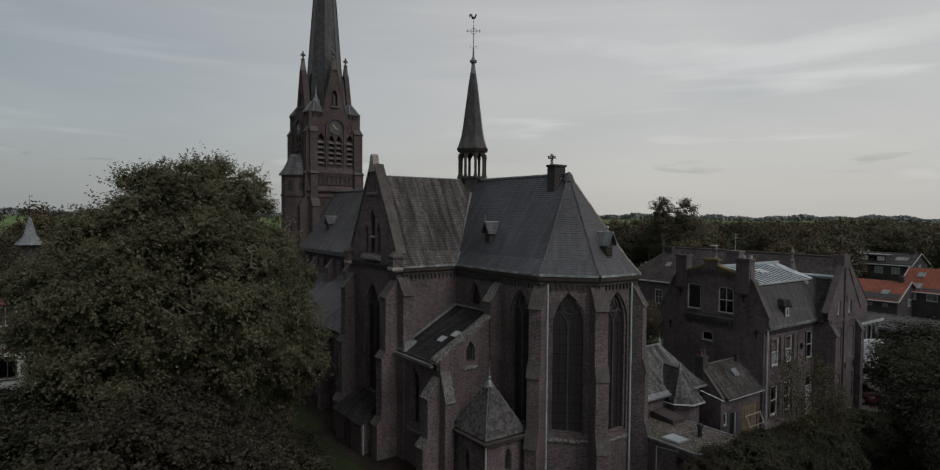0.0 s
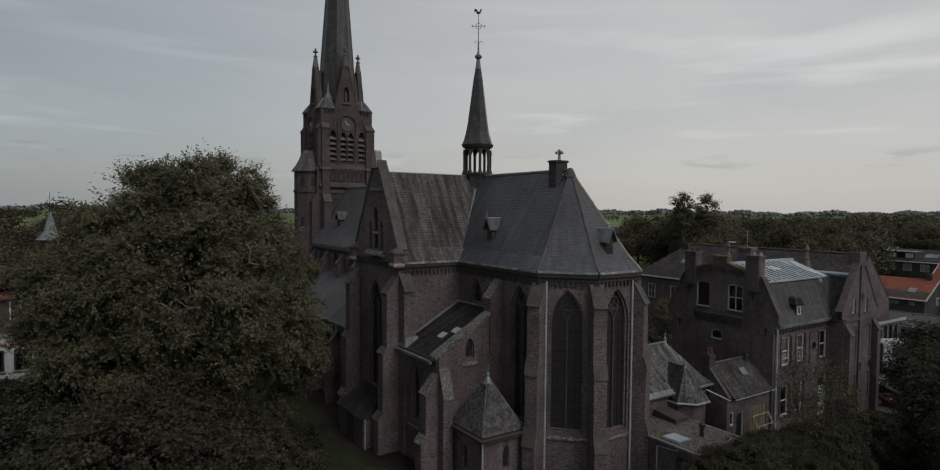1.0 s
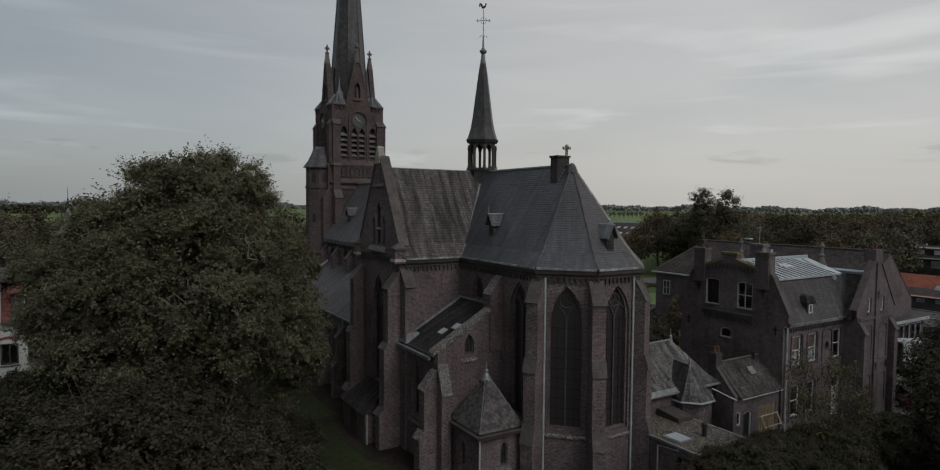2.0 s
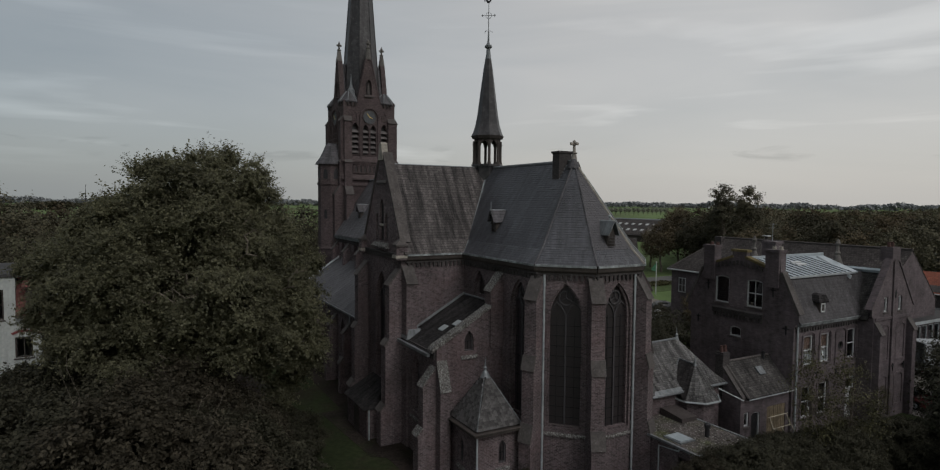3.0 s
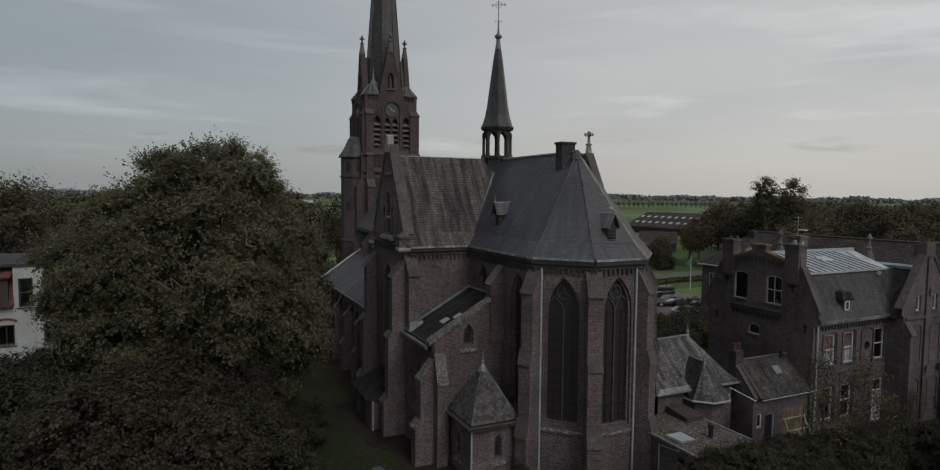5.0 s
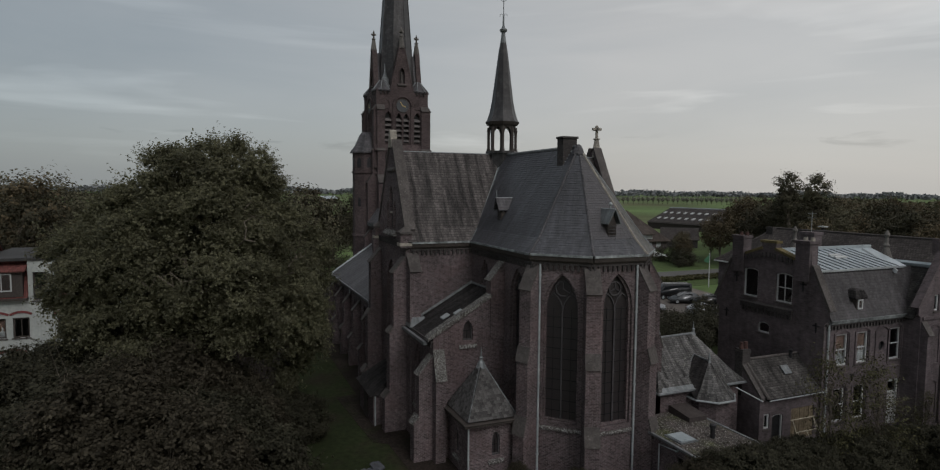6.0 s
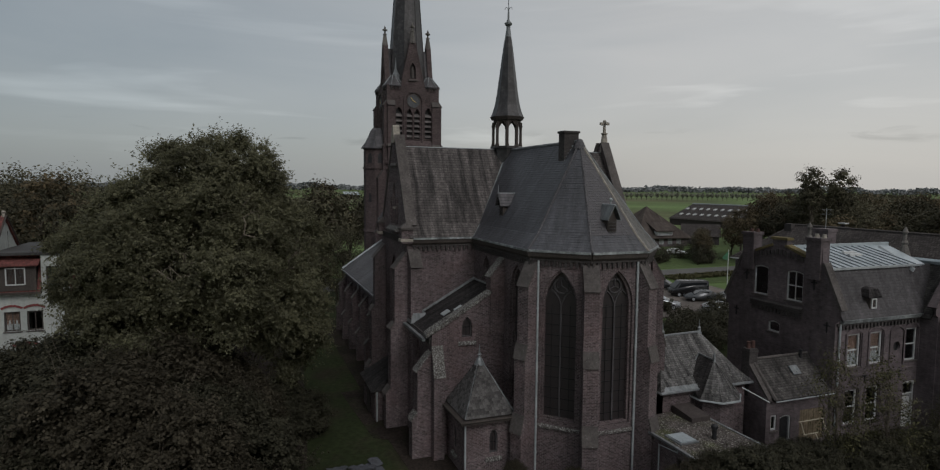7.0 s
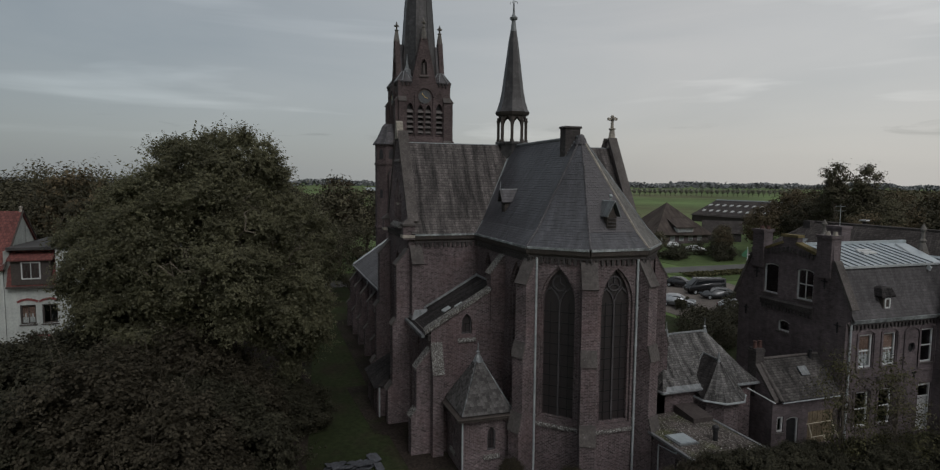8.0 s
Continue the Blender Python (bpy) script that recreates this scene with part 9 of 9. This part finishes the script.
# stone slabs, a pale board and a red tub lying in the gardens
rng_s = random.Random(8)
pile = thing("stone_pile", "blue-grey stone slabs piled loosely on the grass", "stones", (8.5, -12.1, 0.03))
for k in range(16):
    w_, l_, h_ = rng_s.uniform(0.18, 0.34), rng_s.uniform(0.25, 0.5), rng_s.uniform(0.06, 0.12)
    bm = B()
    loop = [(q[0] * w_ * rng_s.uniform(0.8, 1.1), q[1] * l_ * rng_s.uniform(0.8, 1.1), 0) for q in ((-1, -1), (0.2, -1.1), (1, -0.8), (1, 0.9), (-0.1, 1.1), (-1, 0.8))]
    prism(bm, loop, (0, 0, h_))
    bmesh.ops.bevel(bm, geom=list(bm.edges), offset=0.015, segments=1, affect="EDGES")
    bm.transform(pose(8.45 + rng_s.uniform(-0.45, 0.45), -13.5 + 2.7 * (k + 0.5) / 16, 0.035 + 0.1 * (k % 3), rng_s.uniform(-14, 14), rng_s.uniform(-14, 14), rng_s.uniform(0, 180)))
    part("stone", bm, BLUESTONE, pile)
bm = B()
box(bm, 6.7, 7.05, -15.16, -15.06, 0.05, 0.1)
single("board", bm, WHITE, "pale board lying on the soil", "board")
bm = B()
lathe(bm, 15.3, 14.2, [(0.02, 0.08), (0.2, 0.06), (0.27, 0.4), (0.3, 0.42), (0.25, 0.44), (0.2, 0.12), (0.02, 0.1)], 14)
single("tub", bm, CAR_RED, "red plastic garden tub before the rectory", "tub")
# hedges
def hedge(x0, y0, x1, y1, h, w, seed, mat=None, label="clipped dark green hedge beside the paving"):
    r = np.random.default_rng(seed)
    n_ = int(math.hypot(x1 - x0, y1 - y0) * 150)
    t = r.uniform(0, 1, n_)
    px, py = -(y1 - y0), (x1 - x0)
    ln = math.hypot(px, py)
    o = r.uniform(-w / 2, w / 2, n_)
    p = np.stack([x0 + (x1 - x0) * t + px / ln * o, y0 + (y1 - y0) * t + py / ln * o, h * r.uniform(0, 1, n_) ** 0.6], 1)
    v, f = leaves(r, p, np.tile([[0, 0, 0.6]], (n_, 1)) + r.normal(0, 0.6, (n_, 3)), 0.18)
    ob = new("hedge", mesh_from("hedge", v, f, mat or LEAF_DARK))
    return tagged(ob, label, "hedge", "", "stuff")


hedge(-20, 30, -23.2, 33, 1.1, 1.2, 1)
hedge(-42, 48, -43, 66, 0.55, 3.2, 2, LEAF_YOUNG, "low rough olive hedge along the road")
hedge(-64, 57, -59, 60, 1.5, 1.4, 6)
hedge(-14, 27.5, -4, 27.0, 1.8, 1.5, 4)
hedge(6, 62, 22, 65, 1.2, 1.0, 5)


# ---- single slates on the pavilion's pyramid roof ----
def slated(parent, tip, a, c, mesh, w, course):
    """Overlapping slates on one triangular face, from the eave up."""
    mid = (a + c) / 2
    along, up = (c - a).normalized(), (tip - mid)
    tall = up.length
    up.normalize()
    nrm = along.cross(up)
    half = (c - a).length / 2
    shift = (tip - mid).dot(along)
    r = random.Random(int(a.x * 10))
    row = 0
    while row * course < tall - 0.5:
        t = row * course
        k0, k1 = -half + (shift + half) * t / tall, half + (shift - half) * t / tall
        u = k0 + (w * 0.5 if row % 2 else 0.02)
        while u < k1 - 0.06:
            ww = min(w - 0.012, k1 - u)
            o = new("slate", mesh)
            p = mid + along * (u + ww / 2) + up * t + nrm * 0.012
            m = Matrix((along, up, nrm)).transposed().to_4x4()
            m.translation = p
            tilt = Matrix.Rotation(radians(-3.5 + r.uniform(-1, 1)), 4, "X") @ Matrix.Rotation(radians(r.uniform(-1.2, 1.2)), 4, "Z")
            o.parent = parent
            o.matrix_basis = m @ tilt @ Matrix.Diagonal((ww, 1, 1, 1))
            u += w
        row += 1


bm = B()
box(bm, -0.5, 0.5, -0.02, 0.22, -0.006, 0.006)
slate_mesh = bpy.data.meshes.new("slate")
bm.to_mesh(slate_mesh)
bm.free()
slate_mesh.materials.append(SLATE_PIECE)
roof_ob, tip, foot = PAV_ROOF
for i in range(2):
    slated(roof_ob, tip, foot[i], foot[i + 1], slate_mesh, 0.2, 0.155)
bm = B()
for f in foot[1:3]:
    tube(bm, [f + Vector((0, 0, 0.03)), tip], [0.035, 0.03], 5)
part("hip_lead", bm, LEAD, PAV_ROOF[0])


# ---- slates in courses on the church roofs ----
def slate_rows(parent, quad, mat, w=0.24, course=0.155, seed=1, single_mesh=None):
    """Lapped slates over the slope quad (foot a, foot b, top b, top a)."""
    a, b, c, d = (Vector(p) for p in quad)
    r = random.Random(seed)
    along = (b - a).normalized()
    up = d - a - along * (d - a).dot(along)
    tall = up.length
    up.normalize()
    nrm = along.cross(up).normalized()
    la, lb = (d - a).dot(along) / tall, (c - b).dot(along) / tall
    length = (b - a).length
    verts, faces = [], []
    row = 0
    while row * course < tall - 0.06:
        t = row * course
        u, end = la * t + 0.01, length + lb * t - 0.01
        first = True
        while u < end - 0.05:
            ww = min((w * (0.5 if first and row % 2 else 1.0)) * r.uniform(0.94, 1.06), end - u)
            hh = min(course * 1.3, tall - t)
            lift = 0.02 + r.uniform(-0.005, 0.009)
            slip = r.uniform(-0.008, 0.008)
            p0 = a + along * (u + 0.004) + up * (t + slip)
            p1 = a + along * (u + ww - 0.004) + up * (t + slip)
            q = [p0 + nrm * 0.004, p1 + nrm * 0.004, p0 + nrm * lift, p1 + nrm * lift, p0 + up * hh + nrm * 0.006, p1 + up * hh + nrm * 0.006]
            if single_mesh is not None:
                o = new("slate", single_mesh)
                o.parent = parent
                m = Matrix((along, up, nrm)).transposed().to_4x4()
                m.translation = (p0 + p1) / 2
                o.matrix_basis = m @ Matrix.Rotation(radians(-5.5 + r.uniform(-1, 1)), 4, "X") @ Matrix.Translation((0, 0, 0.022)) @ Matrix.Diagonal((max(ww - 0.01, 0.03), 1, 1, 1))
            else:
                k = len(verts)
                verts += q
                faces += [(k + 2, k + 3, k + 5, k + 4), (k, k + 1, k + 3, k + 2), (k, k + 2, k + 4), (k + 1, k + 5, k + 3)]
            u += ww
            first = False
        row += 1
    if single_mesh is None:
        me = bpy.data.meshes.new("slate_course")
        me.from_pydata([tuple(v) for v in verts], [], faces)
        uv = me.uv_layers.new(name="UVMap")
        co = [((v - a).dot(along), (v - a).dot(up)) for v in verts]
        uv.data.foreach_set("uv", [x for lp in me.loops for x in co[lp.vertex_index]])
        me.materials.append(mat)
        o = new("slate_course", me)
        o.parent = parent
        tagged(o, "", "", "", "stuff")


bm = B()
box(bm, -0.5, 0.5, 0.0, 0.2, -0.006, 0.006)
church_slate = bpy.data.meshes.new("slate")
bm.to_mesh(church_slate)
bm.free()
church_slate.materials.append(material("single_choir_slate", (0.056, 0.053, 0.058), 0.5, 0.5, coarse=(1.1, 0.2), fine=(9, 0.25), lichen=(7.0, 0.68, (0.17, 0.17, 0.165)), obj=0.14))
lo_r, mid_r = choir_ring(*E0), choir_ring(*E1)
apex = (OX, 0, RIDGE)
for i in range(4):
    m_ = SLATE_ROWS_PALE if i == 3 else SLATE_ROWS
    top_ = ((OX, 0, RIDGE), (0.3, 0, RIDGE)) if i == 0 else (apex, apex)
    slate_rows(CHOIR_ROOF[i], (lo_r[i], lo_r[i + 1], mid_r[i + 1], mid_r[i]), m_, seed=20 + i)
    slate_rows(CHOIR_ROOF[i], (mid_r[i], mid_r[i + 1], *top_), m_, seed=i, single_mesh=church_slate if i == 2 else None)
for lo_q, hi_q in (((E0[1], E0[0], E0[2]), (E1[1], E1[0], E1[2])),):
    a_, b_ = (lo_q[0], -TY + 0.15, lo_q[2]), (lo_q[0], -lo_q[1], lo_q[2])
    c_, d_ = (hi_q[0], -hi_q[1], hi_q[2]), (hi_q[0], -TY + 0.15, hi_q[2])
    slate_rows(TRANSEPT_ROOF, (a_, b_, c_, d_), SLATE_ROWS_BROWN, seed=31)
    slate_rows(TRANSEPT_ROOF, (d_, c_, (0, -0.02, RIDGE), (0, -TY + 0.15, RIDGE)), SLATE_ROWS_BROWN, seed=32)
